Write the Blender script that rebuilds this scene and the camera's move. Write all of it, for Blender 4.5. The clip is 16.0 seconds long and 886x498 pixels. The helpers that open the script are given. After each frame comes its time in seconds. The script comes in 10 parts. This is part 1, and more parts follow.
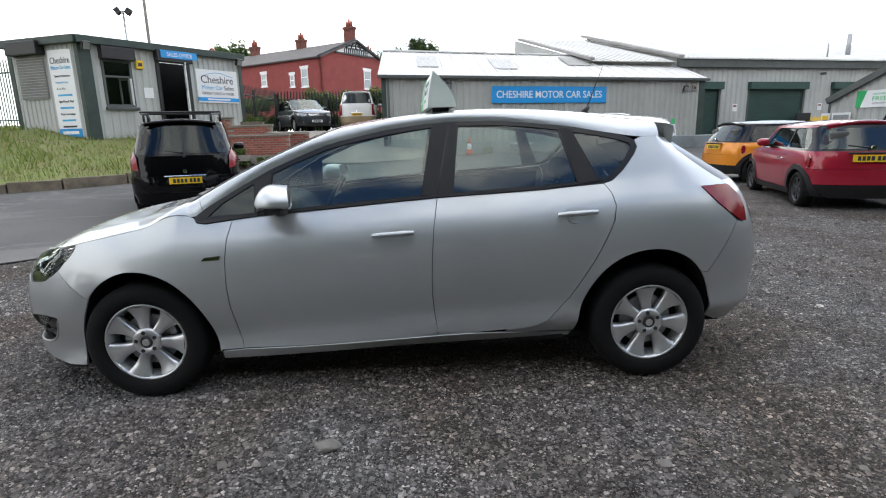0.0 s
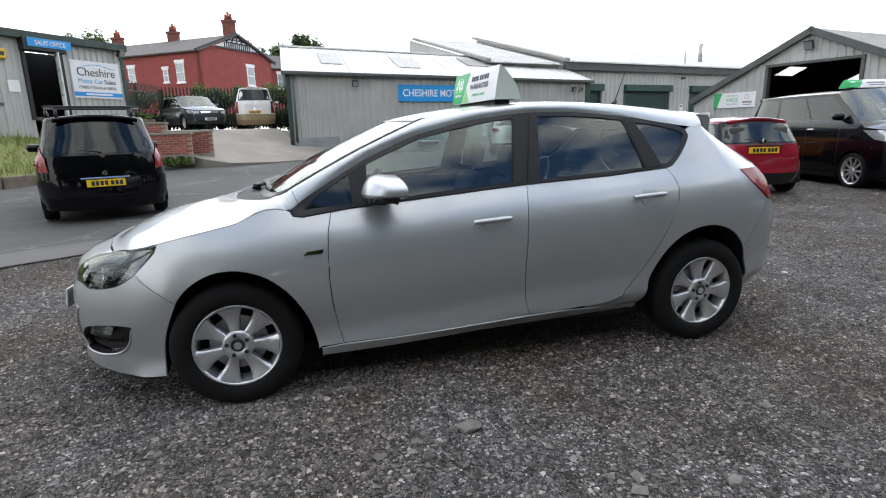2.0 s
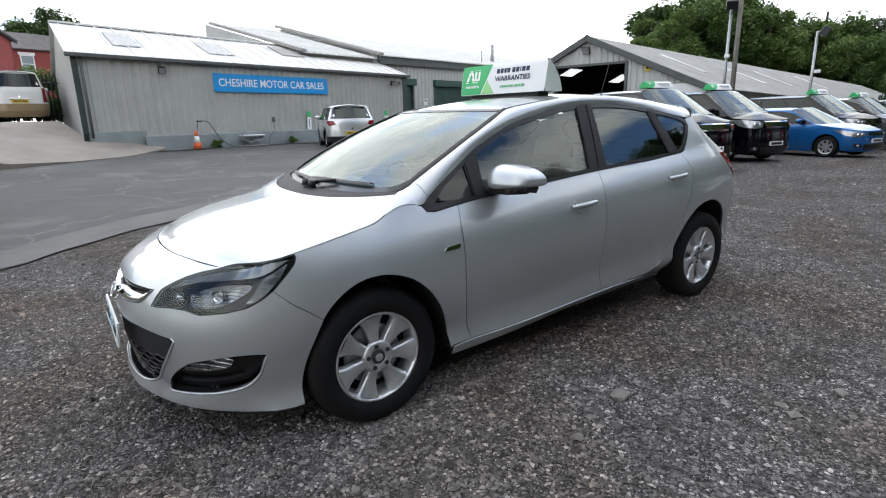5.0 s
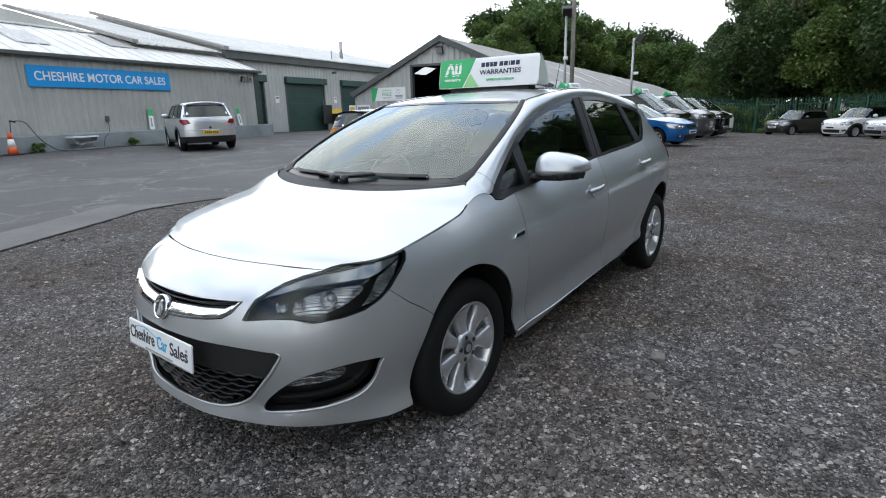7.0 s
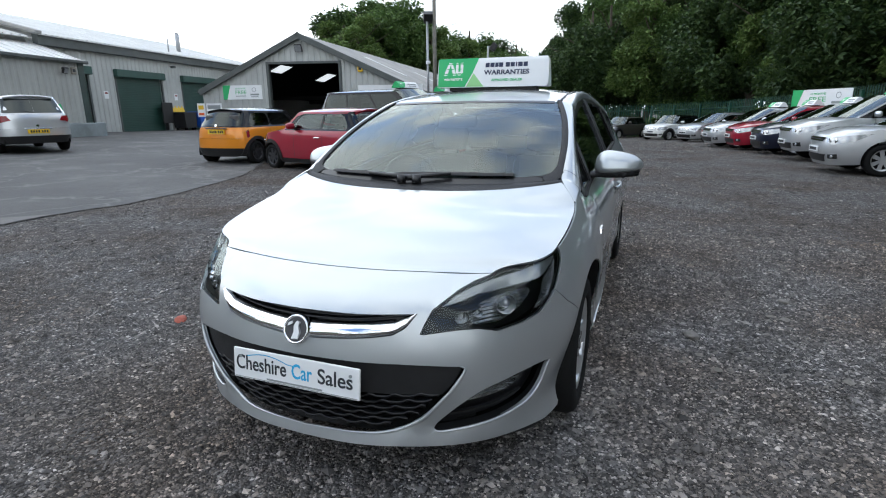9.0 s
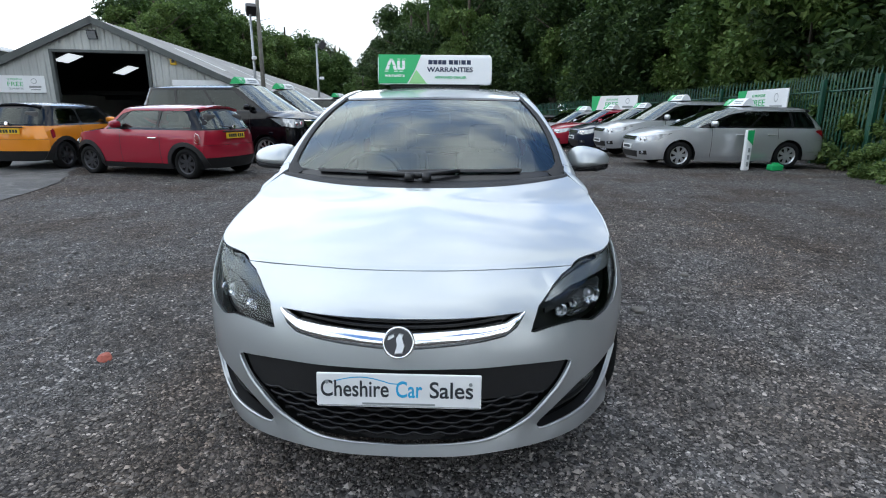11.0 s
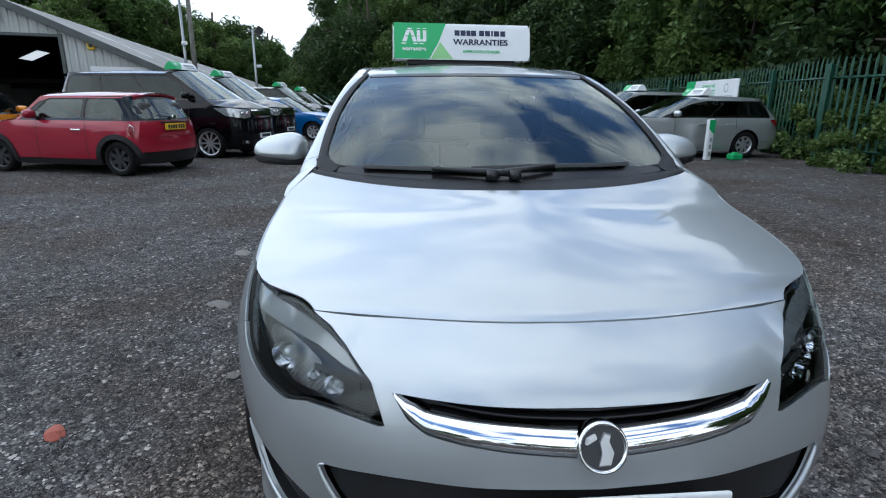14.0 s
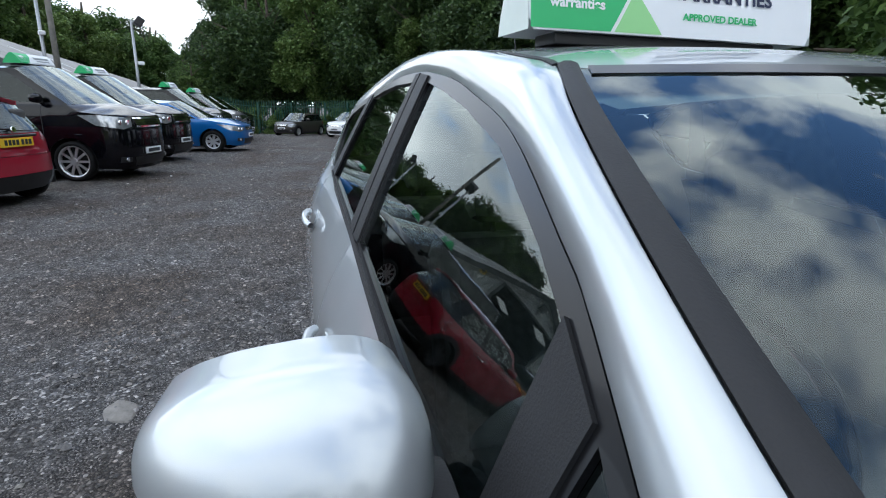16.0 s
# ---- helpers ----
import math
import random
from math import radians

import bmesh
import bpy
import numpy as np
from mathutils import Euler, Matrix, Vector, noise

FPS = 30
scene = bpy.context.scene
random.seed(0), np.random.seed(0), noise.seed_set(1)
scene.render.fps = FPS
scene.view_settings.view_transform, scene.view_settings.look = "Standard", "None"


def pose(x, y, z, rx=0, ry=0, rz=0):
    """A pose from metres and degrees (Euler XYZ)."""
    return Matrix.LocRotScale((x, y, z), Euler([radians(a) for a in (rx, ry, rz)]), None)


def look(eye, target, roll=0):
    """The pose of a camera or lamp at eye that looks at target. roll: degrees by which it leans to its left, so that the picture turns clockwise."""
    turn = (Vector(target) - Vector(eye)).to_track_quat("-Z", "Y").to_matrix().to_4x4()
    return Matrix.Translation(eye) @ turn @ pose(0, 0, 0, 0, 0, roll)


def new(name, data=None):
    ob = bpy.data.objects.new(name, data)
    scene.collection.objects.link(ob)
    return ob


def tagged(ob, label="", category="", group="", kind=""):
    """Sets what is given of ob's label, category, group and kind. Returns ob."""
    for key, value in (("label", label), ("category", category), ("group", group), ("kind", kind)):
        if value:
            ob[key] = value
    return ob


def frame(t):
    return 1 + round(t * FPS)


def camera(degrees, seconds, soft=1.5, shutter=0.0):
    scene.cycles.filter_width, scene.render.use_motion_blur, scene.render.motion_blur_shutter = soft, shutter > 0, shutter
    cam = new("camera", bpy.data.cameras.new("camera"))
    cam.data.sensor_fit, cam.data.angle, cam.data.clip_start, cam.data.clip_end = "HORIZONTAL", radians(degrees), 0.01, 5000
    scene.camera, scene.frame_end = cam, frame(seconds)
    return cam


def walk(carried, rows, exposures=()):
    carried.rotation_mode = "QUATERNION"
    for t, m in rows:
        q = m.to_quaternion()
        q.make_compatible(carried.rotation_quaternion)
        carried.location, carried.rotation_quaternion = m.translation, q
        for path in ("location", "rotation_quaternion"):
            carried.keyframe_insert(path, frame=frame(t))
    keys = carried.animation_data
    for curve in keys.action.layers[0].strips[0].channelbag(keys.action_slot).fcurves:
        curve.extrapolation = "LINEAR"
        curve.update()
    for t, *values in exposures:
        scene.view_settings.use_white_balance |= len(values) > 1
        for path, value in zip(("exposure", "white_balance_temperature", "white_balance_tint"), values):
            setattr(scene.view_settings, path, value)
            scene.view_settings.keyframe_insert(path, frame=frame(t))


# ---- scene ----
# the camera and its way round the car: seconds, eye, target, roll
LENS = 79.5
PATH = [
    (0, (0.164, -3.556, 1.363), (0.218, -1.604, 0.932), -1.3),
    (0.5, (-0.088, -3.551, 1.329), (0.032, -1.603, 0.893), -1.4),
    (1, (-0.348, -3.541, 1.334), (-0.121, -1.603, 0.896), -1.3),
    (1.5, (-0.652, -3.549, 1.359), (-0.314, -1.628, 0.917), -1.4),
    (2, (-0.932, -3.516, 1.339), (-0.466, -1.622, 0.896), -1.4),
    (2.5, (-1.199, -3.453, 1.359), (-0.605, -1.597, 0.909), -1.3),
    (3, (-1.475, -3.394, 1.357), (-0.761, -1.582, 0.903), -1.4),
    (3.5, (-1.715, -3.303, 1.36), (-0.876, -1.547, 0.9), -1.3),
    (4, (-1.907, -3.141, 1.358), (-0.985, -1.43, 0.886), -1.4),
    (6.5, (-3.027, -2.375, 1.352), (-1.584, -1.079, 0.862), -1.3),
    (7, (-3.135, -2.153, 1.344), (-1.614, -0.955, 0.842), -1.6),
    (7.5, (-3.245, -1.906, 1.341), (-1.65, -0.812, 0.833), -1.6),
    (8, (-3.428, -1.665, 1.358), (-1.757, -0.689, 0.853), -1.3),
    (10.5, (-3.75, -0.375, 1.315), (-1.831, -0.127, 0.808), 0.3),
    (11, (-3.788, -0.219, 1.322), (-1.855, -0.135, 0.818), 0.3),
    (11.5, (-3.823, -0.106, 1.332), (-1.887, -0.124, 0.828), 0.3),
    (12, (-3.826, -0.077, 1.33), (-1.893, -0.151, 0.824), 0.2),
    (12.5, (-3.837, -0.056, 1.33), (-1.905, -0.164, 0.825), 0.1),
    (13, (-3.812, -0.007, 1.319), (-1.881, -0.136, 0.812), 0.1),
    (13.5, (-3.561, 0.132, 1.276), (-1.634, -0.012, 0.758), 0.3),
    (14, (-3.125, 0.363, 1.261), (-1.202, 0.223, 0.73), 0.4),
    (14.5, (-2.609, 0.613, 1.3), (-0.686, 0.469, 0.768), 0.6),
    (15, (-2.071, 0.822, 1.281), (-0.151, 0.633, 0.754), 0.7),
    (15.5, (-1.527, 0.934, 1.329), (0.383, 0.653, 0.806), 0.7),
    (16, (-1.019, 0.899, 1.333), (0.853, 0.417, 0.817), 0.9),
]
cam = camera(LENS, 16.0, soft=1.1)
walk(cam, [(t, look(eye, to, roll)) for t, eye, to, roll in PATH], [(0.0, 0.3, 6650, 9), (4.0, 0.25, 6620, 9), (8.0, 0.03, 6260, 7), (11.0, 0.0, 6120, 6), (13.3, 0.05, 6030, 6), (14.4, -0.36, 5800, 5), (15.1, -0.24, 5870, 5), (15.5, 0.07, 6010, 6), (16.0, 0.06, 6000, 7)])

# ---- sky, sun ----
SUN_AZ, SUN_EL = radians(25), radians(52)
world = bpy.data.worlds.new("sky")
scene.world = world
world.use_nodes = True
wn, wl = world.node_tree.nodes, world.node_tree.links
wn.clear()
w_out = wn.new("ShaderNodeOutputWorld")
w_bg = wn.new("ShaderNodeBackground")
w_sky = wn.new("ShaderNodeTexSky")
w_sky.sky_type, w_sky.sun_disc = "NISHITA", False
w_sky.sun_elevation, w_sky.sun_rotation = SUN_EL, SUN_AZ
w_co = wn.new("ShaderNodeTexCoord")
w_map = wn.new("ShaderNodeMapping")
w_map.inputs["Scale"].default_value = (1.0, 1.0, 2.2)
w_noise = wn.new("ShaderNodeTexNoise")
w_noise.inputs["Scale"].default_value, w_noise.inputs["Detail"].default_value = 2.6, 8
w_noise.inputs["Roughness"].default_value = 0.55
w_ramp = wn.new("ShaderNodeValToRGB")
w_ramp.color_ramp.elements[0].position, w_ramp.color_ramp.elements[1].position = 0.42, 0.54
w_cloud = wn.new("ShaderNodeTexNoise")
w_cloud.inputs["Scale"].default_value, w_cloud.inputs["Detail"].default_value = 5.0, 6
w_tone = wn.new("ShaderNodeValToRGB")
w_tone.color_ramp.elements[0].position, w_tone.color_ramp.elements[1].position = 0.3, 0.7
w_tone.color_ramp.elements[0].color, w_tone.color_ramp.elements[1].color = (8.0, 8.4, 9.0, 1), (13, 13, 13, 1)
w_mix = wn.new("ShaderNodeMix")
w_mix.data_type = "RGBA"
wl.new(w_co.outputs["Generated"], w_map.inputs["Vector"])
wl.new(w_map.outputs["Vector"], w_noise.inputs["Vector"])
wl.new(w_map.outputs["Vector"], w_cloud.inputs["Vector"])
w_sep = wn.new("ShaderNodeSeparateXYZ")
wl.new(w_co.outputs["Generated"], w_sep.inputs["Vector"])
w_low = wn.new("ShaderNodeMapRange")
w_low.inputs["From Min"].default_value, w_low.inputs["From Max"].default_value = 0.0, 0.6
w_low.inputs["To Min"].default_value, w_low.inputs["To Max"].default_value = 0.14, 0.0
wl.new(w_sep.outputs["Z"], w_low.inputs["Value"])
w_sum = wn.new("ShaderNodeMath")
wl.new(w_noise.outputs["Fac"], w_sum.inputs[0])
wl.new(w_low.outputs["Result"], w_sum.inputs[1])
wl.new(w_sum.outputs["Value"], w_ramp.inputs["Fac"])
wl.new(w_cloud.outputs["Fac"], w_tone.inputs["Fac"])
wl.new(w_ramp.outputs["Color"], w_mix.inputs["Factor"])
w_gain = wn.new("ShaderNodeMix")
w_gain.data_type, w_gain.blend_type = "RGBA", "MULTIPLY"
w_gain.inputs["Factor"].default_value = 1.0
w_gain.inputs["B"].default_value = (1.05, 1.3, 1.6, 1)
wl.new(w_sky.outputs["Color"], w_gain.inputs["A"])
wl.new(w_gain.outputs["Result"], w_mix.inputs["A"])
wl.new(w_tone.outputs["Color"], w_mix.inputs["B"])
wl.new(w_mix.outputs["Result"], w_bg.inputs["Color"])
wl.new(w_bg.outputs["Background"], w_out.inputs["Surface"])
w_bg.inputs["Strength"].default_value = 0.17
sun = new("sun", bpy.data.lights.new("sun", "SUN"))
sun.data.energy, sun.data.angle, sun.data.color = 0.95, radians(100), (1.0, 0.985, 0.965)
sun.matrix_world = look((0, 0, 30), Vector((0, 0, 30)) - Vector((math.sin(SUN_AZ) * math.cos(SUN_EL), math.cos(SUN_AZ) * math.cos(SUN_EL), math.sin(SUN_EL))))


# ---- materials ----
def mat(name, base, rough=0.6, metal=0.0, vary=0.0, scale=3.0, second=None, bump=0.0, bump_scale=60.0, coat=0.0, spec=0.5, fine=0.0, emit=0.0, piece=0.0):
    """A surface: base colour drifting towards a second one by noise at two scales, with fine relief."""
    m = bpy.data.materials.new(name)
    m.use_nodes = True
    nt = m.node_tree
    b = nt.nodes["Principled BSDF"]
    b.inputs["Roughness"].default_value, b.inputs["Metallic"].default_value = rough, metal
    b.inputs["Coat Weight"].default_value, b.inputs["Coat Roughness"].default_value = coat, 0.04
    b.inputs["Specular IOR Level"].default_value = spec
    b.inputs["Base Color"].default_value = (*base, 1)
    co = nt.nodes.new("ShaderNodeTexCoord")
    col = None
    if vary or second:
        n1 = nt.nodes.new("ShaderNodeTexNoise")
        n1.inputs["Scale"].default_value, n1.inputs["Detail"].default_value, n1.inputs["Roughness"].default_value = scale, 8, 0.62
        nt.links.new(co.outputs["Object"], n1.inputs["Vector"])
        ramp = nt.nodes.new("ShaderNodeValToRGB")
        ramp.color_ramp.elements[0].position, ramp.color_ramp.elements[1].position = 0.32, 0.68
        two = second or tuple(c * (1 - vary) for c in base)
        ramp.color_ramp.elements[0].color, ramp.color_ramp.elements[1].color = (*two, 1), (*base, 1)
        nt.links.new(n1.outputs["Fac"], ramp.inputs["Fac"])
        col = ramp.outputs["Color"]
    if fine:
        n2 = nt.nodes.new("ShaderNodeTexNoise")
        n2.inputs["Scale"].default_value, n2.inputs["Detail"].default_value = bump_scale, 4
        nt.links.new(co.outputs["Object"], n2.inputs["Vector"])
        mul = nt.nodes.new("ShaderNodeMix")
        mul.data_type, mul.blend_type = "RGBA", "OVERLAY"
        mul.inputs["Factor"].default_value = fine
        if col:
            nt.links.new(col, mul.inputs["A"])
        else:
            mul.inputs["A"].default_value = (*base, 1)
        nt.links.new(n2.outputs["Fac"], mul.inputs["B"])
        col = mul.outputs["Result"]
    if piece:
        info = nt.nodes.new("ShaderNodeObjectInfo")
        hsv = nt.nodes.new("ShaderNodeHueSaturation")
        rng = nt.nodes.new("ShaderNodeMapRange")
        rng.inputs["To Min"].default_value, rng.inputs["To Max"].default_value = 1 - piece, 1 + piece
        nt.links.new(info.outputs["Random"], rng.inputs["Value"])
        nt.links.new(rng.outputs["Result"], hsv.inputs["Value"])
        if col:
            nt.links.new(col, hsv.inputs["Color"])
        else:
            hsv.inputs["Color"].default_value = (*base, 1)
        col = hsv.outputs["Color"]
    if col:
        nt.links.new(col, b.inputs["Base Color"])
    if bump:
        n3 = nt.nodes.new("ShaderNodeTexNoise")
        n3.inputs["Scale"].default_value, n3.inputs["Detail"].default_value = bump_scale, 6
        nt.links.new(co.outputs["Object"], n3.inputs["Vector"])
        bp = nt.nodes.new("ShaderNodeBump")
        bp.inputs["Strength"].default_value, bp.inputs["Distance"].default_value = bump, 0.01
        nt.links.new(n3.outputs["Fac"], bp.inputs["Height"])
        nt.links.new(bp.outputs["Normal"], b.inputs["Normal"])
    if emit:
        b.inputs["Emission Color"].default_value, b.inputs["Emission Strength"].default_value = (*base, 1), emit
    return m


def glass_mat(name, tint, gloss=0.02, floor=0.0):
    """A thin pane: tinted see-through with a mirror gloss that grows at grazing angles."""
    m = bpy.data.materials.new(name)
    m.use_nodes = True
    nt = m.node_tree
    nt.nodes.clear()
    out = nt.nodes.new("ShaderNodeOutputMaterial")
    mix = nt.nodes.new("ShaderNodeMixShader")
    tr = nt.nodes.new("ShaderNodeBsdfTransparent")
    gl = nt.nodes.new("ShaderNodeBsdfGlossy")
    fr = nt.nodes.new("ShaderNodeFresnel")
    tr.inputs["Color"].default_value = (*tint, 1)
    gl.inputs["Roughness"].default_value = gloss
    gl.inputs["Color"].default_value = (0.93, 1.0, 0.975, 1)
    fr.inputs["IOR"].default_value = 1.6 + floor
    nt.links.new(fr.outputs["Fac"], mix.inputs["Fac"])
    nt.links.new(tr.outputs["BSDF"], mix.inputs[1])
    nt.links.new(gl.outputs["BSDF"], mix.inputs[2])
    nt.links.new(mix.outputs["Shader"], out.inputs["Surface"])
    return m


def paint(name, base, metal=0.0, rough=0.3, vary=0.06):
    return mat(name, base, rough, metal, vary=vary, scale=1.2, coat=1.0, spec=0.2)


def patchy(nt, co, colour):
    """Damp and dusty patches, from a hand to a pace wide, over a ground colour."""
    for scale, lo, hi in ((11.0, 0.66, 1.34), (2.6, 0.84, 1.2)):
        n = nt.nodes.new("ShaderNodeTexNoise")
        n.inputs["Scale"].default_value, n.inputs["Detail"].default_value, n.inputs["Roughness"].default_value = scale, 5, 0.7
        nt.links.new(co.outputs["Object"], n.inputs["Vector"])
        r = nt.nodes.new("ShaderNodeValToRGB")
        r.color_ramp.elements[0].position, r.color_ramp.elements[1].position = 0.36, 0.64
        r.color_ramp.elements[0].color, r.color_ramp.elements[1].color = (lo, lo * 0.97, lo * 0.94, 1), (hi, hi, hi * 1.01, 1)
        nt.links.new(n.outputs["Fac"], r.inputs["Fac"])
        m = nt.nodes.new("ShaderNodeMix")
        m.data_type, m.blend_type = "RGBA", "MULTIPLY"
        m.inputs["Factor"].default_value = 1.0
        nt.links.new(colour, m.inputs["A"])
        nt.links.new(r.outputs["Color"], m.inputs["B"])
        colour = m.outputs["Result"]
    return colour


def gravel_mat():
    """Crushed stone: every stone its own grey, some nearly white, in drifts of brown dirt."""
    m = bpy.data.materials.new("gravel")
    m.use_nodes = True
    nt = m.node_tree
    b = nt.nodes["Principled BSDF"]
    b.inputs["Roughness"].default_value = 0.85
    b.inputs["Specular IOR Level"].default_value = 0.3
    co = nt.nodes.new("ShaderNodeTexCoord")
    warp = nt.nodes.new("ShaderNodeTexNoise")
    warp.inputs["Scale"].default_value, warp.inputs["Detail"].default_value = 160.0, 2
    nt.links.new(co.outputs["Object"], warp.inputs["Vector"])
    shift = nt.nodes.new("ShaderNodeVectorMath")
    shift.operation = "MULTIPLY_ADD"
    shift.inputs[1].default_value = (0.006, 0.006, 0.006)
    nt.links.new(warp.outputs["Color"], shift.inputs[0])
    nt.links.new(co.outputs["Object"], shift.inputs[2])
    tones, heights = [], []
    for scale, hi in ((64.0, 0.50), (150.0, 0.44)):
        vo = nt.nodes.new("ShaderNodeTexVoronoi")
        vo.inputs["Scale"].default_value, vo.inputs["Randomness"].default_value = scale, 1.0
        nt.links.new(shift.outputs["Vector"], vo.inputs["Vector"])
        sep = nt.nodes.new("ShaderNodeSeparateColor")
        nt.links.new(vo.outputs["Color"], sep.inputs["Color"])
        rp = nt.nodes.new("ShaderNodeValToRGB")
        e = rp.color_ramp.elements
        e[0].color, e[1].color = (0.024, 0.023, 0.023, 1), (hi, hi * 0.97, hi * 0.92, 1)
        for at, c in ((0.35, (0.060, 0.058, 0.056, 1)), (0.72, (0.135, 0.131, 0.127, 1)), (0.92, (0.25, 0.24, 0.228, 1))):
            q = e.new(at)
            q.color = c
        nt.links.new(sep.outputs["Red"], rp.inputs["Fac"])
        # gaps between stones coloured near-black, standing in for shade down in them
        gap_shade = nt.nodes.new("ShaderNodeMapRange")
        nt.links.new(vo.outputs["Distance"], gap_shade.inputs["Value"])
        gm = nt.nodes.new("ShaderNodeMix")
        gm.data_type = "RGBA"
        gap_shade.inputs["From Min"].default_value, gap_shade.inputs["From Max"].default_value = 0.42, 0.78
        nt.links.new(gap_shade.outputs["Result"], gm.inputs["Factor"])
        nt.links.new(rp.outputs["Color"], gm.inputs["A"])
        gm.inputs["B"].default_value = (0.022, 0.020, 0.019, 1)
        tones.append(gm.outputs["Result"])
        heights.append(vo.outputs["Distance"])
    mix = nt.nodes.new("ShaderNodeMix")
    mix.data_type = "RGBA"
    pick = nt.nodes.new("ShaderNodeTexNoise")
    pick.inputs["Scale"].default_value, pick.inputs["Detail"].default_value = 7.0, 4
    nt.links.new(co.outputs["Object"], pick.inputs["Vector"])
    sharp = nt.nodes.new("ShaderNodeMapRange")
    sharp.inputs["From Min"].default_value, sharp.inputs["From Max"].default_value = 0.42, 0.58
    nt.links.new(pick.outputs["Fac"], sharp.inputs["Value"])
    nt.links.new(sharp.outputs["Result"], mix.inputs["Factor"])
    nt.links.new(tones[0], mix.inputs["A"])
    nt.links.new(tones[1], mix.inputs["B"])
    dirt = nt.nodes.new("ShaderNodeTexNoise")
    dirt.inputs["Scale"].default_value, dirt.inputs["Detail"].default_value = 0.7, 7
    nt.links.new(co.outputs["Object"], dirt.inputs["Vector"])
    tint = nt.nodes.new("ShaderNodeValToRGB")
    tint.color_ramp.elements[0].position, tint.color_ramp.elements[1].position = 0.42, 0.64
    tint.color_ramp.elements[0].color, tint.color_ramp.elements[1].color = (1.15, 1.15, 1.16, 1), (0.82, 0.69, 0.585, 1)
    nt.links.new(dirt.outputs["Fac"], tint.inputs["Fac"])
    mul = nt.nodes.new("ShaderNodeMix")
    mul.data_type, mul.blend_type = "RGBA", "MULTIPLY"
    mul.inputs["Factor"].default_value = 1.0
    nt.links.new(mix.outputs["Result"], mul.inputs["A"])
    nt.links.new(tint.outputs["Color"], mul.inputs["B"])
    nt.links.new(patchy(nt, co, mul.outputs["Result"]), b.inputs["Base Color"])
    bp = nt.nodes.new("ShaderNodeBump")
    bp.inputs["Strength"].default_value, bp.inputs["Distance"].default_value = 1.0, 0.018
    bp.invert = True
    hm = nt.nodes.new("ShaderNodeMix")
    nt.links.new(sharp.outputs["Result"], hm.inputs["Factor"])
    nt.links.new(heights[0], hm.inputs["A"])
    nt.links.new(heights[1], hm.inputs["B"])
    nt.links.new(hm.outputs["Result"], bp.inputs["Height"])
    nt.links.new(bp.outputs["Normal"], b.inputs["Normal"])
    return m


def tarmac_mat():
    """Old tarmac: fine chippings, pale dried stains and thin cracks filled with pale dust."""
    m = mat("tarmac", (0.085, 0.083, 0.08), 0.82, second=(0.05, 0.049, 0.048), scale=0.35, bump=0.5, bump_scale=150, fine=0.35)
    nt = m.node_tree
    b = nt.nodes["Principled BSDF"]
    old = b.inputs["Base Color"].links[0].from_socket
    co = nt.nodes.new("ShaderNodeTexCoord")
    stain = nt.nodes.new("ShaderNodeTexNoise")
    stain.inputs["Scale"].default_value, stain.inputs["Detail"].default_value, stain.inputs["Roughness"].default_value = 0.55, 8, 0.6
    nt.links.new(co.outputs["Object"], stain.inputs["Vector"])
    sr = nt.nodes.new("ShaderNodeValToRGB")
    sr.color_ramp.elements[0].position, sr.color_ramp.elements[1].position = 0.55, 0.66
    sr.color_ramp.elements[1].color = (0.55, 0.55, 0.55, 1)
    nt.links.new(stain.outputs["Fac"], sr.inputs["Fac"])
    warp = nt.nodes.new("ShaderNodeTexNoise")
    warp.inputs["Scale"].default_value, warp.inputs["Detail"].default_value = 1.6, 4
    nt.links.new(co.outputs["Object"], warp.inputs["Vector"])
    add = nt.nodes.new("ShaderNodeVectorMath")
    nt.links.new(co.outputs["Object"], add.inputs[0])
    nt.links.new(warp.outputs["Color"], add.inputs[1])
    vo = nt.nodes.new("ShaderNodeTexVoronoi")
    vo.feature = "DISTANCE_TO_EDGE"
    vo.inputs["Scale"].default_value = 0.38
    nt.links.new(add.outputs["Vector"], vo.inputs["Vector"])
    cr = nt.nodes.new("ShaderNodeValToRGB")
    cr.color_ramp.elements[0].position, cr.color_ramp.elements[1].position = 0.006, 0.014
    cr.color_ramp.elements[0].color, cr.color_ramp.elements[1].color = (0.6, 0.6, 0.6, 1), (0, 0, 0, 1)
    nt.links.new(vo.outputs["Distance"], cr.inputs["Fac"])
    mx = nt.nodes.new("ShaderNodeMath")
    mx.operation = "MAXIMUM"
    nt.links.new(sr.outputs["Color"], mx.inputs[0])
    nt.links.new(cr.outputs["Color"], mx.inputs[1])
    mix = nt.nodes.new("ShaderNodeMix")
    mix.data_type = "RGBA"
    nt.links.new(mx.outputs["Value"], mix.inputs["Factor"])
    nt.links.new(old, mix.inputs["A"])
    mix.inputs["B"].default_value = (0.15, 0.145, 0.138, 1)
    nt.links.new(mix.outputs["Result"], b.inputs["Base Color"])
    return m


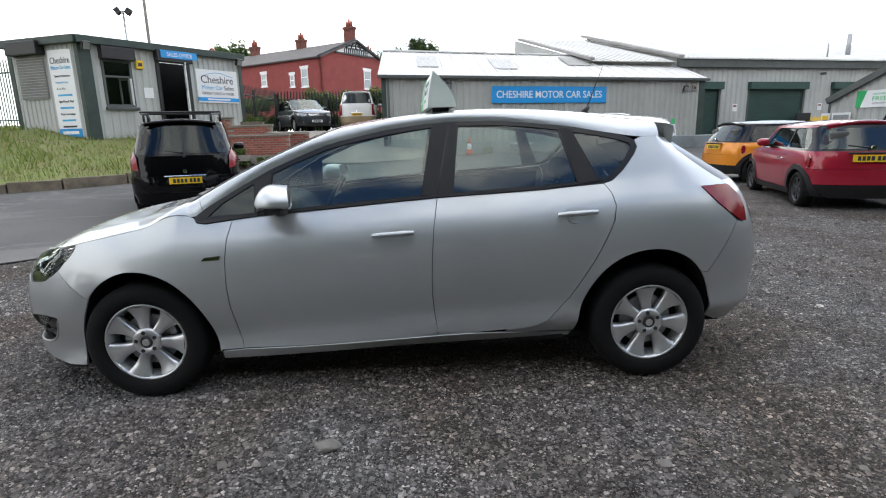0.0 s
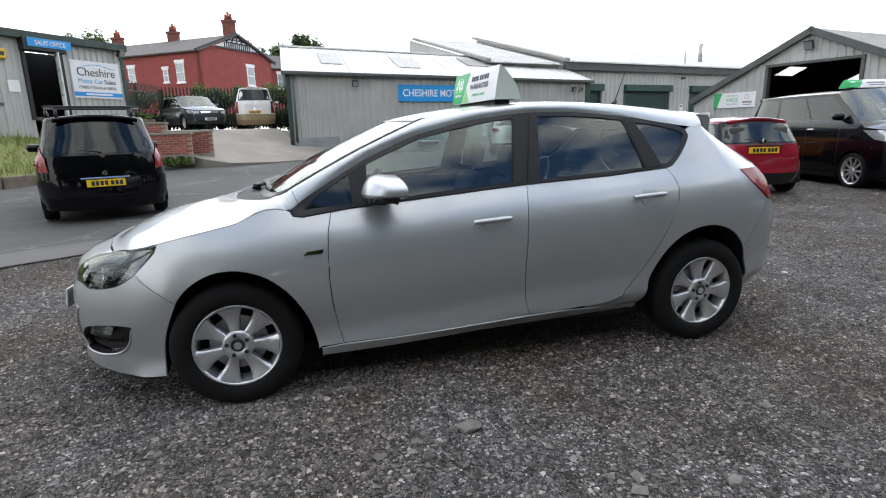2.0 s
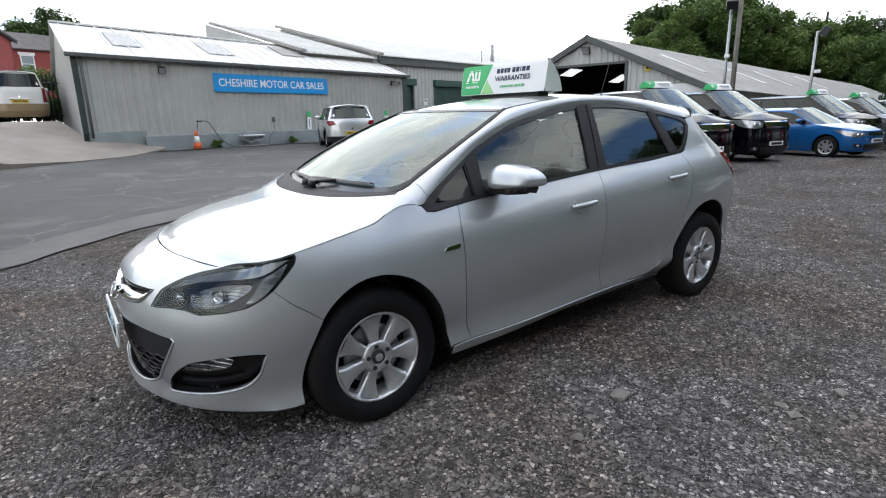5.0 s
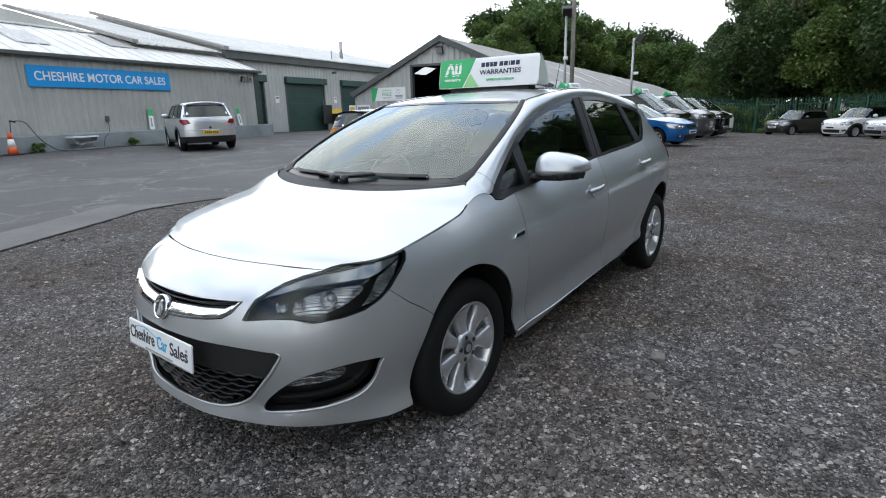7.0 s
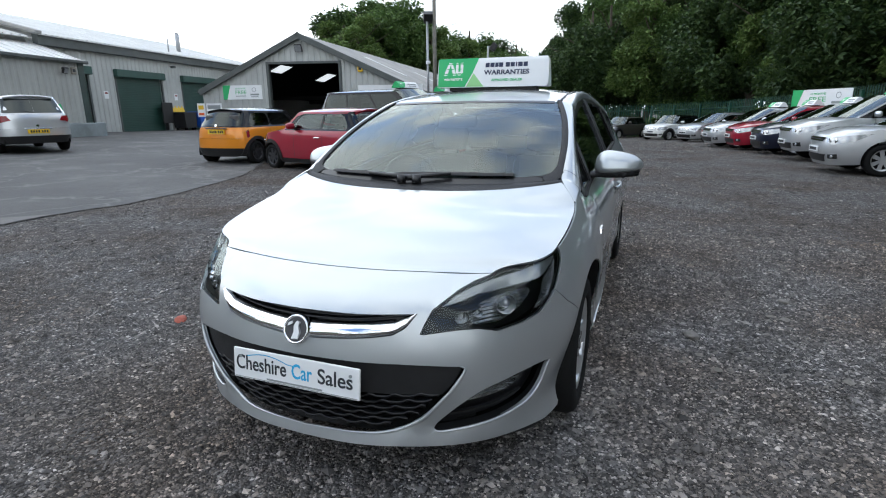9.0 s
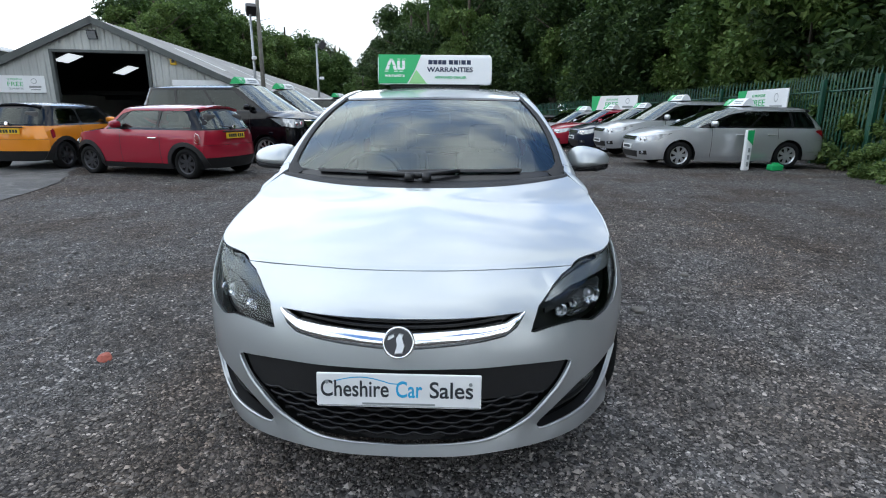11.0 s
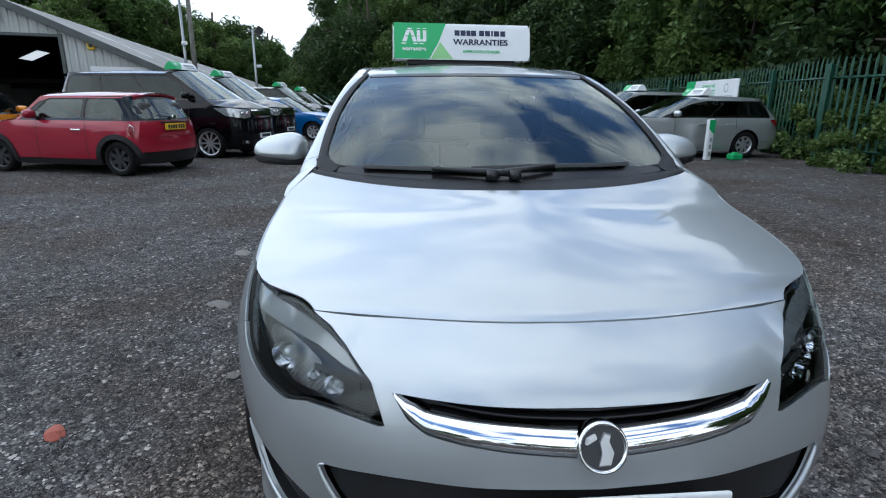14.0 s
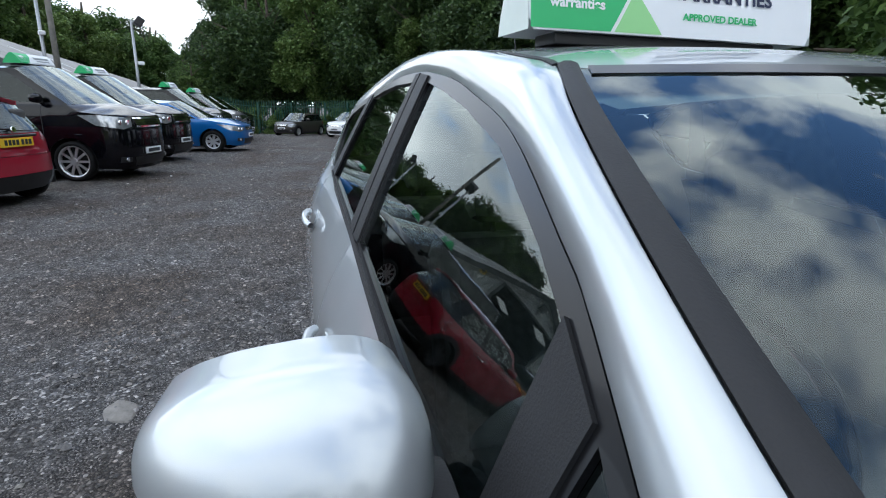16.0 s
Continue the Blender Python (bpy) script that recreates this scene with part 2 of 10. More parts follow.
M = {
    "gravel": gravel_mat(),
    "tarmac": tarmac_mat(),
    "concrete": mat("concrete", (0.30, 0.27, 0.235), 0.85, second=(0.2, 0.18, 0.155), scale=0.7, bump=0.4, bump_scale=80, fine=0.25),
    "plinth": mat("painted plinth", (0.27, 0.31, 0.32), 0.75, second=(0.18, 0.2, 0.2), scale=1.1, bump=0.3, bump_scale=30, fine=0.15),
    "clad": mat("grey cladding", (0.40, 0.41, 0.385), 0.5, second=(0.33, 0.335, 0.31), scale=0.8, bump=0.05, bump_scale=20),
    "clad_pale": mat("pale cladding", (0.46, 0.47, 0.45), 0.5, second=(0.37, 0.38, 0.36), scale=0.8, bump=0.05, bump_scale=20),
    "roof": mat("pale sheet roof", (0.62, 0.62, 0.60), 0.5, second=(0.48, 0.48, 0.46), scale=0.9, bump=0.05, bump_scale=20),
    "roof_grey": mat("fibre cement roof", (0.36, 0.35, 0.33), 0.8, second=(0.26, 0.255, 0.24), scale=0.7, bump=0.1, bump_scale=20),
    "rooflight": mat("grimy rooflight", (0.25, 0.25, 0.24), 0.6, second=(0.55, 0.55, 0.54), scale=9),
    "green_trim": mat("dark green trim", (0.035, 0.06, 0.05), 0.5, vary=0.4, scale=2),
    "green_door": mat("green shutter", (0.02, 0.07, 0.055), 0.5, vary=0.35, scale=1.5),
    "dark_trim": mat("dark grey trim", (0.09, 0.1, 0.095), 0.55, vary=0.3, scale=2),
    "black": mat("black plastic", (0.014, 0.014, 0.015), 0.45, vary=0.3, scale=8),
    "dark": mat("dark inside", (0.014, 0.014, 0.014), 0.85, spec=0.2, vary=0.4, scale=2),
    "blue_sign": mat("blue sign board", (0.012, 0.29, 0.68), 0.35, vary=0.08, scale=2),
    "worn": mat("worn concrete", (0.135, 0.128, 0.12), 0.85, second=(0.085, 0.083, 0.08), scale=0.9, bump=0.4, bump_scale=90, fine=0.3),
    "white": mat("white board", (0.78, 0.79, 0.79), 0.45, vary=0.06, scale=3),
    "cyan": mat("cyan lettering", (0.03, 0.35, 0.62), 0.45),
    "green_sign": mat("green sign", (0.03, 0.42, 0.13), 0.4, vary=0.06, scale=3),
    "lime_sign": mat("pale green sign", (0.3, 0.62, 0.25), 0.4, vary=0.06, scale=3),
    "ink": mat("dark ink", (0.02, 0.025, 0.03), 0.5),
    "grey_ink": mat("grey ink", (0.25, 0.27, 0.27), 0.5),
    "brick": mat("red brick", (0.36, 0.10, 0.07), 0.85, second=(0.25, 0.075, 0.05), scale=6, bump=0.4, bump_scale=90, fine=0.25, piece=0.25),
    "red_wall": mat("painted red brick", (0.29, 0.062, 0.054), 0.85, second=(0.22, 0.05, 0.044), scale=1.2, bump=0.2, bump_scale=18, fine=0.2),
    "stack_brick": mat("sooty chimney brick", (0.20, 0.062, 0.045), 0.9, second=(0.10, 0.04, 0.032), scale=2.5, bump=0.2, bump_scale=18, fine=0.2),
    "mortar": mat("mortar", (0.32, 0.29, 0.25), 0.9, vary=0.3, scale=9),
    "slate": mat("slate roof", (0.125, 0.112, 0.105), 0.8, second=(0.075, 0.07, 0.066), scale=2.5, bump=0.3, bump_scale=12, fine=0.3),
    "wood": mat("weathered timber", (0.2, 0.165, 0.12), 0.85, second=(0.09, 0.075, 0.055), scale=4, bump=0.5, bump_scale=40, fine=0.3),
    "pole": mat("grey pole", (0.22, 0.21, 0.18), 0.8, second=(0.13, 0.12, 0.1), scale=4, bump=0.3, bump_scale=40),
    "galv": mat("galvanised steel", (0.42, 0.43, 0.44), 0.45, 0.7, vary=0.25, scale=12),
    "palisade": mat("green palisade", (0.012, 0.075, 0.045), 0.45, vary=0.3, scale=3, coat=0.2),
    "palisade_black": mat("black palisade", (0.012, 0.016, 0.015), 0.5, vary=0.3, scale=3),
    "bark": mat("bark", (0.09, 0.07, 0.05), 0.95, second=(0.04, 0.033, 0.025), scale=7, bump=0.8, bump_scale=25),
    "yellow": mat("yellow plastic", (0.75, 0.48, 0.02), 0.5, vary=0.1, scale=4),
    "blue_bin": mat("blue plastic", (0.01, 0.08, 0.42), 0.5, vary=0.15, scale=3),
    "orange": mat("orange plastic", (0.75, 0.12, 0.03), 0.5, vary=0.15, scale=9),
    "rubber": mat("tyre rubber", (0.008, 0.008, 0.008), 0.85, spec=0.25, vary=0.35, scale=6, bump=0.2, bump_scale=120),
    "alloy": mat("silver alloy", (0.62, 0.63, 0.64), 0.32, 0.75, vary=0.12, scale=9, coat=0.4),
    "dark_alloy": mat("dark alloy", (0.06, 0.06, 0.065), 0.4, 0.6, vary=0.2, scale=9),
    "chrome": mat("chrome", (0.8, 0.8, 0.81), 0.08, 1.0),
    "plate_yellow": mat("yellow plate", (0.8, 0.52, 0.02), 0.4, vary=0.05, scale=9),
    "plate_white": mat("white plate", (0.75, 0.76, 0.76), 0.35, vary=0.05, scale=9),
    "red_lens": mat("red lamp lens", (0.24, 0.004, 0.010), 0.2, coat=0.15, vary=0.3, scale=20),
    "clear_lens": mat("lamp bowl", (0.5, 0.52, 0.54), 0.15, 0.6, vary=0.5, scale=14, coat=1.0),
    "glass": glass_mat("car glass", (0.52, 0.58, 0.56), 0.01, 0.1),
    "glass_dark": glass_mat("tinted car glass", (0.12, 0.13, 0.13), 0.01, -0.12),
    "pane": glass_mat("window pane", (0.75, 0.8, 0.78)),
    "seat": mat("grey cloth seat", (0.09, 0.088, 0.085), 0.9, vary=0.3, scale=9),
}


def leaf_mat(name, a, b, c):
    """Leaves: every clump drifts between three greens, light passes through a little."""
    m = bpy.data.materials.new(name)
    m.use_nodes = True
    nt = m.node_tree
    p = nt.nodes["Principled BSDF"]
    geo = nt.nodes.new("ShaderNodeNewGeometry")
    ramp = nt.nodes.new("ShaderNodeValToRGB")
    ramp.color_ramp.elements[0].color, ramp.color_ramp.elements[1].color = (*a, 1), (*c, 1)
    mid = ramp.color_ramp.elements.new(0.5)
    mid.color = (*b, 1)
    nt.links.new(geo.outputs["Random Per Island"], ramp.inputs["Fac"])
    nt.links.new(ramp.outputs["Color"], p.inputs["Base Color"])
    p.inputs["Roughness"].default_value = 0.55
    p.inputs["Specular IOR Level"].default_value = 0.3
    tl = nt.nodes.new("ShaderNodeBsdfTranslucent")
    nt.links.new(ramp.outputs["Color"], tl.inputs["Color"])
    mx = nt.nodes.new("ShaderNodeMixShader")
    mx.inputs["Fac"].default_value = 0.3
    out = nt.nodes["Material Output"]
    nt.links.new(p.outputs["BSDF"], mx.inputs[1])
    nt.links.new(tl.outputs["BSDF"], mx.inputs[2])
    nt.links.new(mx.outputs["Shader"], out.inputs["Surface"])
    return m


M["leaf"] = leaf_mat("leaves", (0.035, 0.07, 0.018), (0.07, 0.125, 0.032), (0.12, 0.19, 0.05))
M["leaf_dark"] = leaf_mat("dark leaves", (0.02, 0.042, 0.014), (0.045, 0.08, 0.026), (0.08, 0.125, 0.038))
# light green leaves, raised further to hold sun and haze on distant crowns
M["leaf_light"] = leaf_mat("light leaves", (0.06, 0.105, 0.025), (0.105, 0.17, 0.042), (0.17, 0.23, 0.07))
M["grass"] = leaf_mat("grass blades", (0.11, 0.17, 0.03), (0.19, 0.25, 0.06), (0.29, 0.28, 0.1))


# ---- mesh helpers ----
def part(name, bm, material, parent=None, label="", smooth=False):
    """Links a bmesh as one mesh object, under a thing or a part when one is given."""
    me = bpy.data.meshes.new(name)
    bm.to_mesh(me)
    bm.free()
    ob = new(name, me)
    for m in material if isinstance(material, (list, tuple)) else [material]:
        me.materials.append(m)
    if smooth:
        me.shade_smooth()
    if parent:
        ob.parent = parent
        ob.matrix_parent_inverse = Matrix.Identity(4)
    if label:
        tagged(ob, label)
    return ob


def thing(name, label, category, at=None, group="", kind=""):
    ob = new(name)
    ob.empty_display_size = 0.2
    if at is not None:
        ob.matrix_world = at
    return tagged(ob, label, category, group, kind)


def box(bm, lo, hi, m=None, bevel=0.0):
    """Adds a box between two corners, its edges bevelled, moved by m."""
    vs = [bm.verts.new((x, y, z)) for x in (lo[0], hi[0]) for y in (lo[1], hi[1]) for z in (lo[2], hi[2])]
    fs = [bm.faces.new([vs[i] for i in q]) for q in ((0, 1, 3, 2), (4, 6, 7, 5), (0, 4, 5, 1), (2, 3, 7, 6), (0, 2, 6, 4), (1, 5, 7, 3))]
    made = vs
    if bevel:
        es = list({e for f in fs for e in f.edges})
        r = bmesh.ops.bevel(bm, geom=es, offset=bevel, segments=2, affect="EDGES", profile=0.5)
        made = list({v for f in r["faces"] for v in f.verts} | {v for v in vs if v.is_valid})
    if m is not None:
        bmesh.ops.transform(bm, matrix=m, verts=made)
    return bm


def boxed(lo, hi, m=None, bevel=0.0):
    return box(bmesh.new(), lo, hi, m, bevel)


def tube(bm, a, b, r0, r1=None, sides=12, caps=True):
    """Adds a tapered round bar from a to b."""
    a, b = Vector(a), Vector(b)
    r1 = r0 if r1 is None else r1
    q = (b - a).to_track_quat("Z", "Y").to_matrix()
    rings = []
    for p, r in ((a, r0), (b, r1)):
        rings.append([bm.verts.new(p + q @ Vector((r * math.cos(2 * math.pi * i / sides), r * math.sin(2 * math.pi * i / sides), 0))) for i in range(sides)])
    for i in range(sides):
        f = bm.faces.new((rings[0][i], rings[0][(i + 1) % sides], rings[1][(i + 1) % sides], rings[1][i]))
        f.smooth = True
    if caps:
        bm.faces.new(list(reversed(rings[0])))
        bm.faces.new(rings[1])
    return bm


def tubed(*a, **k):
    return tube(bmesh.new(), *a, **k)


def prism(bm, pts, depth, m=None):
    """Adds a slab: an outline in the x-z plane, drawn out along y by depth."""
    lo = [bm.verts.new((x, 0, z)) for x, z in pts]
    hi = [bm.verts.new((x, depth, z)) for x, z in pts]
    n = len(pts)
    bm.faces.new(lo)
    bm.faces.new(list(reversed(hi)))
    for i in range(n):
        bm.faces.new((lo[i], hi[i], hi[(i + 1) % n], lo[(i + 1) % n]))
    bmesh.ops.recalc_face_normals(bm, faces=bm.faces[:])
    if m is not None:
        bmesh.ops.transform(bm, matrix=m, verts=lo + hi)
    return bm


def corrugated(bm, length, height, pitch, depth, m, top=None, bottom=None, flat=0.35):
    """Adds trapezoid profiled sheeting, upright in the x-z plane, ribs towards -y. top(x), bottom(x) give its edges."""
    xs, n = [], int(length / pitch)
    for i in range(n):
        x = i * length / n
        p = length / n
        xs += [(x, 0), (x + p * flat, 0), (x + p * 0.5, -depth), (x + p * (1 - 0.14), -depth)]
    xs.append((length, 0))
    lo, hi = [], []
    for x, y in xs:
        lo.append(bm.verts.new(m @ Vector((x, y, bottom(x) if bottom else 0))))
        hi.append(bm.verts.new(m @ Vector((x, y, top(x) if top else height))))
    for i in range(len(xs) - 1):
        bm.faces.new((lo[i], lo[i + 1], hi[i + 1], hi[i]))
    return bm


def writing(name, text, size, m, material, parent, label="", width=None, depth=0.004, bold=0.0):
    """Lettering in the built-in font as a mesh; its left foot at m, along x, up z."""
    cu = bpy.data.curves.new(name, "FONT")
    cu.body, cu.size, cu.extrude, cu.offset = text, size, depth, bold * size
    tmp = bpy.data.objects.new(name, cu)
    scene.collection.objects.link(tmp)
    me = bpy.data.meshes.new_from_object(tmp.evaluated_get(bpy.context.evaluated_depsgraph_get()))
    bpy.data.objects.remove(tmp)
    xs = [v.co.x for v in me.vertices]
    k = 1.0
    if width and xs:
        k = width / (max(xs) - min(xs))
    x0 = min(xs) if xs else 0
    for v in me.vertices:
        v.co = m @ Vector(((v.co.x - x0) * k, -v.co.z, v.co.y))
    ob = new(name, me)
    me.materials.append(material)
    if parent:
        ob.parent = parent
    return ob


def face_at(x, y, z, turn):
    """The pose of a wall face: x along the wall, y into it, z up."""
    return pose(x, y, z, 0, 0, turn)


# ---- the ground ----
def soft(u):
    return max(u, 0) + math.log1p(math.exp(-abs(u)))


def ground_z(x, y):
    """The yard: level round the car, climbing gently towards the sheds."""
    fall = 0.03 * min(30.0, 2 * soft((x - 16) / 2)) * min(1.0, max(0.0, (10 - y) / 5))
    return 0.034 * soft(y - 8) * min(1.25, max(0.15, 1 - x / 35)) * (1 if y < 45 else 45 / y) - fall


def swell(x, y):
    """Small rises and hollows of the yard's surface."""
    return 0.006 * noise.noise((x * 0.5, y * 0.5, 0)) + 0.02 * noise.noise((x * 0.17, y * 0.17, 3)) if abs(x) < 50 and abs(y) < 50 else 0.0


from mathutils.geometry import delaunay_2d_cdt


def inside(p, poly):
    c = False
    for i in range(len(poly)):
        (x1, y1), (x2, y2) = poly[i - 1], poly[i]
        if (y1 > p[1]) != (y2 > p[1]) and p[0] < (x2 - x1) * (p[1] - y1) / (y2 - y1) + x1:
            c = not c
    return c


def resample(poly, step, closed=True):
    out = []
    n = len(poly)
    for i in range(n if closed else n - 1):
        a, b = Vector(poly[i]), Vector(poly[(i + 1) % n])
        k = max(1, math.ceil((b - a).length / step))
        out += [a.lerp(b, j / k) for j in range(k)]
    if not closed:
        out.append(Vector(poly[-1]))
    return out


def spline(pts, n):
    """A smooth open line through points, n steps a span."""
    out = []
    for i in range(len(pts) - 1):
        p0, p1, p2, p3 = (Vector(pts[max(0, min(len(pts) - 1, i + k))]) for k in (-1, 0, 1, 2))
        for j in range(n):
            t = j / n
            out.append(0.5 * (2 * p1 + (p2 - p0) * t + (2 * p0 - 5 * p1 + 4 * p2 - p3) * t * t + (3 * p1 - p0 - 3 * p2 + p3) * t ** 3))
    out.append(Vector(pts[-1]))
    return out


def filled(poly, step, put, holes=()):
    """A sheet over a flat outline: triangles of about step, each corner placed by put(u, v)."""
    verts = [Vector(p[:2]) for p in poly]
    edges = [(i, (i + 1) % len(verts)) for i in range(len(verts))]
    for h in holes:
        k = len(verts)
        verts += [Vector(p[:2]) for p in h]
        edges += [(k + i, k + (i + 1) % len(h)) for i in range(len(h))]
    us, vs = [p[0] for p in poly], [p[1] for p in poly]
    j = 0
    v = min(vs) + step * 0.5
    rim = [Vector(p) for p in verts]
    while v < max(vs):
        u = min(us) + step * (0.5 if j % 2 else 0.05)
        while u < max(us):
            if inside((u, v), poly) and not any(inside((u, v), h) for h in holes) and all(abs(r.x - u) > step * 0.45 or abs(r.y - v) > step * 0.45 for r in rim):
                verts.append(Vector((u, v)))
            u += step
        v += step * 0.87
        j += 1
    co, _, faces, _, _, _ = delaunay_2d_cdt(verts, edges, [], 0, 1e-6)
    bm = bmesh.new()
    vv = [bm.verts.new(put(c.x, c.y)) for c in co]
    for f in faces:
        cx, cy = sum(co[i].x for i in f) / 3, sum(co[i].y for i in f) / 3
        if inside((cx, cy), poly) and not any(inside((cx, cy), h) for h in holes):
            nf = bm.faces.new([vv[i] for i in f])
            nf.smooth = True
    bmesh.ops.delete(bm, geom=[q for q in bm.verts if not q.link_faces], context="VERTS")
    return bm


def thicken(bm, t):
    """Gives an open sheet a back, t behind it along its normals, and a rim."""
    bm.normal_update()
    rim = [e for e in bm.edges if len(e.link_faces) == 1]
    back = {v: bm.verts.new(v.co - v.normal * t) for v in bm.verts[:]}
    for f in bm.faces[:]:
        g = bm.faces.new([back[v] for v in reversed(f.verts)])
        g.smooth = f.smooth
    for e in rim:
        f = e.link_faces[0]
        l = next(q for q in f.loops if q.edge == e)
        a, b = l.vert, l.link_loop_next.vert
        bm.faces.new((b, a, back[a], back[b]))
        e.smooth = False
        for u, w in ((back[a], back[b]), (a, back[a]), (b, back[b])):
            bm.edges.get((u, w)).smooth = False
    return bm


bm = bmesh.new()
axis = [-1500, -600, -250, -120, -70, -45] + [v for v in np.arange(-30, 45.1, 0.75)] + [60, 90, 150, 300, 700, 1500]
grid = [[bm.verts.new((x, y, ground_z(x, y) + swell(x, y))) for x in axis] for y in axis]
for j in range(len(axis) - 1):
    for i in range(len(axis) - 1):
        f = bm.faces.new((grid[j][i], grid[j][i + 1], grid[j + 1][i + 1], grid[j + 1][i]))
        f.smooth = True
ground = tagged(part("ground", bm, M["gravel"]), "grey crushed-stone gravel yard, damp and worn in patches", "ground", kind="structure")

EDGE = [(-30, -9), (-16, -3.2), (-9, 0.3), (-4.6, 2.5), (-3.54, 3.4), (-2.85, 3.8), (-1.7, 5.05), (-0.6, 5.8), (0.26, 6.25), (1.0, 6.4), (2.0, 6.25), (3.6, 6.5), (5.6, 7.2), (8.5, 8.9), (12, 11.0), (17, 13.0), (21, 14.6)]
rough_edge = [p + Vector((0.10 * noise.noise((p.x * 1.3, p.y * 1.3, 1)), 0.10 * noise.noise((p.x * 1.3, p.y * 1.3, 7)))) for p in resample(EDGE, 0.3, False)]
yard_poly = rough_edge + [Vector(p) for p in ((22, 26), (13, 28), (-5, 24), (-15, 16), (-30, 8))]
yard = part("road", filled(resample(yard_poly, 1.0), 0.9, lambda x, y: (x, y, ground_z(x, y) + swell(x, y) + 0.012)), M["tarmac"])
tagged(yard, "worn dark tarmac yard with cracks and pale stains", "road", kind="structure")

# pale worn concrete strip along the edge of the tarmac
strip_poly = [p + Vector((0.02, 0.03)) for p in rough_edge if -12 < p.x < 1.2] + [p + Vector((0.15 - 0.25, 0.95)) for p in reversed(rough_edge) if -12 < p.x < 0.3]
strip = part("pavement", filled(strip_poly, 0.4, lambda x, y: (x, y, ground_z(x, y) + swell(x, y) + 0.017)), M["worn"])
tagged(strip, "pale worn concrete strip beside the gravel", "pavement", kind="structure")


# concrete ramp up beside the shed
def ramp_z(x, y):
    return max(ground_z(x, y) + 0.035, min(1.5, 0.44 - 0.16 * (x + 3.4) + 0.2 * (y - 15.3)))


ramp_poly = [(-5.0, 15.6), (-4.2, 15.2), (-3.4, 15.1), (-2.0, 15.9), (-0.4, 17.2), (0.9, 18.9), (0.6, 19.4), (-1.3, 18.95), (-4.0, 28.5), (-14, 26), (-6.0, 17.5)]
ramp = part("ramp", thicken(filled(resample(ramp_poly, 0.5), 0.5, lambda x, y: (x, y, ramp_z(x, y))), 0.7), M["concrete"])
tagged(ramp, "pale cracked concrete ramp beside the shed", "pavement", kind="structure")

# grass bank in front of the office
KERB = [(-26, -0.7), (-16, 5.7), (-10.2, 9.95), (-9.2, 10.5), (-8.1, 11.5), (-6.9, 12.9), (-6.1, 14.3), (-5.6, 15.8)]


def off_kerb(x, y):
    best = 9e9
    for (x1, y1), (x2, y2) in zip(KERB, KERB[1:]):
        t = max(0, min(1, ((x - x1) * (x2 - x1) + (y - y1) * (y2 - y1)) / ((x2 - x1) ** 2 + (y2 - y1) ** 2)))
        best = min(best, math.hypot(x - x1 - t * (x2 - x1), y - y1 - t * (y2 - y1)))
    return best


def bank_z(x, y):
    d = off_kerb(x, y)
    return ground_z(x, y) + 0.22 + min(1.2, 0.2 * d) + 0.05 * noise.noise((x, y, 0))


bank_poly = KERB + [(-6.4, 19.5), (-8.0, 23), (-30, 24), (-34, 2)]
bank = part("grass_bank", filled(resample(bank_poly, 0.6), 0.6, lambda x, y: (x, y, bank_z(x, y))), mat("turf", (0.15, 0.19, 0.05), 0.95, second=(0.17, 0.15, 0.07), scale=1.3, bump=0.8, bump_scale=30, fine=0.4))
tagged(bank, "rough grass bank below the sales office", "lawn", kind="structure")

# timber and concrete edging along the bank
kerb_ob = thing("kerb", "weathered timber and concrete edging along the grass bank", "kerb", kind="structure")
for (x1, y1), (x2, y2) in zip(KERB[1:], KERB[2:]):
    L, a = math.hypot(x2 - x1, y2 - y1), math.degrees(math.atan2(y2 - y1, x2 - x1))
    n = max(1, round(L / 2.2))
    for i in range(n):
        x, y = x1 + (x2 - x1) * i / n, y1 + (y2 - y1) * i / n
        m = face_at(x, y, ground_z(x, y) - 0.05, a + random.uniform(-1.5, 1.5))
        part("sleeper", boxed((0.015, -0.06, 0), (L / n - 0.015, 0.14, 0.34 + random.uniform(-0.03, 0.03)), m, 0.015), M["concrete"] if i % 3 == 1 else M["wood"], kerb_ob)

# grass blades on the bank
rng = random.Random(4)
verts, faces = [], []
for _ in range(26000):
    x, y = rng.uniform(-20, -5.6), rng.uniform(5, 21)
    if not inside((x, y), bank_poly) or off_kerb(x, y) > 7.5:
        continue
    z, h, a = bank_z(x, y), rng.uniform(0.06, 0.22) * (1.7 if noise.noise((x * 0.7, y * 0.7, 5)) > 0.25 else 0.8), rng.uniform(0, 6.3)
    w = 0.018
    dx, dy = math.cos(a), math.sin(a)
    k = len(verts)
    verts += [(x - dx * w, y - dy * w, z - 0.02), (x + dx * w, y + dy * w, z - 0.02), (x + dy * h * 0.4 + rng.uniform(-0.03, 0.03), y + dx * h * 0.4, z + h)]
    faces.append((k, k + 1, k + 2))
me = bpy.data.meshes.new("grass")
me.from_pydata(verts, [], faces)
me.materials.append(M["grass"])
tagged(new("grass", me), "long tufty grass and weeds on the bank", "grass", kind="stuff")

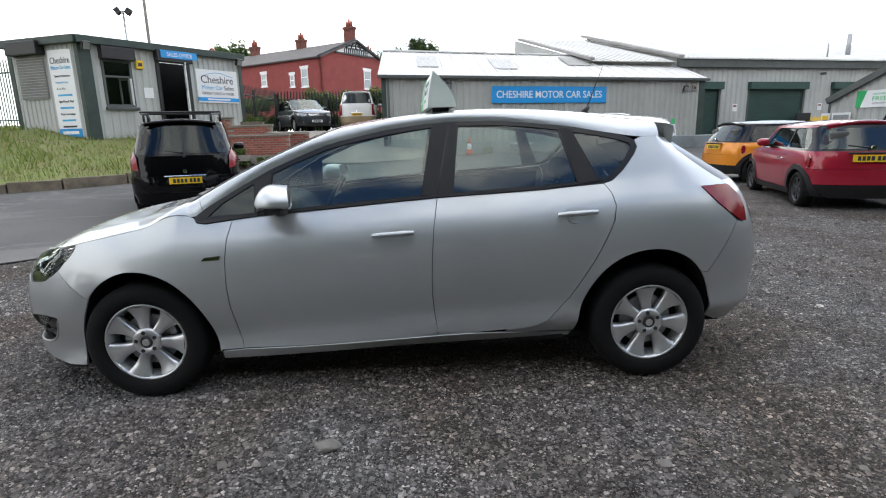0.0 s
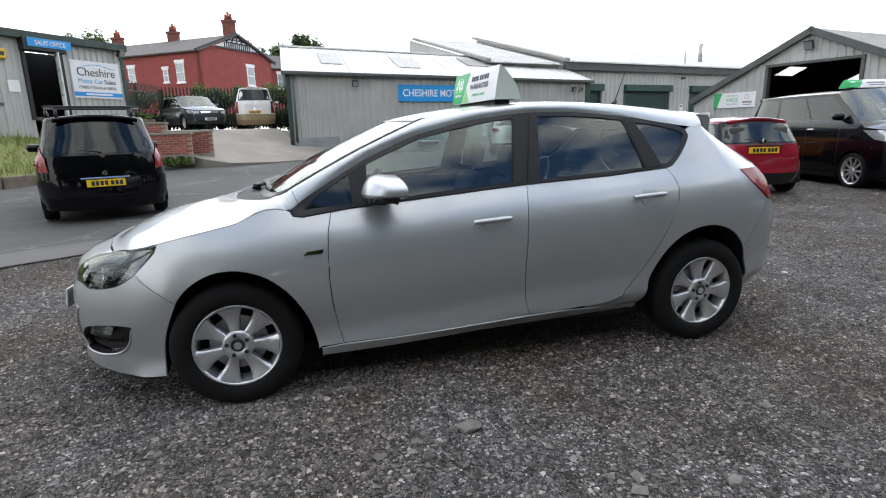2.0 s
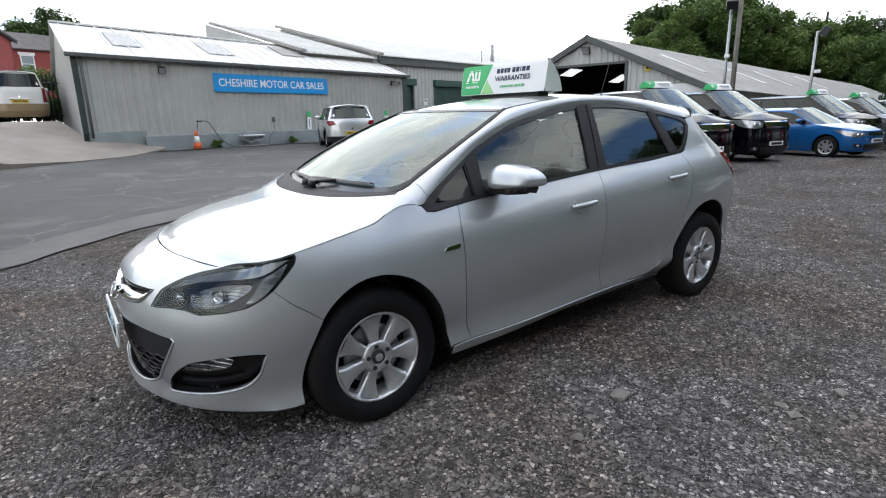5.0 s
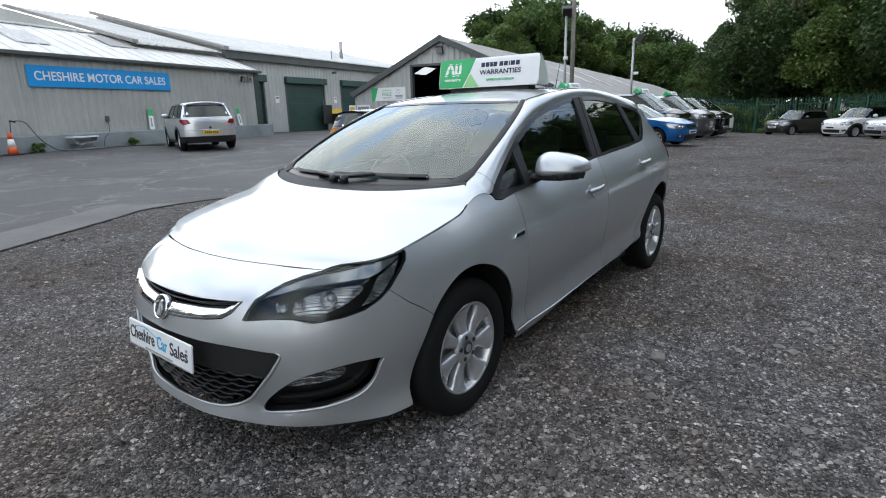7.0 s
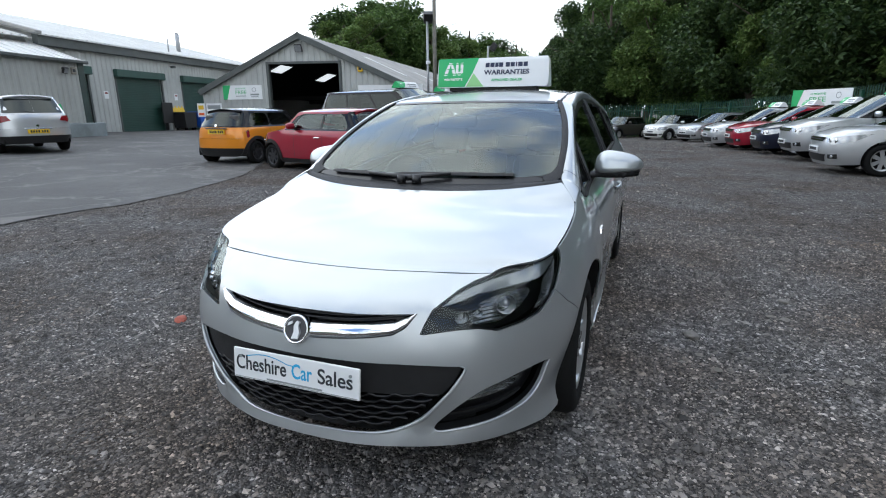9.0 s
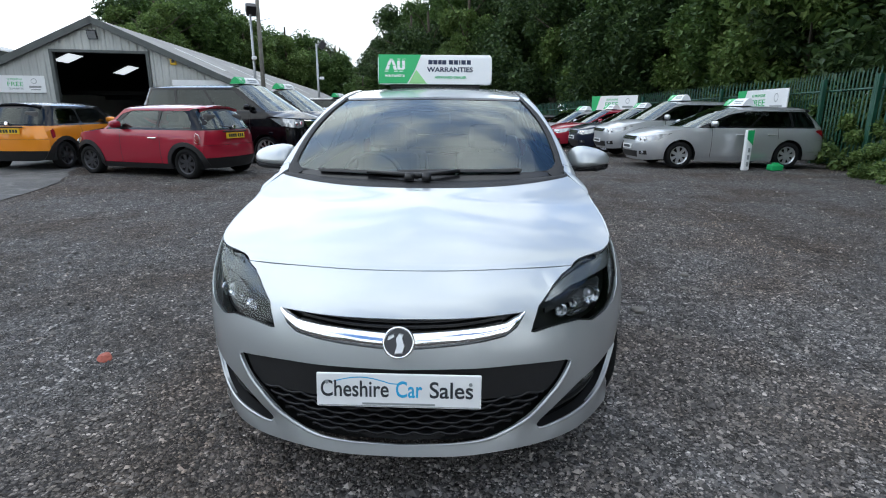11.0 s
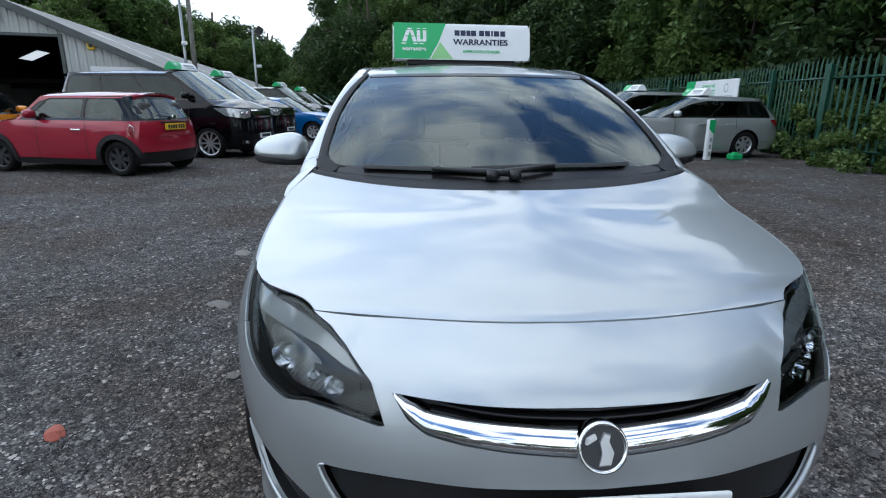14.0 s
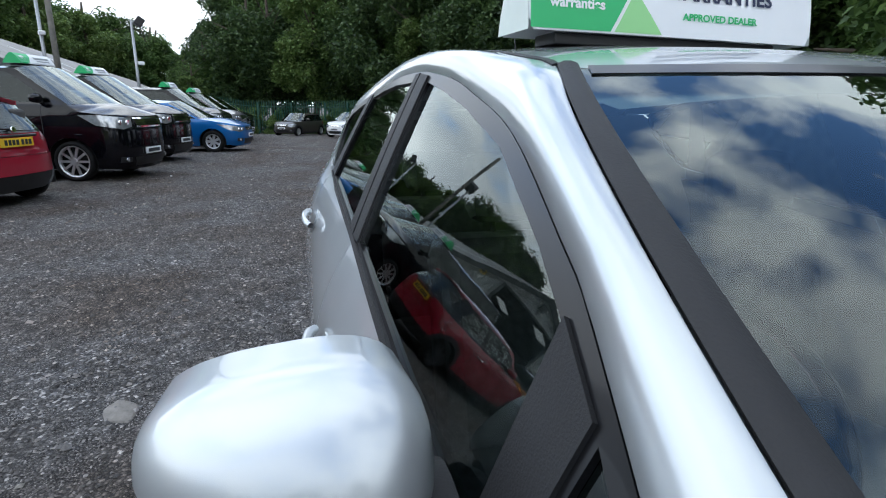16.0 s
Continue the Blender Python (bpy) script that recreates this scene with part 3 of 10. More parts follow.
# ---- grey shed with the blue sign ----
SH = face_at(-1.52, 18.77, 0, 16.3) @ Matrix(((1, 0.262, 0, 0), (0, 1, 0, 0), (0, 0, 1, 0), (0, 0, 0, 1)))
SHL, EAVE, RIDGE, SHD = 16.1, 3.62, 5.25, 5.2
shed = thing("metal_shed", "long grey profiled-metal shed with a pale sheet roof", "shed")
bm = corrugated(bmesh.new(), SHL, 1, 0.30, 0.035, SH, top=lambda x: EAVE - 0.05, bottom=lambda x: 0.9)
part("wall", bm, M["clad"], shed)
bm = bmesh.new()
box(bm, (0.02, 0.02, 0.2), (SHL - 0.02, 0.12, EAVE - 0.05), SH)
part("wall", bm, M["clad"], shed)
for x in (0.0, SHL - 0.1):
    prism(bm := bmesh.new(), [(0, 0.3), (SHD * 2, 0.3), (SHD * 2, EAVE), (SHD, RIDGE - 0.05), (0, EAVE)], 0.1, SH @ pose(x + 0.1, 0.12, 0, 0, 0, 90))
    part("end_wall", bm, M["clad"], shed)
box(bm := bmesh.new(), (0, SHD * 2, 0.2), (SHL, SHD * 2 + 0.1, EAVE), SH)
part("wall", bm, M["clad"], shed)


def roof_slope(name, parent, m, length, run, z0, z1, pitch, material, rib=0.04, width=0.05, over=0.18, thick=0.03):
    """One roof slope: a sheet from the eave (z0) up to the ridge (z1) with a standing rib every pitch."""
    n = int(length / pitch)
    bm = bmesh.new()
    k = (z1 - z0) / run
    prof = []
    p = length / n
    for i in range(n):
        x = i * p
        prof += [(x, 0), (x + p / 2 - width, 0), (x + p / 2 - width / 2, rib), (x + p / 2 + width / 2, rib), (x + p / 2 + width, 0)]
    prof.append((length, 0))
    lo = [bm.verts.new(m @ Vector((x, -over, z0 - over * k + h))) for x, h in prof]
    hi = [bm.verts.new(m @ Vector((x, run, z1 + h))) for x, h in prof]
    for i in range(len(prof) - 1):
        bm.faces.new((lo[i], lo[i + 1], hi[i + 1], hi[i]))
    box(bm, (0, 0, 0), (1, 1, 1), m @ Matrix(((length, 0, 0, 0), (0, run + over, 0, -over), (0, (run + over) * k, -thick, z0 - over * k - 0.004), (0, 0, 0, 1))))
    return part(name, bm, material, parent)


roof = roof_slope("roof", shed, SH @ pose(-0.15, 0, 0), SHL + 0.3, SHD, EAVE + 0.02, RIDGE, 0.62, M["roof"])
roof_slope("roof", shed, SH @ pose(SHL + 0.15, 2 * SHD, 0, 0, 0, 180), SHL + 0.3, SHD, EAVE + 0.02, RIDGE, 0.62, M["roof"])
bm = boxed((-0.16, -0.12, -0.02), (SHL + 0.16, 0.12, 0.06), SH @ pose(0, SHD, RIDGE + 0.02), 0.02)
part("ridge_cap", bm, M["roof"], shed)
k = (RIDGE - EAVE) / SHD
for x0, w, y0, y1 in ((1.55, 0.95, 1.5, 3.9), (5.15, 1.15, 1.3, 3.6), (9.3, 1.3, 2.4, 4.4)):
    bm = bmesh.new()
    box(bm, (0, 0, 0), (1, 1, 1), SH @ Matrix(((w, 0, 0, x0), (0, y1 - y0, 0, y0), (0, (y1 - y0) * k, 0.03, EAVE + 0.035 + y0 * k), (0, 0, 0, 1))))
    part("rooflight", bm, M["rooflight"] if x0 < 9 else M["roof_grey"], shed, "grimy see-through roof sheet")
bm = boxed((-0.17, -0.26, EAVE - 0.14), (SHL + 0.17, -0.12, EAVE - 0.01), SH, 0.02)
part("gutter", bm, M["dark_trim"], shed)
for x in (0.0, SHL - 0.32):
    part("corner_trim", boxed((x - 0.02, -0.06, 0.5), (x + (0.16 if x == 0 else 0.34), 0.0, EAVE - 0.1), SH, 0.01), M["green_trim"], shed)
part("downpipe", tubed(SH @ Vector((0.26, -0.12, 0.9)), SH @ Vector((0.26, -0.12, EAVE - 0.1)), 0.045), M["dark_trim"], shed)
bm = boxed((1.9, -0.32, 0.0), (SHL + 0.6, 0.0, 0.92), SH, 0.04)
box(bm, (0.0, -0.06, 0.2), (2.0, 0.0, 1.1), SH, 0.02)
part("plinth", bm, M["plinth"], shed, "blue-grey painted concrete plinth, chipped and stained")

sign = thing("shop_sign", "long blue sign board with white lettering on the shed wall", "sign")
part("board", boxed((4.76, -0.10, 2.50), (10.46, -0.05, 3.20), SH, 0.006), M["blue_sign"], sign)
writing("lettering", "CHESHIRE MOTOR CAR SALES", 0.42, SH @ pose(4.98, -0.105, 2.72), M["white"], sign, width=5.24, bold=0.012)


def floodlight(m, parent=None, size=0.26):
    """A square floodlight on a bracket, hanging before a wall face m."""
    f = thing("floodlight", "black square floodlight on the wall", "lamp")
    part("housing", boxed((-size / 2, -0.26, -size / 2), (size / 2, -0.14, size / 2), m @ pose(0, 0, 0, 25), 0.02), M["black"], f)
    part("lens", boxed((-size / 2 + 0.03, -0.275, -size / 2 + 0.03), (size / 2 - 0.03, -0.262, size / 2 - 0.03), m @ pose(0, 0, 0, 25)), M["galv"], f)
    part("bracket", boxed((-0.03, -0.16, -0.03), (0.03, 0.0, 0.03), m), M["black"], f)
    return f


floodlight(SH @ pose(2.8, -0.03, 3.28))
floodlight(SH @ pose(14.85, -0.03, 3.22))


def alarm_box(m, cover="yellow"):
    a = thing("alarm_box", "weathered burglar alarm box on the wall", "alarm box")
    part("cover", boxed((-0.14, -0.1, -0.15), (0.14, 0, 0.15), m, 0.04), M[cover], a)
    part("panel", boxed((-0.07, -0.104, -0.06), (0.07, -0.1, 0.06), m), M["ink"], a)
    return a


alarm_box(SH @ pose(15.45, -0.03, 3.16), "mortar")

# ---- roller-door building behind ----
RB = face_at(11.3, 25.4, 0, 13)
RBL, RBE = 26, 4.52
roller = thing("workshop_building", "long grey metal workshop with green roller doors and a pale roof", "building")
DOORS = [(3.1, 2.2), (7.3, 3.85), (13.2, 3.6), (18.5, 3.6)]
xs = [2.7] + [v for x, w in DOORS for v in (x, x + w)] + [RBL]
for i in range(0, len(xs), 2):
    if xs[i + 1] - xs[i] > 0.1:
        part("wall", corrugated(bmesh.new(), xs[i + 1] - xs[i], 1, 0.3, 0.035, RB @ pose(xs[i], 0, 0), top=lambda x: RBE, bottom=lambda x: 0.1), M["clad_pale"], roller)
for x, w in DOORS:
    part("wall", corrugated(bmesh.new(), w, 1, 0.3, 0.035, RB @ pose(x, 0, 0), top=lambda q: RBE, bottom=lambda q: 3.45), M["clad_pale"], roller)
    d = part("roller_door", boxed((x + 0.06, 0.06, 0.1), (x + w - 0.06, 0.12, 3.4), RB), M["green_door"], roller, "dark green ribbed roller shutter, closed")
    for k in range(33):
        part("slat", boxed((x + 0.06, 0.025, 0.12 + k * 0.098), (x + w - 0.06, 0.06, 0.20 + k * 0.098), RB, 0.008), M["green_door"], d)
    part("shutter_box", boxed((x - 0.12, -0.28, 3.28), (x + w + 0.12, 0.02, 3.68), RB, 0.02), M["green_door"], roller)
    for q in (x - 0.1, x + w - 0.04):
        part("door_guide", boxed((q, -0.07, 0.1), (q + 0.12, 0.03, 3.3), RB, 0.01), M["dark_trim"], roller)
part("fascia", boxed((2.45, -0.3, RBE - 0.1), (RBL + 0.2, 0.0, RBE + 0.38), RB, 0.02), M["dark_trim"], roller)
roof_slope("roof", roller, RB @ pose(2.4, -0.1, 0), RBL - 2.2, 10, RBE + 0.42, RBE + 2.85, 0.3, M["roof"], rib=0.05, width=0.08, over=0.3)
part("verge_cap", boxed((-0.18, -0.45, 0.0), (0.18, 10.4, 0.16), RB @ pose(2.4, 0, RBE + 0.46, 14.4), 0.03), M["roof_grey"], roller)
part("end_wall", prism(bmesh.new(), [(0, 0), (10, 0), (10, RBE + 3.0), (0, RBE + 0.4)], 0.1, RB @ pose(2.8, 0, 0, 0, 0, 90)), M["clad"], roller)
part("wall", boxed((2.7, 10, 0), (RBL, 10.1, RBE + 2.9), RB), M["clad"], roller)
for x, y, h, r in ((13.5, 0.8, 0.9, 0.045), (17.0, 2.4, 1.3, 0.14)):
    z = RBE + 0.4 + y * 0.258
    part("flue", tubed(RB @ Vector((x, y, z)), RB @ Vector((x, y, z + h)), r), M["galv"], roller, "galvanised roof flue")

# farther roof to the left of it
RA = RB @ pose(-2.7, 0, 0)
store = thing("warehouse", "grey warehouse with a pale shallow-pitched roof", "building")
part("wall", boxed((0.1, 0.2, 0.2), (5.0, 0.3, RBE + 0.2), RA), M["clad"], store)
part("end_wall", prism(bmesh.new(), [(0.2, 0.2), (10, 0.2), (10, RBE + 2.7), (0.2, RBE + 0.2)], 0.1, RA @ pose(0.1, 0, 0, 0, 0, 90)), M["clad_pale"], store)
roof_slope("roof", store, RA @ pose(0, -0.1, 0), 4.9, 10, RBE + 0.22, RBE + 2.8, 0.4, M["roof"], rib=0.05)
part("verge_cap", boxed((-0.15, -0.2, 0), (0.15, 9.5, 0.14), RA @ pose(0, 0, RBE + 0.26, 14.4), 0.02), M["roof_grey"], store)

# ---- garage with the open door ----
GA = face_at(19.25, 21.72, 0, -75)
GAW, GE, GP = 11.5, 2.4, 5.09
# the building runs back askew from its gable, with the fall of the land
GR = Matrix(((GA[0][0], math.cos(radians(3)), 0, GA[0][3]), (GA[1][0], math.sin(radians(3)), 0, GA[1][3]), (0, -0.035, 1, 0), (0, 0, 0, 1)))
garage = thing("garage_building", "grey gabled garage with a wide open doorway and dark inside", "building")


def gable(x):
    return GE + (GP - GE) * (1 - abs(x - GAW * 0.483) / (GAW * 0.517)) if x >= GAW * 0.483 else GE + (GP - GE) * x / (GAW * 0.483)


D0, D1, DT = 3.8, 7.58, 3.74
part("wall", corrugated(bmesh.new(), D0, 1, 0.3, 0.04, GA, top=gable, bottom=lambda x: 0), M["clad_pale"], garage)
part("wall", corrugated(bmesh.new(), GAW - D1, 1, 0.3, 0.04, GA @ pose(D1, 0, 0), top=lambda x: gable(x + D1), bottom=lambda x: 0), M["clad_pale"], garage)
part("wall", corrugated(bmesh.new(), D1 - D0, 1, 0.3, 0.04, GA @ pose(D0, 0, 0), top=lambda x: gable(x + D0), bottom=lambda x: DT), M["clad_pale"], garage)
for lo, hi in (((D0 - 0.12, -0.09, 0), (D0 + 0.02, 0.2, DT + 0.1)), ((D1 - 0.02, -0.09, 0), (D1 + 0.12, 0.2, DT + 0.1)), ((D0 + 0.02, -0.088, DT - 0.02), (D1 - 0.02, 0.2, DT + 0.098))):
    part("door_frame", boxed(lo, hi, GA, 0.01), M["dark_trim"], garage)
GD = 46
ax = GAW * 0.483
for a, b, za, zb in ((0, ax, GE, GP), (ax, GAW, GP, GE)):
    run = b - a
    bm = bmesh.new()
    n = int(GD / 0.35)
    s = (zb - za) / run
    va, vb = [], []
    for i in range(n * 2 + 1):
        y = -0.2 + i * (GD + 0.2) / (n * 2)
        h = 0.05 if i % 2 else 0
        va.append(bm.verts.new(GR @ Vector((a - (0.25 if a == 0 else 0), y, za - (0.25 * s if a == 0 else 0) + h + 0.05))))
        vb.append(bm.verts.new(GR @ Vector((b + (0.25 if b == GAW else 0), y, zb + (0.25 * s if b == GAW else 0) + h + 0.05))))
    for i in range(n * 2):
        bm.faces.new((va[i], vb[i], vb[i + 1], va[i + 1]))
    part("roof", bm, M["roof_grey"], garage)
    # verge trim along the gable
    L = math.hypot(run, zb - za)
    ang = math.degrees(math.atan2(zb - za, run))
    part("verge_trim", boxed((-0.1, -0.26, -0.16), (L + 0.1, -0.1, 0.12), GA @ pose(a, 0, za, 0, -ang, 0), 0.01), M["dark_trim"], garage)
part("wall", boxed((0.05, 0.1, 0), (0.15, GD, GE), GR), M["clad"], garage)
part("wall", boxed((GAW - 0.15, 0.1, 0), (GAW - 0.05, GD, GE), GR), M["clad"], garage)
# back wall and trusses painted near-black, the unlit inside put into their colour
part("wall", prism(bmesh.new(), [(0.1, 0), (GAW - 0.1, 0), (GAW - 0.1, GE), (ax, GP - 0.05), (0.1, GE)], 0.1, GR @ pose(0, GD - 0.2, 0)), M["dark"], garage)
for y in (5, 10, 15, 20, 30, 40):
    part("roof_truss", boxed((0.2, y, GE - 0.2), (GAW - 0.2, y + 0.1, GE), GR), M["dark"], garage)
part("floor", boxed((0.2, 0.1, -0.1), (GAW - 0.2, GD - 0.3, 0.02), GR), M["tarmac"], garage)
# near-black sheet under each slope paints the shade below the roof
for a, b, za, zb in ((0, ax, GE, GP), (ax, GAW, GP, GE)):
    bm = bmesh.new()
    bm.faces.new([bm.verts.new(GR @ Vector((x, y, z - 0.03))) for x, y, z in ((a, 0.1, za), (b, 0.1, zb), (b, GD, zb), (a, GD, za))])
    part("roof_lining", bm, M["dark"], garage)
# rooflights emit by themselves, in place of daylight coming through
day_glow = mat("glowing rooflight", (0.9, 0.93, 0.95), 0.5, emit=0.9)
for x0, x1, y0, y1 in ((2.55, 3.25, 2.0, 3.1), (2.4, 3.25, 7.0, 8.1), (2.4, 3.2, 13.0, 14.0)):
    bm = bmesh.new()
    bm.faces.new([bm.verts.new(GR @ Vector((x, y, GE + (GP - GE) * x / ax - 0.06))) for x, y in ((x0, y0), (x1, y0), (x1, y1), (x0, y1))])
    part("rooflight", bm, day_glow, garage, "roof panel with daylight put in as glow")
for t0, y0 in ((0.25, 4), (0.35, 10), (0.3, 15), (0.2, 24)):
    bm = bmesh.new()
    q = [(ax + (GAW - ax) * t, y, GP + (GE - GP) * t + 0.115) for t, y in ((t0, y0), (t0 + 0.4, y0), (t0 + 0.4, y0 + 0.5), (t0, y0 + 0.5))]
    bm.faces.new([bm.verts.new(GR @ Vector(c)) for c in q])
    part("roof_sheet", thicken(bm, 0.02), M["roof"], garage, "paler replaced roof sheet")
floodlight(GA @ pose(5.56, -0.05, 4.55), size=0.38)
alarm_box(GA @ pose(8.7, -0.05, 3.42))


def banner(m, w, h, label="white banner with a green flash and dark lettering"):
    """A white warranty banner with a green corner, FREE in green."""
    b = thing("banner", label, "banner")
    part("sheet", boxed((0, -0.03, 0), (w, 0, h), m), M["white"], b)
    prism(bm := bmesh.new(), [(0, 0), (w * 0.09, 0), (w * 0.2, h), (0, h)], 0.006, m @ pose(0, -0.037, 0))
    part("flash", bm, M["green_sign"], b)
    writing("lettering", "12 MONTHS", h * 0.16, m @ pose(w * 0.33, -0.033, h * 0.72), M["green_sign"], b, width=w * 0.26)
    writing("lettering", "FREE", h * 0.36, m @ pose(w * 0.32, -0.033, h * 0.38), M["green_sign"], b, width=w * 0.28)
    writing("lettering", "GUARANTEE", h * 0.16, m @ pose(w * 0.33, -0.033, h * 0.18), M["grey_ink"], b, width=w * 0.26)
    bm = bmesh.new()
    for i in range(16):
        a0, a1 = 2 * math.pi * i / 16, 2 * math.pi * (i + 1) / 16
        r = h * 0.16
        q = [(w * 0.8 + k * r * math.cos(a), h * 0.68 + k * r * math.sin(a)) for a, k in ((a0, 1), (a1, 1), (a1, 0.8), (a0, 0.8))]
        bm.faces.new([bm.verts.new(m @ Vector((x, -0.034, z))) for x, z in q])
    part("ring_mark", bm, M["grey_ink"], b)
    part("text_bar", boxed((w * 0.7, -0.034, h * 0.28), (w * 0.92, -0.03, h * 0.4), m), M["grey_ink"], b)
    part("text_bar", boxed((w * 0.72, -0.034, h * 0.15), (w * 0.9, -0.03, h * 0.21), m), M["grey_ink"], b)
    return b


banner(GA @ pose(1.2, -0.05, 1.98), 2.15, 0.72)
wb = thing("banner", "white banner with a blue swoosh on the garage wall", "banner")
part("sheet", boxed((8.55, -0.08, 1.85), (11.9, -0.05, 2.62), GA), M["white"], wb)
writing("lettering", "Cheshire", 0.4, GA @ pose(9.2, -0.084, 1.95), M["ink"], wb, width=1.1)

# small signs and a bin by the garage corner
for x, z, w, h, m2 in ((-0.85, 1.1, 0.42, 0.7, "yellow"), (-0.32, 1.15, 0.85, 0.65, "white")):
    n = thing("notice_board", "small safety notice board beside the garage", "sign")
    part("board", boxed((x, -0.1, z), (x + w, -0.06, z + h), GA @ pose(0.5, 0, 0)), M["white"], n)
    part("text_bar", boxed((x + 0.06, -0.105, z + h * 0.55), (x + w - 0.06, -0.1, z + h * 0.85), GA @ pose(0.5, 0, 0)), M["yellow"] if m2 == "yellow" else M["grey_ink"], n)
    part("text_bar", boxed((x + 0.06, -0.105, z + h * 0.12), (x + w - 0.06, -0.1, z + h * 0.3), GA @ pose(0.5, 0, 0)), M["orange"] if m2 == "yellow" else M["grey_ink"], n)

# ---- sales office ----
OB, OC, OA = Vector((-10.8, 14.7)), Vector((-7.35, 19.6)), Vector((-13.65, 15.7))
OFF = face_at(OB.x, OB.y, 0, math.degrees(math.atan2(OC.y - OB.y, OC.x - OB.x)))
OFL = face_at(OA.x, OA.y, 0, math.degrees(math.atan2(OB.y - OA.y, OB.x - OA.x)))
LF, LL, OT = (OC - OB).length, (OB - OA).length, 4.44
office = thing("office_cabin", "grey profiled-metal sales office cabin with dark green trim", "building")
WX0, WX1, WZ0, WZ1 = 0.62, 1.6, 2.42, 3.95
DX0, DX1, DZ1 = 2.55, 3.6, 4.0
for x0, x1, z0, z1 in ((0.3, WX0, 1.2, OT), (WX0, WX1, 1.2, WZ0), (WX0, WX1, WZ1, OT), (WX1, DX0, 1.2, OT), (DX0, DX1, DZ1, OT), (DX1, LF, 1.2, OT)):
    part("wall", corrugated(bmesh.new(), x1 - x0, 1, 0.2, 0.03, OFF @ pose(x0, 0, 0), top=lambda x: z1, bottom=lambda x: z0), M["clad_pale"], office)
part("wall", corrugated(bmesh.new(), LL, 1, 0.2, 0.03, OFL, top=lambda x: OT, bottom=lambda x: 1.0), M["clad_pale"], office)
part("corner_trim", boxed((-0.04, -0.06, 1.1), (0.34, 0.02, OT), OFF, 0.01), M["green_trim"], office)
part("corner_trim", boxed((LL - 0.12, -0.05, 1.1), (LL + 0.02, 0.02, OT), OFL, 0.01), M["green_trim"], office)
part("corner_trim", boxed((-0.1, -0.05, 1.0), (0.1, 0.02, OT), OFL, 0.01), M["green_trim"], office)
part("corner_trim", boxed((LF - 0.12, -0.05, 1.9), (LF + 0.02, 0.02, OT), OFF, 0.01), M["green_trim"], office)
part("fascia", boxed((-0.1, -0.22, OT - 0.08), (LF + 0.1, 0.0, OT + 0.16), OFF, 0.015), M["green_trim"], office)
part("fascia", boxed((-0.25, -0.22, OT - 0.08), (LL + 0.12, 0.0, OT + 0.16), OFL, 0.015), M["green_trim"], office)
roof_q = [OA, OB, OC, OA + (OC - OB)]
bm = bmesh.new()
lo = [bm.verts.new((p.x, p.y, OT)) for p in roof_q]
hi = [bm.verts.new((p.x, p.y, OT + 0.12)) for p in roof_q]
bm.faces.new(lo)
bm.faces.new(list(reversed(hi)))
for i in range(4):
    bm.faces.new((lo[i], hi[i], hi[(i + 1) % 4], lo[(i + 1) % 4]))
part("roof", bm, M["dark_trim"], office)
part("wall", boxed((0, 3.3, 1.2), (LF, 3.4, OT), OFF), M["dark"], office)
part("wall", boxed((LF - 0.1, 0.02, 1.2), (LF, 3.3, OT), OFF), M["clad"], office)
part("floor", boxed((0.1, 0.1, 1.9), (LF - 0.2, 3.3, 2.0), OFF), M["wood"], office)
# window with its open casement and shutter box
win = part("window", boxed((WX0, -0.03, WZ0), (WX0 + 0.08, 0.05, WZ1), OFF), M["dark_trim"], office)
for lo, hi in (((WX1 - 0.08, -0.03, WZ0), (WX1, 0.05, WZ1)), ((WX0 + 0.08, -0.029, WZ0), (WX1 - 0.08, 0.05, WZ0 + 0.08)), ((WX0 + 0.08, -0.029, WZ1 - 0.08), (WX1 - 0.08, 0.05, WZ1)), ((WX0 + 0.08, -0.029, WZ0 + 0.95), (WX1 - 0.08, 0.05, WZ0 + 1.02)), ((WX0 + 0.8, -0.028, WZ0 + 0.08), (WX0 + 0.86, 0.05, WZ0 + 0.95))):
    part("frame_bar", boxed(lo, hi, OFF, 0.005), M["dark_trim"], win)
part("pane", boxed((WX0 + 0.08, 0.0, WZ0 + 0.08), (WX1 - 0.08, 0.008, WZ1 - 0.08), OFF), M["pane"], win)
cas = OFF @ pose(WX1 - 0.05, -0.03, WZ0 + 0.05, 0, 0, -50)
for lo, hi in (((-0.42, -0.03, 0), (-0.36, 0.0, 0.9)), ((-0.06, -0.03, 0), (0, 0, 0.9)), ((-0.36, -0.029, 0), (-0.06, 0, 0.06)), ((-0.36, -0.029, 0.84), (-0.06, 0, 0.9))):
    part("casement_bar", boxed(lo, hi, cas, 0.004), M["white"], win)
part("window_sill", boxed((WX0 - 0.05, -0.14, WZ0 - 0.1), (WX1 + 0.05, 0.0, WZ0 - 0.01), OFF, 0.01), M["dark_trim"], office)
part("shutter_box", boxed((WX0 - 0.05, -0.3, WZ1 - 0.02), (WX1 + 0.05, -0.02, WZ1 + 0.38), OFF, 0.02), M["black"], office)
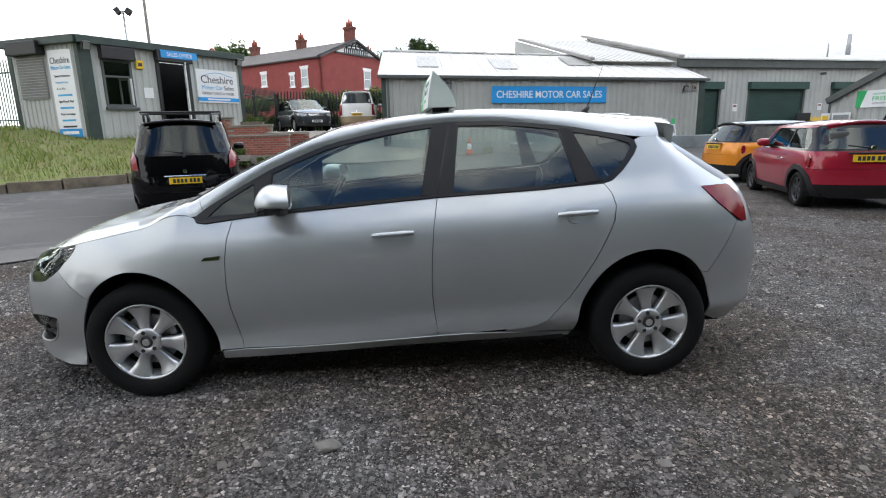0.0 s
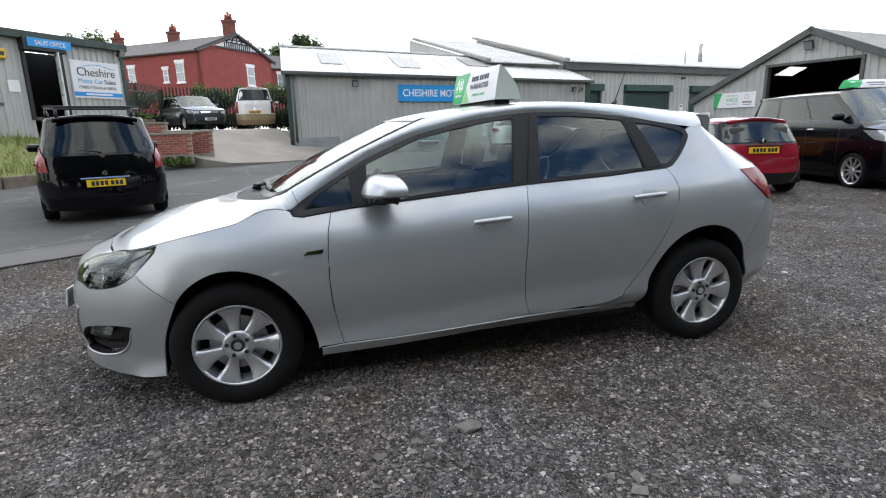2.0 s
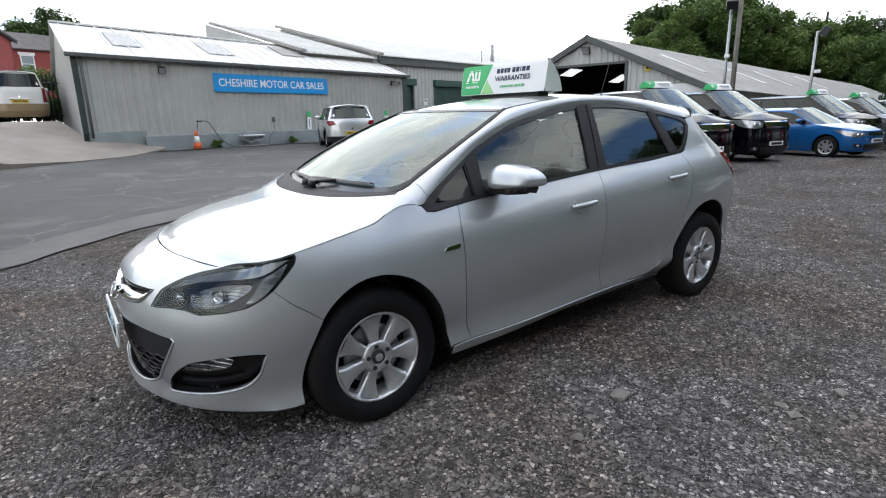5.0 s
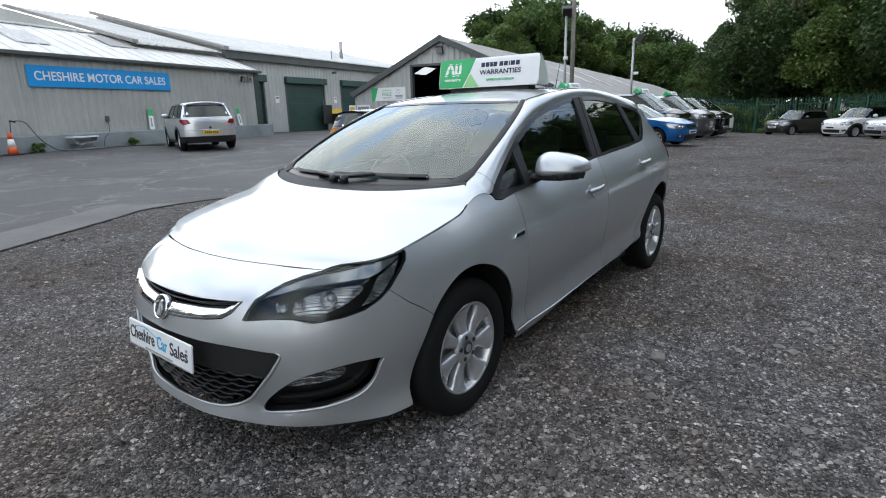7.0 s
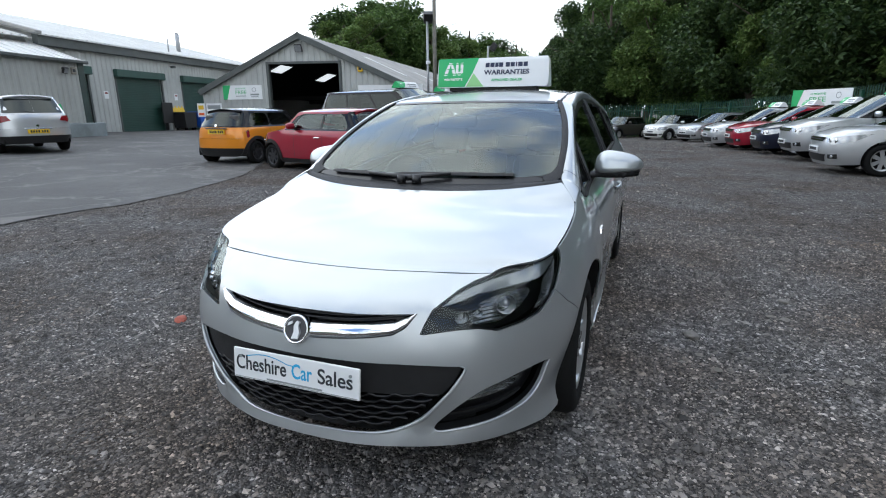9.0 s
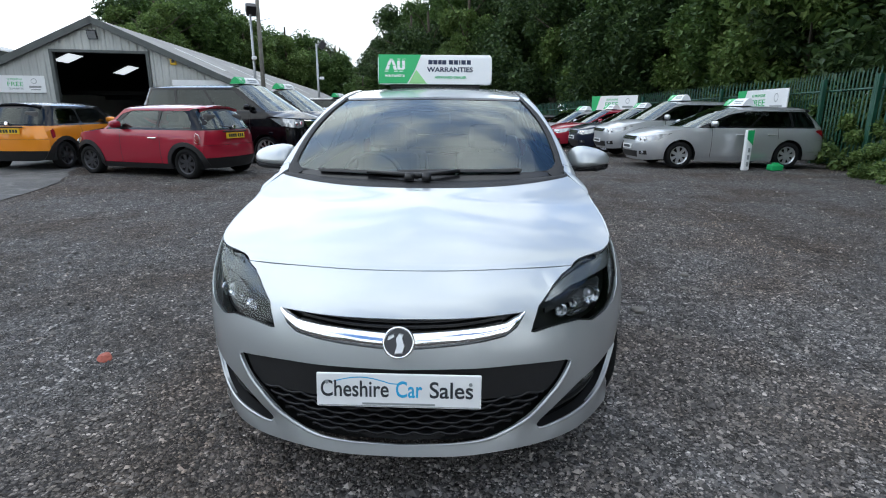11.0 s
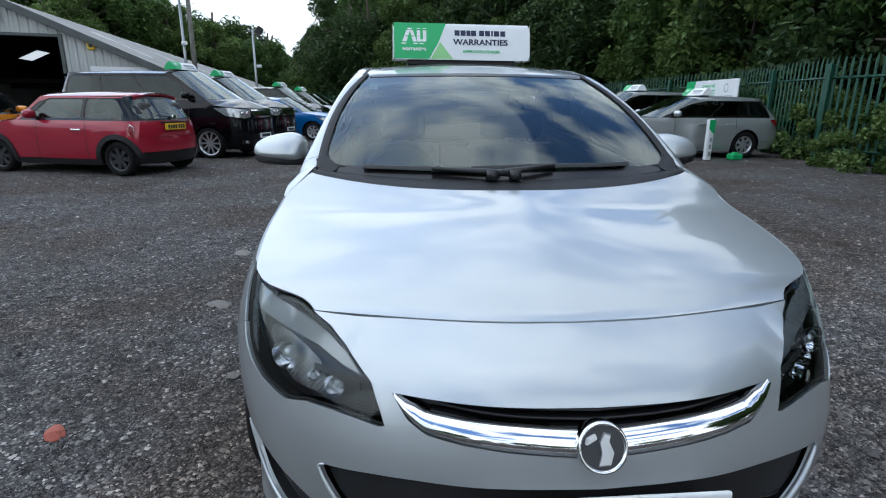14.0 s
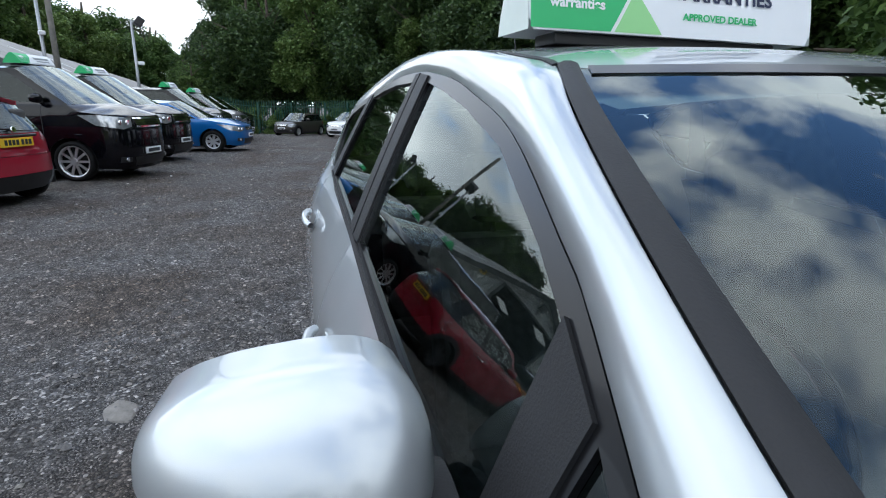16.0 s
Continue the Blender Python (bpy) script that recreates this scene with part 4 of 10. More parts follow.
# doorway: dark frame, an opened white glazed door, its blue name board
part("door_frame", boxed((DX0 - 0.12, -0.1, 1.9), (DX0, 0.1, DZ1 + 0.1), OFF, 0.01), M["black"], office)
part("door_frame", boxed((DX1, -0.1, 1.9), (DX1 + 0.12, 0.1, DZ1 + 0.1), OFF, 0.01), M["black"], office)
part("shutter_box", boxed((DX0 - 0.14, -0.3, DZ1 + 0.02), (DX1 + 0.14, -0.02, DZ1 + 0.42), OFF, 0.02), M["black"], office)
nb = part("name_board", boxed((DX0 - 0.02, -0.33, DZ1 + 0.14), (DX1 + 0.3, -0.3, DZ1 + 0.40), OFF), M["blue_sign"], office, "blue board over the door")
writing("lettering", "SALES OFFICE", 0.2, OFF @ pose(DX0 + 0.2, -0.335, DZ1 + 0.2), M["white"], nb, width=0.95)
dm = OFF @ pose(DX1 - 0.02, 0.02, 2.0, 0, 0, 180 + 62)
dleaf = part("door", boxed((0, -0.04, 0), (0.1, 0, 2.0), dm, 0.004), M["white"], office, "white glazed door standing open")
for lo, hi in (((0.72, -0.04, 0), (0.82, 0, 2.0)), ((0.1, -0.039, 0), (0.72, -0.001, 0.3)), ((0.1, -0.039, 1.9), (0.72, -0.001, 2.0)), ((0.39, -0.038, 0.3), (0.43, -0.002, 1.9)), ((0.1, -0.037, 0.68), (0.72, -0.003, 0.72)), ((0.1, -0.037, 1.08), (0.72, -0.003, 1.12)), ((0.1, -0.037, 1.48), (0.72, -0.003, 1.52))):
    part("door_bar", boxed(lo, hi, dm), M["white"], dleaf)
part("pane", boxed((0.1, -0.022, 0.3), (0.72, -0.018, 1.9), dm), M["pane"], dleaf)
alarm_box(OFF @ pose(1.85, -0.03, 3.85))
part("notice", boxed((1.92, -0.045, 2.75), (2.25, -0.03, 3.1), OFF), M["white"], office, "small white notice")
# big white board
bd = thing("sign_board", "white sales board with dark and blue lettering on the office wall", "sign")
BX0, BX1, BZ0, BZ1 = 3.95, 5.75, 2.66, 3.9
part("board", boxed((BX0, -0.06, BZ0), (BX1, -0.03, BZ1), OFF, 0.005), M["white"], bd)
part("band", boxed((BX0, -0.066, BZ0 + 0.06), (BX1, -0.06, BZ0 + 0.2), OFF), M["blue_sign"], bd)
writing("lettering", "Cheshire", 0.4, OFF @ pose(BX0 + 0.2, -0.064, BZ0 + 0.74), M["ink"], bd, width=1.4)
writing("lettering", "Motor Car", 0.22, OFF @ pose(BX0 + 0.2, -0.064, BZ0 + 0.5), M["cyan"], bd, width=0.9)
writing("lettering", "Sales", 0.22, OFF @ pose(BX0 + 1.16, -0.064, BZ0 + 0.5), M["ink"], bd, width=0.44)
writing("lettering", "OPEN 7 DAYS A WEEK", 0.14, OFF @ pose(BX0 + 0.2, -0.064, BZ0 + 0.31), M["ink"], bd, width=1.4)
part("text_bar", boxed((BX0 + 0.4, -0.07, BZ0 + 0.1), (BX1 - 0.4, -0.066, BZ0 + 0.16), OFF), M["white"], bd)
arc = bmesh.new()
for i in range(14):
    f = lambda t: (BX0 + 0.4 + t * 1.2, BZ0 + 1.03 + 0.10 * math.sin(math.pi * min(1, t * 1.15)) - 0.02 * t)
    (x0, z0), (x1, z1) = f(i / 14), f((i + 1) / 14)
    arc.faces.new([arc.verts.new(OFF @ Vector(c)) for c in ((x0, -0.064, z0), (x1, -0.064, z1), (x1, -0.064, z1 + 0.022), (x0, -0.064, z0 + 0.022))])
part("swoosh", arc, M["cyan"], bd)
# tall board and shutter on the end wall
tb = thing("sign_board", "tall white services board on the end wall of the office", "sign")
part("board", boxed((1.75, -0.06, 1.45), (2.75, -0.03, 4.2), OFL, 0.005), M["white"], tb)
part("band", boxed((1.75, -0.066, 1.45), (2.75, -0.06, 1.72), OFL), M["blue_sign"], tb)
writing("lettering", "Cheshire", 0.28, OFL @ pose(1.83, -0.064, 3.78), M["ink"], tb, width=0.84)
writing("lettering", "Motor Car Sales", 0.16, OFL @ pose(1.83, -0.064, 3.6), M["cyan"], tb, width=0.84)
for i, (txt, c) in enumerate((("Sports Performance", "ink"), ("Family Cars", "cyan"), ("4 x 4's", "ink"), ("", "cyan"), ("Open 7 Days A Week", "ink"), ("", "cyan"), ("Part Exchange", "ink"), ("", "cyan"), ("", "ink"))):
    z = 3.36 - i * 0.2
    if txt:
        writing("lettering", txt, 0.1, OFL @ pose(1.93, -0.064, z), M[c], tb, width=min(0.66, 0.045 * len(txt) + 0.05))
    else:
        part("text_bar", boxed((1.95, -0.066, z), (2.55, -0.06, z + 0.06), OFL), M[c], tb)
part("text_bar", boxed((1.9, -0.07, 1.54), (2.6, -0.066, 1.64), OFL), M["white"], tb)
sh = part("shutter", boxed((0.35, -0.07, 2.7), (1.55, -0.03, 4.1), OFL), M["galv"], office, "grey closed roller shutter")
for k in range(16):
    part("slat", boxed((0.35, -0.09, 2.72 + k * 0.086), (1.55, -0.07, 2.79 + k * 0.086), OFL, 0.006), mat("weathered shutter", (0.2, 0.2, 0.19), 0.6, 0.2, vary=0.3) if k == 0 else bpy.data.materials["weathered shutter"], sh)
part("shutter_box", boxed((0.25, -0.34, 4.08), (1.65, -0.03, 4.5), OFL, 0.02), M["black"], office)
floodlight(OFF @ pose(0.12, -0.12, OT - 0.08))
floodlight(OFF @ pose(LF - 0.25, -0.12, OT - 0.1))


# ---- terraced brick houses ----
def house(m, w, d, eave, ridge, label, ends=True):
    h = thing("house", label, "house", m)
    I = Matrix.Identity(4)
    part("wall", boxed((0, 0, 0), (w, 0.3, eave)), M["red_wall"], h)
    part("wall", boxed((0, d - 0.3, 0), (w, d, eave)), M["red_wall"], h)
    for x in (0, w - 0.3):
        part("gable_wall", prism(bmesh.new(), [(0, 0), (d, 0), (d, eave), (d / 2, ridge), (0, eave)], 0.3, pose(x + 0.3, 0, 0, 0, 0, 90)), M["red_wall"], h)
    for s in (0, 1):
        bm = bmesh.new()
        k = (ridge - eave) / (d / 2)
        y0, y1, z0 = (-0.35, d / 2, eave - 0.35 * k) if s == 0 else (d + 0.35, d / 2, eave - 0.35 * k)
        bm.faces.new([bm.verts.new(c) for c in ((-0.3, y0, z0 + 0.05), (w + 0.3, y0, z0 + 0.05), (w + 0.3, y1, ridge + 0.05), (-0.3, y1, ridge + 0.05))][:: 1 if s == 0 else -1])
        part("roof", thicken(bm, 0.14), M["slate"], h)
    return h


def sash(h, x, y, z, w, ht, turn=0):
    m = pose(x, y, z, 0, 0, turn)
    f = part("window", boxed((0, -0.05, 0), (0.09, 0.02, ht), m), M["white"], h, "white window under a pale lintel")
    for lo, hi in (((w - 0.09, -0.05, 0), (w, 0.02, ht)), ((0.09, -0.049, 0), (w - 0.09, 0.02, 0.1)), ((0.09, -0.049, ht - 0.09), (w - 0.09, 0.02, ht)), ((0.09, -0.048, ht * 0.5), (w - 0.09, 0.02, ht * 0.5 + 0.06))):
        part("frame_bar", boxed(lo, hi, m), M["white"], f)
    part("pane", boxed((0.09, -0.02, 0.1), (w - 0.09, -0.012, ht - 0.09), m), mat("dull pane", (0.25, 0.3, 0.32), 0.08, coat=1.0) if "dull pane" not in bpy.data.materials else bpy.data.materials["dull pane"], f)
    part("lintel", boxed((-0.12, -0.06, ht), (w + 0.12, 0.02, ht + 0.26), m), M["white"], f)
    part("sill", boxed((-0.1, -0.1, -0.12), (w + 0.1, 0.02, 0.0), m), M["white"], f)


def chimney(h, x, y, z, top, w=0.9):
    c = part("chimney", boxed((x - w / 2, y - w / 3, z), (x + w / 2, y + w / 3, top)), M["stack_brick"], h)
    part("chimney_cap", boxed((x - w / 2 - 0.08, y - w / 3 - 0.08, top - 0.25), (x + w / 2 + 0.08, y + w / 3 + 0.08, top)), M["stack_brick"], c)
    for k in (-0.32, 0.0, 0.32):
        part("chimney_pot", tubed((x + k, y, top), (x + k, y, top + (0.55 if k else 0.8)), 0.14, 0.11), M["brick"], c)


HM = pose(-20.6, 60.3, 2.3, 0, 0, -35)
HD, HE, HR = 10.5, 6.75, 8.75
h1 = house(HM, 12.8, HD, HE, HR, "end-of-terrace red brick house with a timbered gable and slate roof")
for x, z, w, ht in ((9.9, 3.9, 1.0, 1.8), (8.2, 4.0, 0.65, 1.2), (3.6, 4.3, 0.9, 1.3)):
    sash(h1, x, 0.0, z, w, ht)
sash(h1, 12.8, 6.4, 3.9, 1.15, 1.9, 90)
chimney(h1, 4.6, HD / 2, HR - 0.8, HR + 0.95, 1.05)
chimney(h1, 12.1, HD / 2, HR - 0.8, HR + 1.45, 1.05)
ZB = HE + 0.28 * (HR - HE)
gable_y = lambda z, m=0.55: (HD / 2 * (z - HE) / (HR - HE) + m, HD - HD / 2 * (z - HE) / (HR - HE) - m)
gt = part("gable_panel", prism(bmesh.new(), [(gable_y(ZB)[0], ZB), (gable_y(ZB)[1], ZB), (HD / 2, HR - 0.2)], 0.05, pose(12.86, 0, 0, 0, 0, 90)), M["white"], h1, "white gable with black timbers")
TM = pose(12.92, 0, 0, 0, 0, 90)
for z0, z1 in ((ZB - 0.1, ZB + 0.06), (ZB + 0.5, ZB + 0.62)):
    a, b = gable_y(z1)
    part("timber", prism(bmesh.new(), [(a, z0), (b, z0), (b, z1), (a, z1)], 0.05, TM), M["ink"], gt)
part("timber", prism(bmesh.new(), [(HD / 2 - 0.09, ZB + 0.6), (HD / 2 + 0.09, ZB + 0.6), (HD / 2 + 0.09, HR - 0.3), (HD / 2 - 0.09, HR - 0.3)], 0.05, TM), M["ink"], gt)
for q in (-1, 1):
    for k in (0.7, 1.5):
        arc_ = [(HD / 2 + q * (k * math.cos(v) ** 0.8), ZB + 0.6 + min(0.55, 0.9 - 0.42 * k) * math.sin(v)) for v in np.linspace(0, 1.5, 5)]
        for (ya, za), (yb, zb) in zip(arc_, arc_[1:]):
            part("timber", tubed((12.9, ya, za), (12.9, yb, zb), 0.07, sides=6), M["ink"], gt)
a, b = gable_y(ZB + 0.5)
for k in range(13):
    y = a + 0.1 + (b - a - 0.3) * k / 12
    part("timber", boxed((12.87, y, ZB + 0.06), (12.92, y + 0.12, ZB + 0.5)), M["ink"], gt)
for y0 in (-0.5, HD + 0.5):
    z0 = HE - 0.5 * (HR - HE) / (HD / 2)
    part("bargeboard", boxed((0, -0.06, -0.1), (math.hypot(HD / 2 - y0, HR - z0), 0.06, 0.2), pose(12.98, y0, z0, 0, 0, 90) @ pose(0, 0, 0, 0, -math.degrees(math.atan2(HR + 0.05 - z0, HD / 2 - y0)), 0)), M["ink"], h1)
h2 = house(pose(-32.25, 68.45, 2.3, 0, 0, -35), 14.2, HD, HE, HR, "red brick terraced house with a slate roof")
for x in (3, 7, 11):
    sash(h2, x, 0.0, 3.8, 0.95, 1.5)
chimney(h2, 2.0, HD / 2, HR - 0.8, HR + 0.95, 1.05)
chimney(h2, 10.6, HD / 2, HR - 0.8, HR + 1.0, 1.05)
h3 = house(pose(-6.6, 66.5, 2.3, 0, 0, 20), 14, 7, 6.7, 8.5, "lower red brick terraced house with a slate roof")
sash(h3, 3.0, 0.0, 4.2, 1.2, 1.8)
sash(h3, 8.0, 0.0, 4.2, 1.2, 1.8)
chimney(h3, 0.9, 3.5, 7.6, 9.4, 1.05)


# ---- palisade fences ----
def palisade(points, z_at, height, label, gap=0.16, coat="palisade"):
    """Steel pales with split points on two rails between posts."""
    f = thing("fence", label, "fence", kind="structure")
    pale = bmesh.new()
    for s in (-1, 1):
        a = [pale.verts.new(c) for c in ((0, -0.012, 0), (s * 0.035, 0.004, 0), (s * 0.035, 0.004, height - 0.12), (s * 0.012, -0.006, height), (0, -0.012, height - 0.07))]
        pale.faces.new(a if s > 0 else list(reversed(a)))
    thicken(pale, 0.004)
    me = bpy.data.meshes.new("pale")
    pale.to_mesh(me)
    pale.free()
    me.materials.append(M[coat])
    for (x1, y1), (x2, y2) in zip(points, points[1:]):
        L, a = math.hypot(x2 - x1, y2 - y1), math.degrees(math.atan2(y2 - y1, x2 - x1))
        n = max(1, round(L / 2.75))
        for i in range(n + 1):
            x, y = x1 + (x2 - x1) * i / n, y1 + (y2 - y1) * i / n
            part("post", boxed((-0.05, 0.02, -0.1), (0.05, 0.12, height - 0.1), face_at(x, y, z_at(x, y), a), 0.008), M[coat], f)
        for i in range(n):
            xa, ya, xb, yb = (x1 + (x2 - x1) * i / n, y1 + (y2 - y1) * i / n, x1 + (x2 - x1) * (i + 1) / n, y1 + (y2 - y1) * (i + 1) / n)
            for z in (0.3, height - 0.4):
                part("rail", tubed((xa, ya, z_at(xa, ya) + z), (xb, yb, z_at(xb, yb) + z), 0.028, sides=4), M[coat], f)
        n = int(L / gap)
        for i in range(n):
            x, y = x1 + (x2 - x1) * (i + 0.5) / n, y1 + (y2 - y1) * (i + 0.5) / n
            o = new("pale", me)
            o.parent = f
            o.matrix_basis = face_at(x, y, z_at(x, y) + 0.06, a)
    return f


palisade([(-18.5, 18.2), (-13.9, 16.0)], lambda x, y: bank_z(x, y), 2.3, "green steel palisade fence beside the office")
palisade([(-8.2, 20.3), (-7.7, 26.2), (2.2, 29.0)], lambda x, y: 1.5, 2.1, "black steel palisade fence in front of a bright hedge", coat="palisade_black")
BACK = [(1.5, -10.6), (5, -9.9), (8.8, -9.25), (13.5, -9.9), (19.5, -8.8), (27, -7.4), (33, -5.0), (38.6, -0.6), (39.8, 4), (40, 9.3)]
palisade(BACK, ground_z, 2.25, "green steel palisade fence below the trees", gap=0.17)


# ---- trees ----
def leaf_cloud(name, n, spread, seed, size, material, lumps=26, keep=None):
    """A crown of small leaf sprays gathered in lumps, with an uneven outline and gaps."""
    r = random.Random(seed)
    cs = []
    for i in range(lumps):
        u = Vector((r.gauss(0, 1), r.gauss(0, 1), r.gauss(0, 1))).normalized() * r.uniform(0.35, 1.0) ** 0.6
        cs.append((Vector((u.x * spread[0], u.y * spread[1], u.z * spread[2])), r.uniform(0.18, 0.36) * min(spread)))
    verts, faces = [], []
    for i in range(n):
        c, rad = cs[r.randrange(lumps)]
        d = Vector((r.gauss(0, 1), r.gauss(0, 1), r.gauss(0, 0.8))).normalized()
        p = c + d * rad * r.uniform(0.55, 1.08)
        q = Euler((r.uniform(-0.9, 0.9), r.uniform(-0.9, 0.9), r.uniform(0, 6.3))).to_matrix()
        s = size * r.uniform(0.6, 1.5)
        k = len(verts)
        for x, y, z in ((-0.1, 0, 0), (0.45, -0.32, 0.05), (1.05, 0, -0.12), (0.45, 0.32, 0.05)):
            verts.append(p + q @ Vector((x * s, y * s, z * s)))
        faces.append((k, k + 1, k + 2, k + 3))
    me = bpy.data.meshes.new(name)
    me.from_pydata(verts, [], faces)
    me.materials.append(material)
    return me


def trunk_mesh(h, r, seed, limbs=7, crown_low=0.3):
    rr = random.Random(seed)
    bm = bmesh.new()
    p, pts = Vector((0, 0, -0.2)), []
    for i in range(6):
        pts.append((p.copy(), r * (1 - 0.13 * i)))
        p = p + Vector((rr.uniform(-0.25, 0.25), rr.uniform(-0.25, 0.25), h / 5.5))
    for (a, ra), (b, rb) in zip(pts, pts[1:]):
        tube(bm, a, b, ra, rb, 8, False)
    for i in range(limbs):
        a, ra = pts[1 + i % 4]
        d = Vector((math.cos(i * 2.4), math.sin(i * 2.4), rr.uniform(0.4, 1.0))) * h * rr.uniform(0.2, 0.36)
        mid = a + d * 0.5 + Vector((0, 0, 0.15 * h * 0.3))
        tube(bm, a, mid, ra * 0.45, ra * 0.28, 6, False)
        tube(bm, mid, a + d, ra * 0.28, ra * 0.1, 6, False)
    me = bpy.data.meshes.new("trunk")
    bm.to_mesh(me)
    bm.free()
    me.materials.append(M["bark"])
    return me


CROWNS = [leaf_cloud("crown", 26000, (3.0, 3.0, 3.9), 11, 0.21, M["leaf"], 60), leaf_cloud("crown", 26000, (3.3, 2.9, 3.4), 12, 0.20, M["leaf_dark"], 60), leaf_cloud("crown", 25000, (2.6, 2.8, 4.4), 13, 0.19, M["leaf"], 55), leaf_cloud("crown", 22000, (2.2, 2.2, 3.2), 14, 0.17, M["leaf_light"], 50)]
TRUNKS = [trunk_mesh(9.0, 0.26, 1), trunk_mesh(9.0, 0.22, 2)]
TREE_WORDS = ["tall leafy deciduous tree with a dense green crown", "dark green tree with a broad dense crown", "tall narrow leafy tree with drooping sprays", "young light green tree"]


def tree(x, y, z, kind, k, turn, low=4.6, stretch=1.0):
    if 5 < math.degrees(math.atan2(y + 1, x + 3.4)) < 21 and x > 20:
        f = 0.6 if 10 < math.degrees(math.atan2(y + 1, x + 3.4)) < 15.5 else 0.85
        k, low = k * f, low * f
    t = thing("tree", TREE_WORDS[kind], "tree", pose(x, y, z, 0, 0, turn) @ Matrix.Diagonal((k, k, k * stretch, 1)), "trees round the yard")
    a = new("trunk", TRUNKS[kind % 2])
    b = new("crown", CROWNS[kind])
    for o in (a, b):
        o.parent = t
    b.location = (0, 0, low + 1.2)
    return t


rng = random.Random(21)
WOOD = [(-9, -14.2), (0.0, -14.0), (6, -13.4), (13, -13.9), (20, -12.6), (28, -11.2), (35, -8.6), (42.0, -4.0), (45.0, 2.5), (46, 7.6)]
for row, (off, zz) in enumerate(((0.0, 0.0), (4.0, 1.0), (8.5, 2.2))):
    for p in resample(WOOD, 3.4, False):
        n = Vector((p.x - 8, p.y - 12)).normalized()
        q = p + n * off
        kind = rng.choice((0, 1, 1, 2)) if row else rng.choice((0, 1, 2, 3, 1))
        tree(q.x + rng.uniform(-1, 1), q.y + rng.uniform(-1, 1), zz - 0.2, kind, rng.uniform(0.95, 1.3) * (1.12 if row == 2 else 1.0), rng.uniform(0, 360), low=2.6 if row == 0 else 4.2, stretch=1.1)
# behind the garage, kind 3 carries sun and haze in its leaf colour
for x, y, k, kind in ((44, 9.0, 0.8, 3), (47.5, 10.0, 0.85, 0), (41, 26.5, 0.95, 3), (44, 28, 1.15, 3), (52, 30, 1.4, 0), (48, 29, 1.35, 3), (51, 33, 1.35, 3), (58, 35, 1.45, 0), (71, 13, 1.9, 3), (66, 9, 1.4, 3), (72, 18, 2.0, 0), (70, 24, 1.7, 3), (62, 32, 1.7, 0), (58, 6, 1.2, 0), (53, 8, 1.0, 2), (58, 29, 1.55, 0), (63, 27, 1.5, 3), (67, 31, 1.6, 1), (70, 28, 1.35, 0), (75, 27, 1.6, 3), (80, 25, 1.75, 0), (84, 22, 2.2, 3), (79, 19, 2.1, 0), (86, 16, 2.0, 3), (88, 26, 1.9, 1), (54, 33, 1.5, 1), (52, 2, 1.3, 1), (48, -5, 1.3, 0)):
    tree(x, y, 0.2, kind, k, rng.uniform(0, 360), low=3.6)
for x, y, k, kind in ((-1.0, 78, 1.5, 1), (-4.5, 80, 1.3, 0), (2.5, 82, 1.2, 1), (-30, 88, 1.6, 0), (-36, 92, 1.5, 1), (-24, 92, 1.4, 0), (18, 90, 1.3, 0), (-48, 80, 1.5, 0)):
    tree(x, y, 2.2, kind, k, rng.uniform(0, 360), low=3.4)
# unseen tree belt, added so car sides and windows reflect something darker
for k in range(13):
    tree(-44 - 6 * math.sin(k * 2.1), -34 + k * 6.2, 0.2, (0, 1, 3, 2)[k % 4], 1.0 + 0.25 * math.sin(k * 1.7), k * 77, low=3.4)
# brambles and ivy along the fence
SHRUB = [leaf_cloud("foliage", 7500, (1.1, 0.7, 0.75), 31, 0.08, M["leaf_light"], 26), leaf_cloud("foliage", 7500, (1.2, 0.6, 0.9), 32, 0.08, M["leaf"], 26)]
for p in resample(BACK, 1.35, False):
    n = Vector((p.x - 10, p.y - 12)).normalized()
    for s in (-0.75, 0.7):
        if s < 0 and rng.random() < (0.25 if p.x < 8.5 else 0.72):
            continue
        o = new("bramble_bush", SHRUB[rng.randrange(2)])
        k = rng.uniform(0.7, 1.15) * (0.8 if s < 0 else 1.35)
        o.matrix_basis = pose(p.x + n.x * s, p.y + n.y * s, ground_z(p.x, p.y) + 0.5 * k, 0, 0, rng.uniform(0, 360)) @ Matrix.Diagonal((k, k, k, 1))
        tagged(o, "tangled green bramble bush along the fence", "bush", "bushes along the fence")
for x, y, k in ((-7.4, 28.3, 1.3), (-6.2, 28.9, 1.6), (-4.9, 29.2, 1.5), (-3.5, 29.8, 1.7), (-2.0, 30.0, 1.6), (-0.6, 30.4, 1.8), (0.7, 30.8, 1.5), (-8.9, 27.6, 1.4), (-9.6, 24.8, 1.2)):
    o = new("hedge_bush", SHRUB[0])
    o.matrix_basis = pose(x, y, 1.5 + 0.7 * k, 0, 0, rng.uniform(0, 360)) @ Matrix.Diagonal((k, k, k, 1))
    tagged(o, "bright green hedge bush behind the fence", "bush", "hedge bushes")


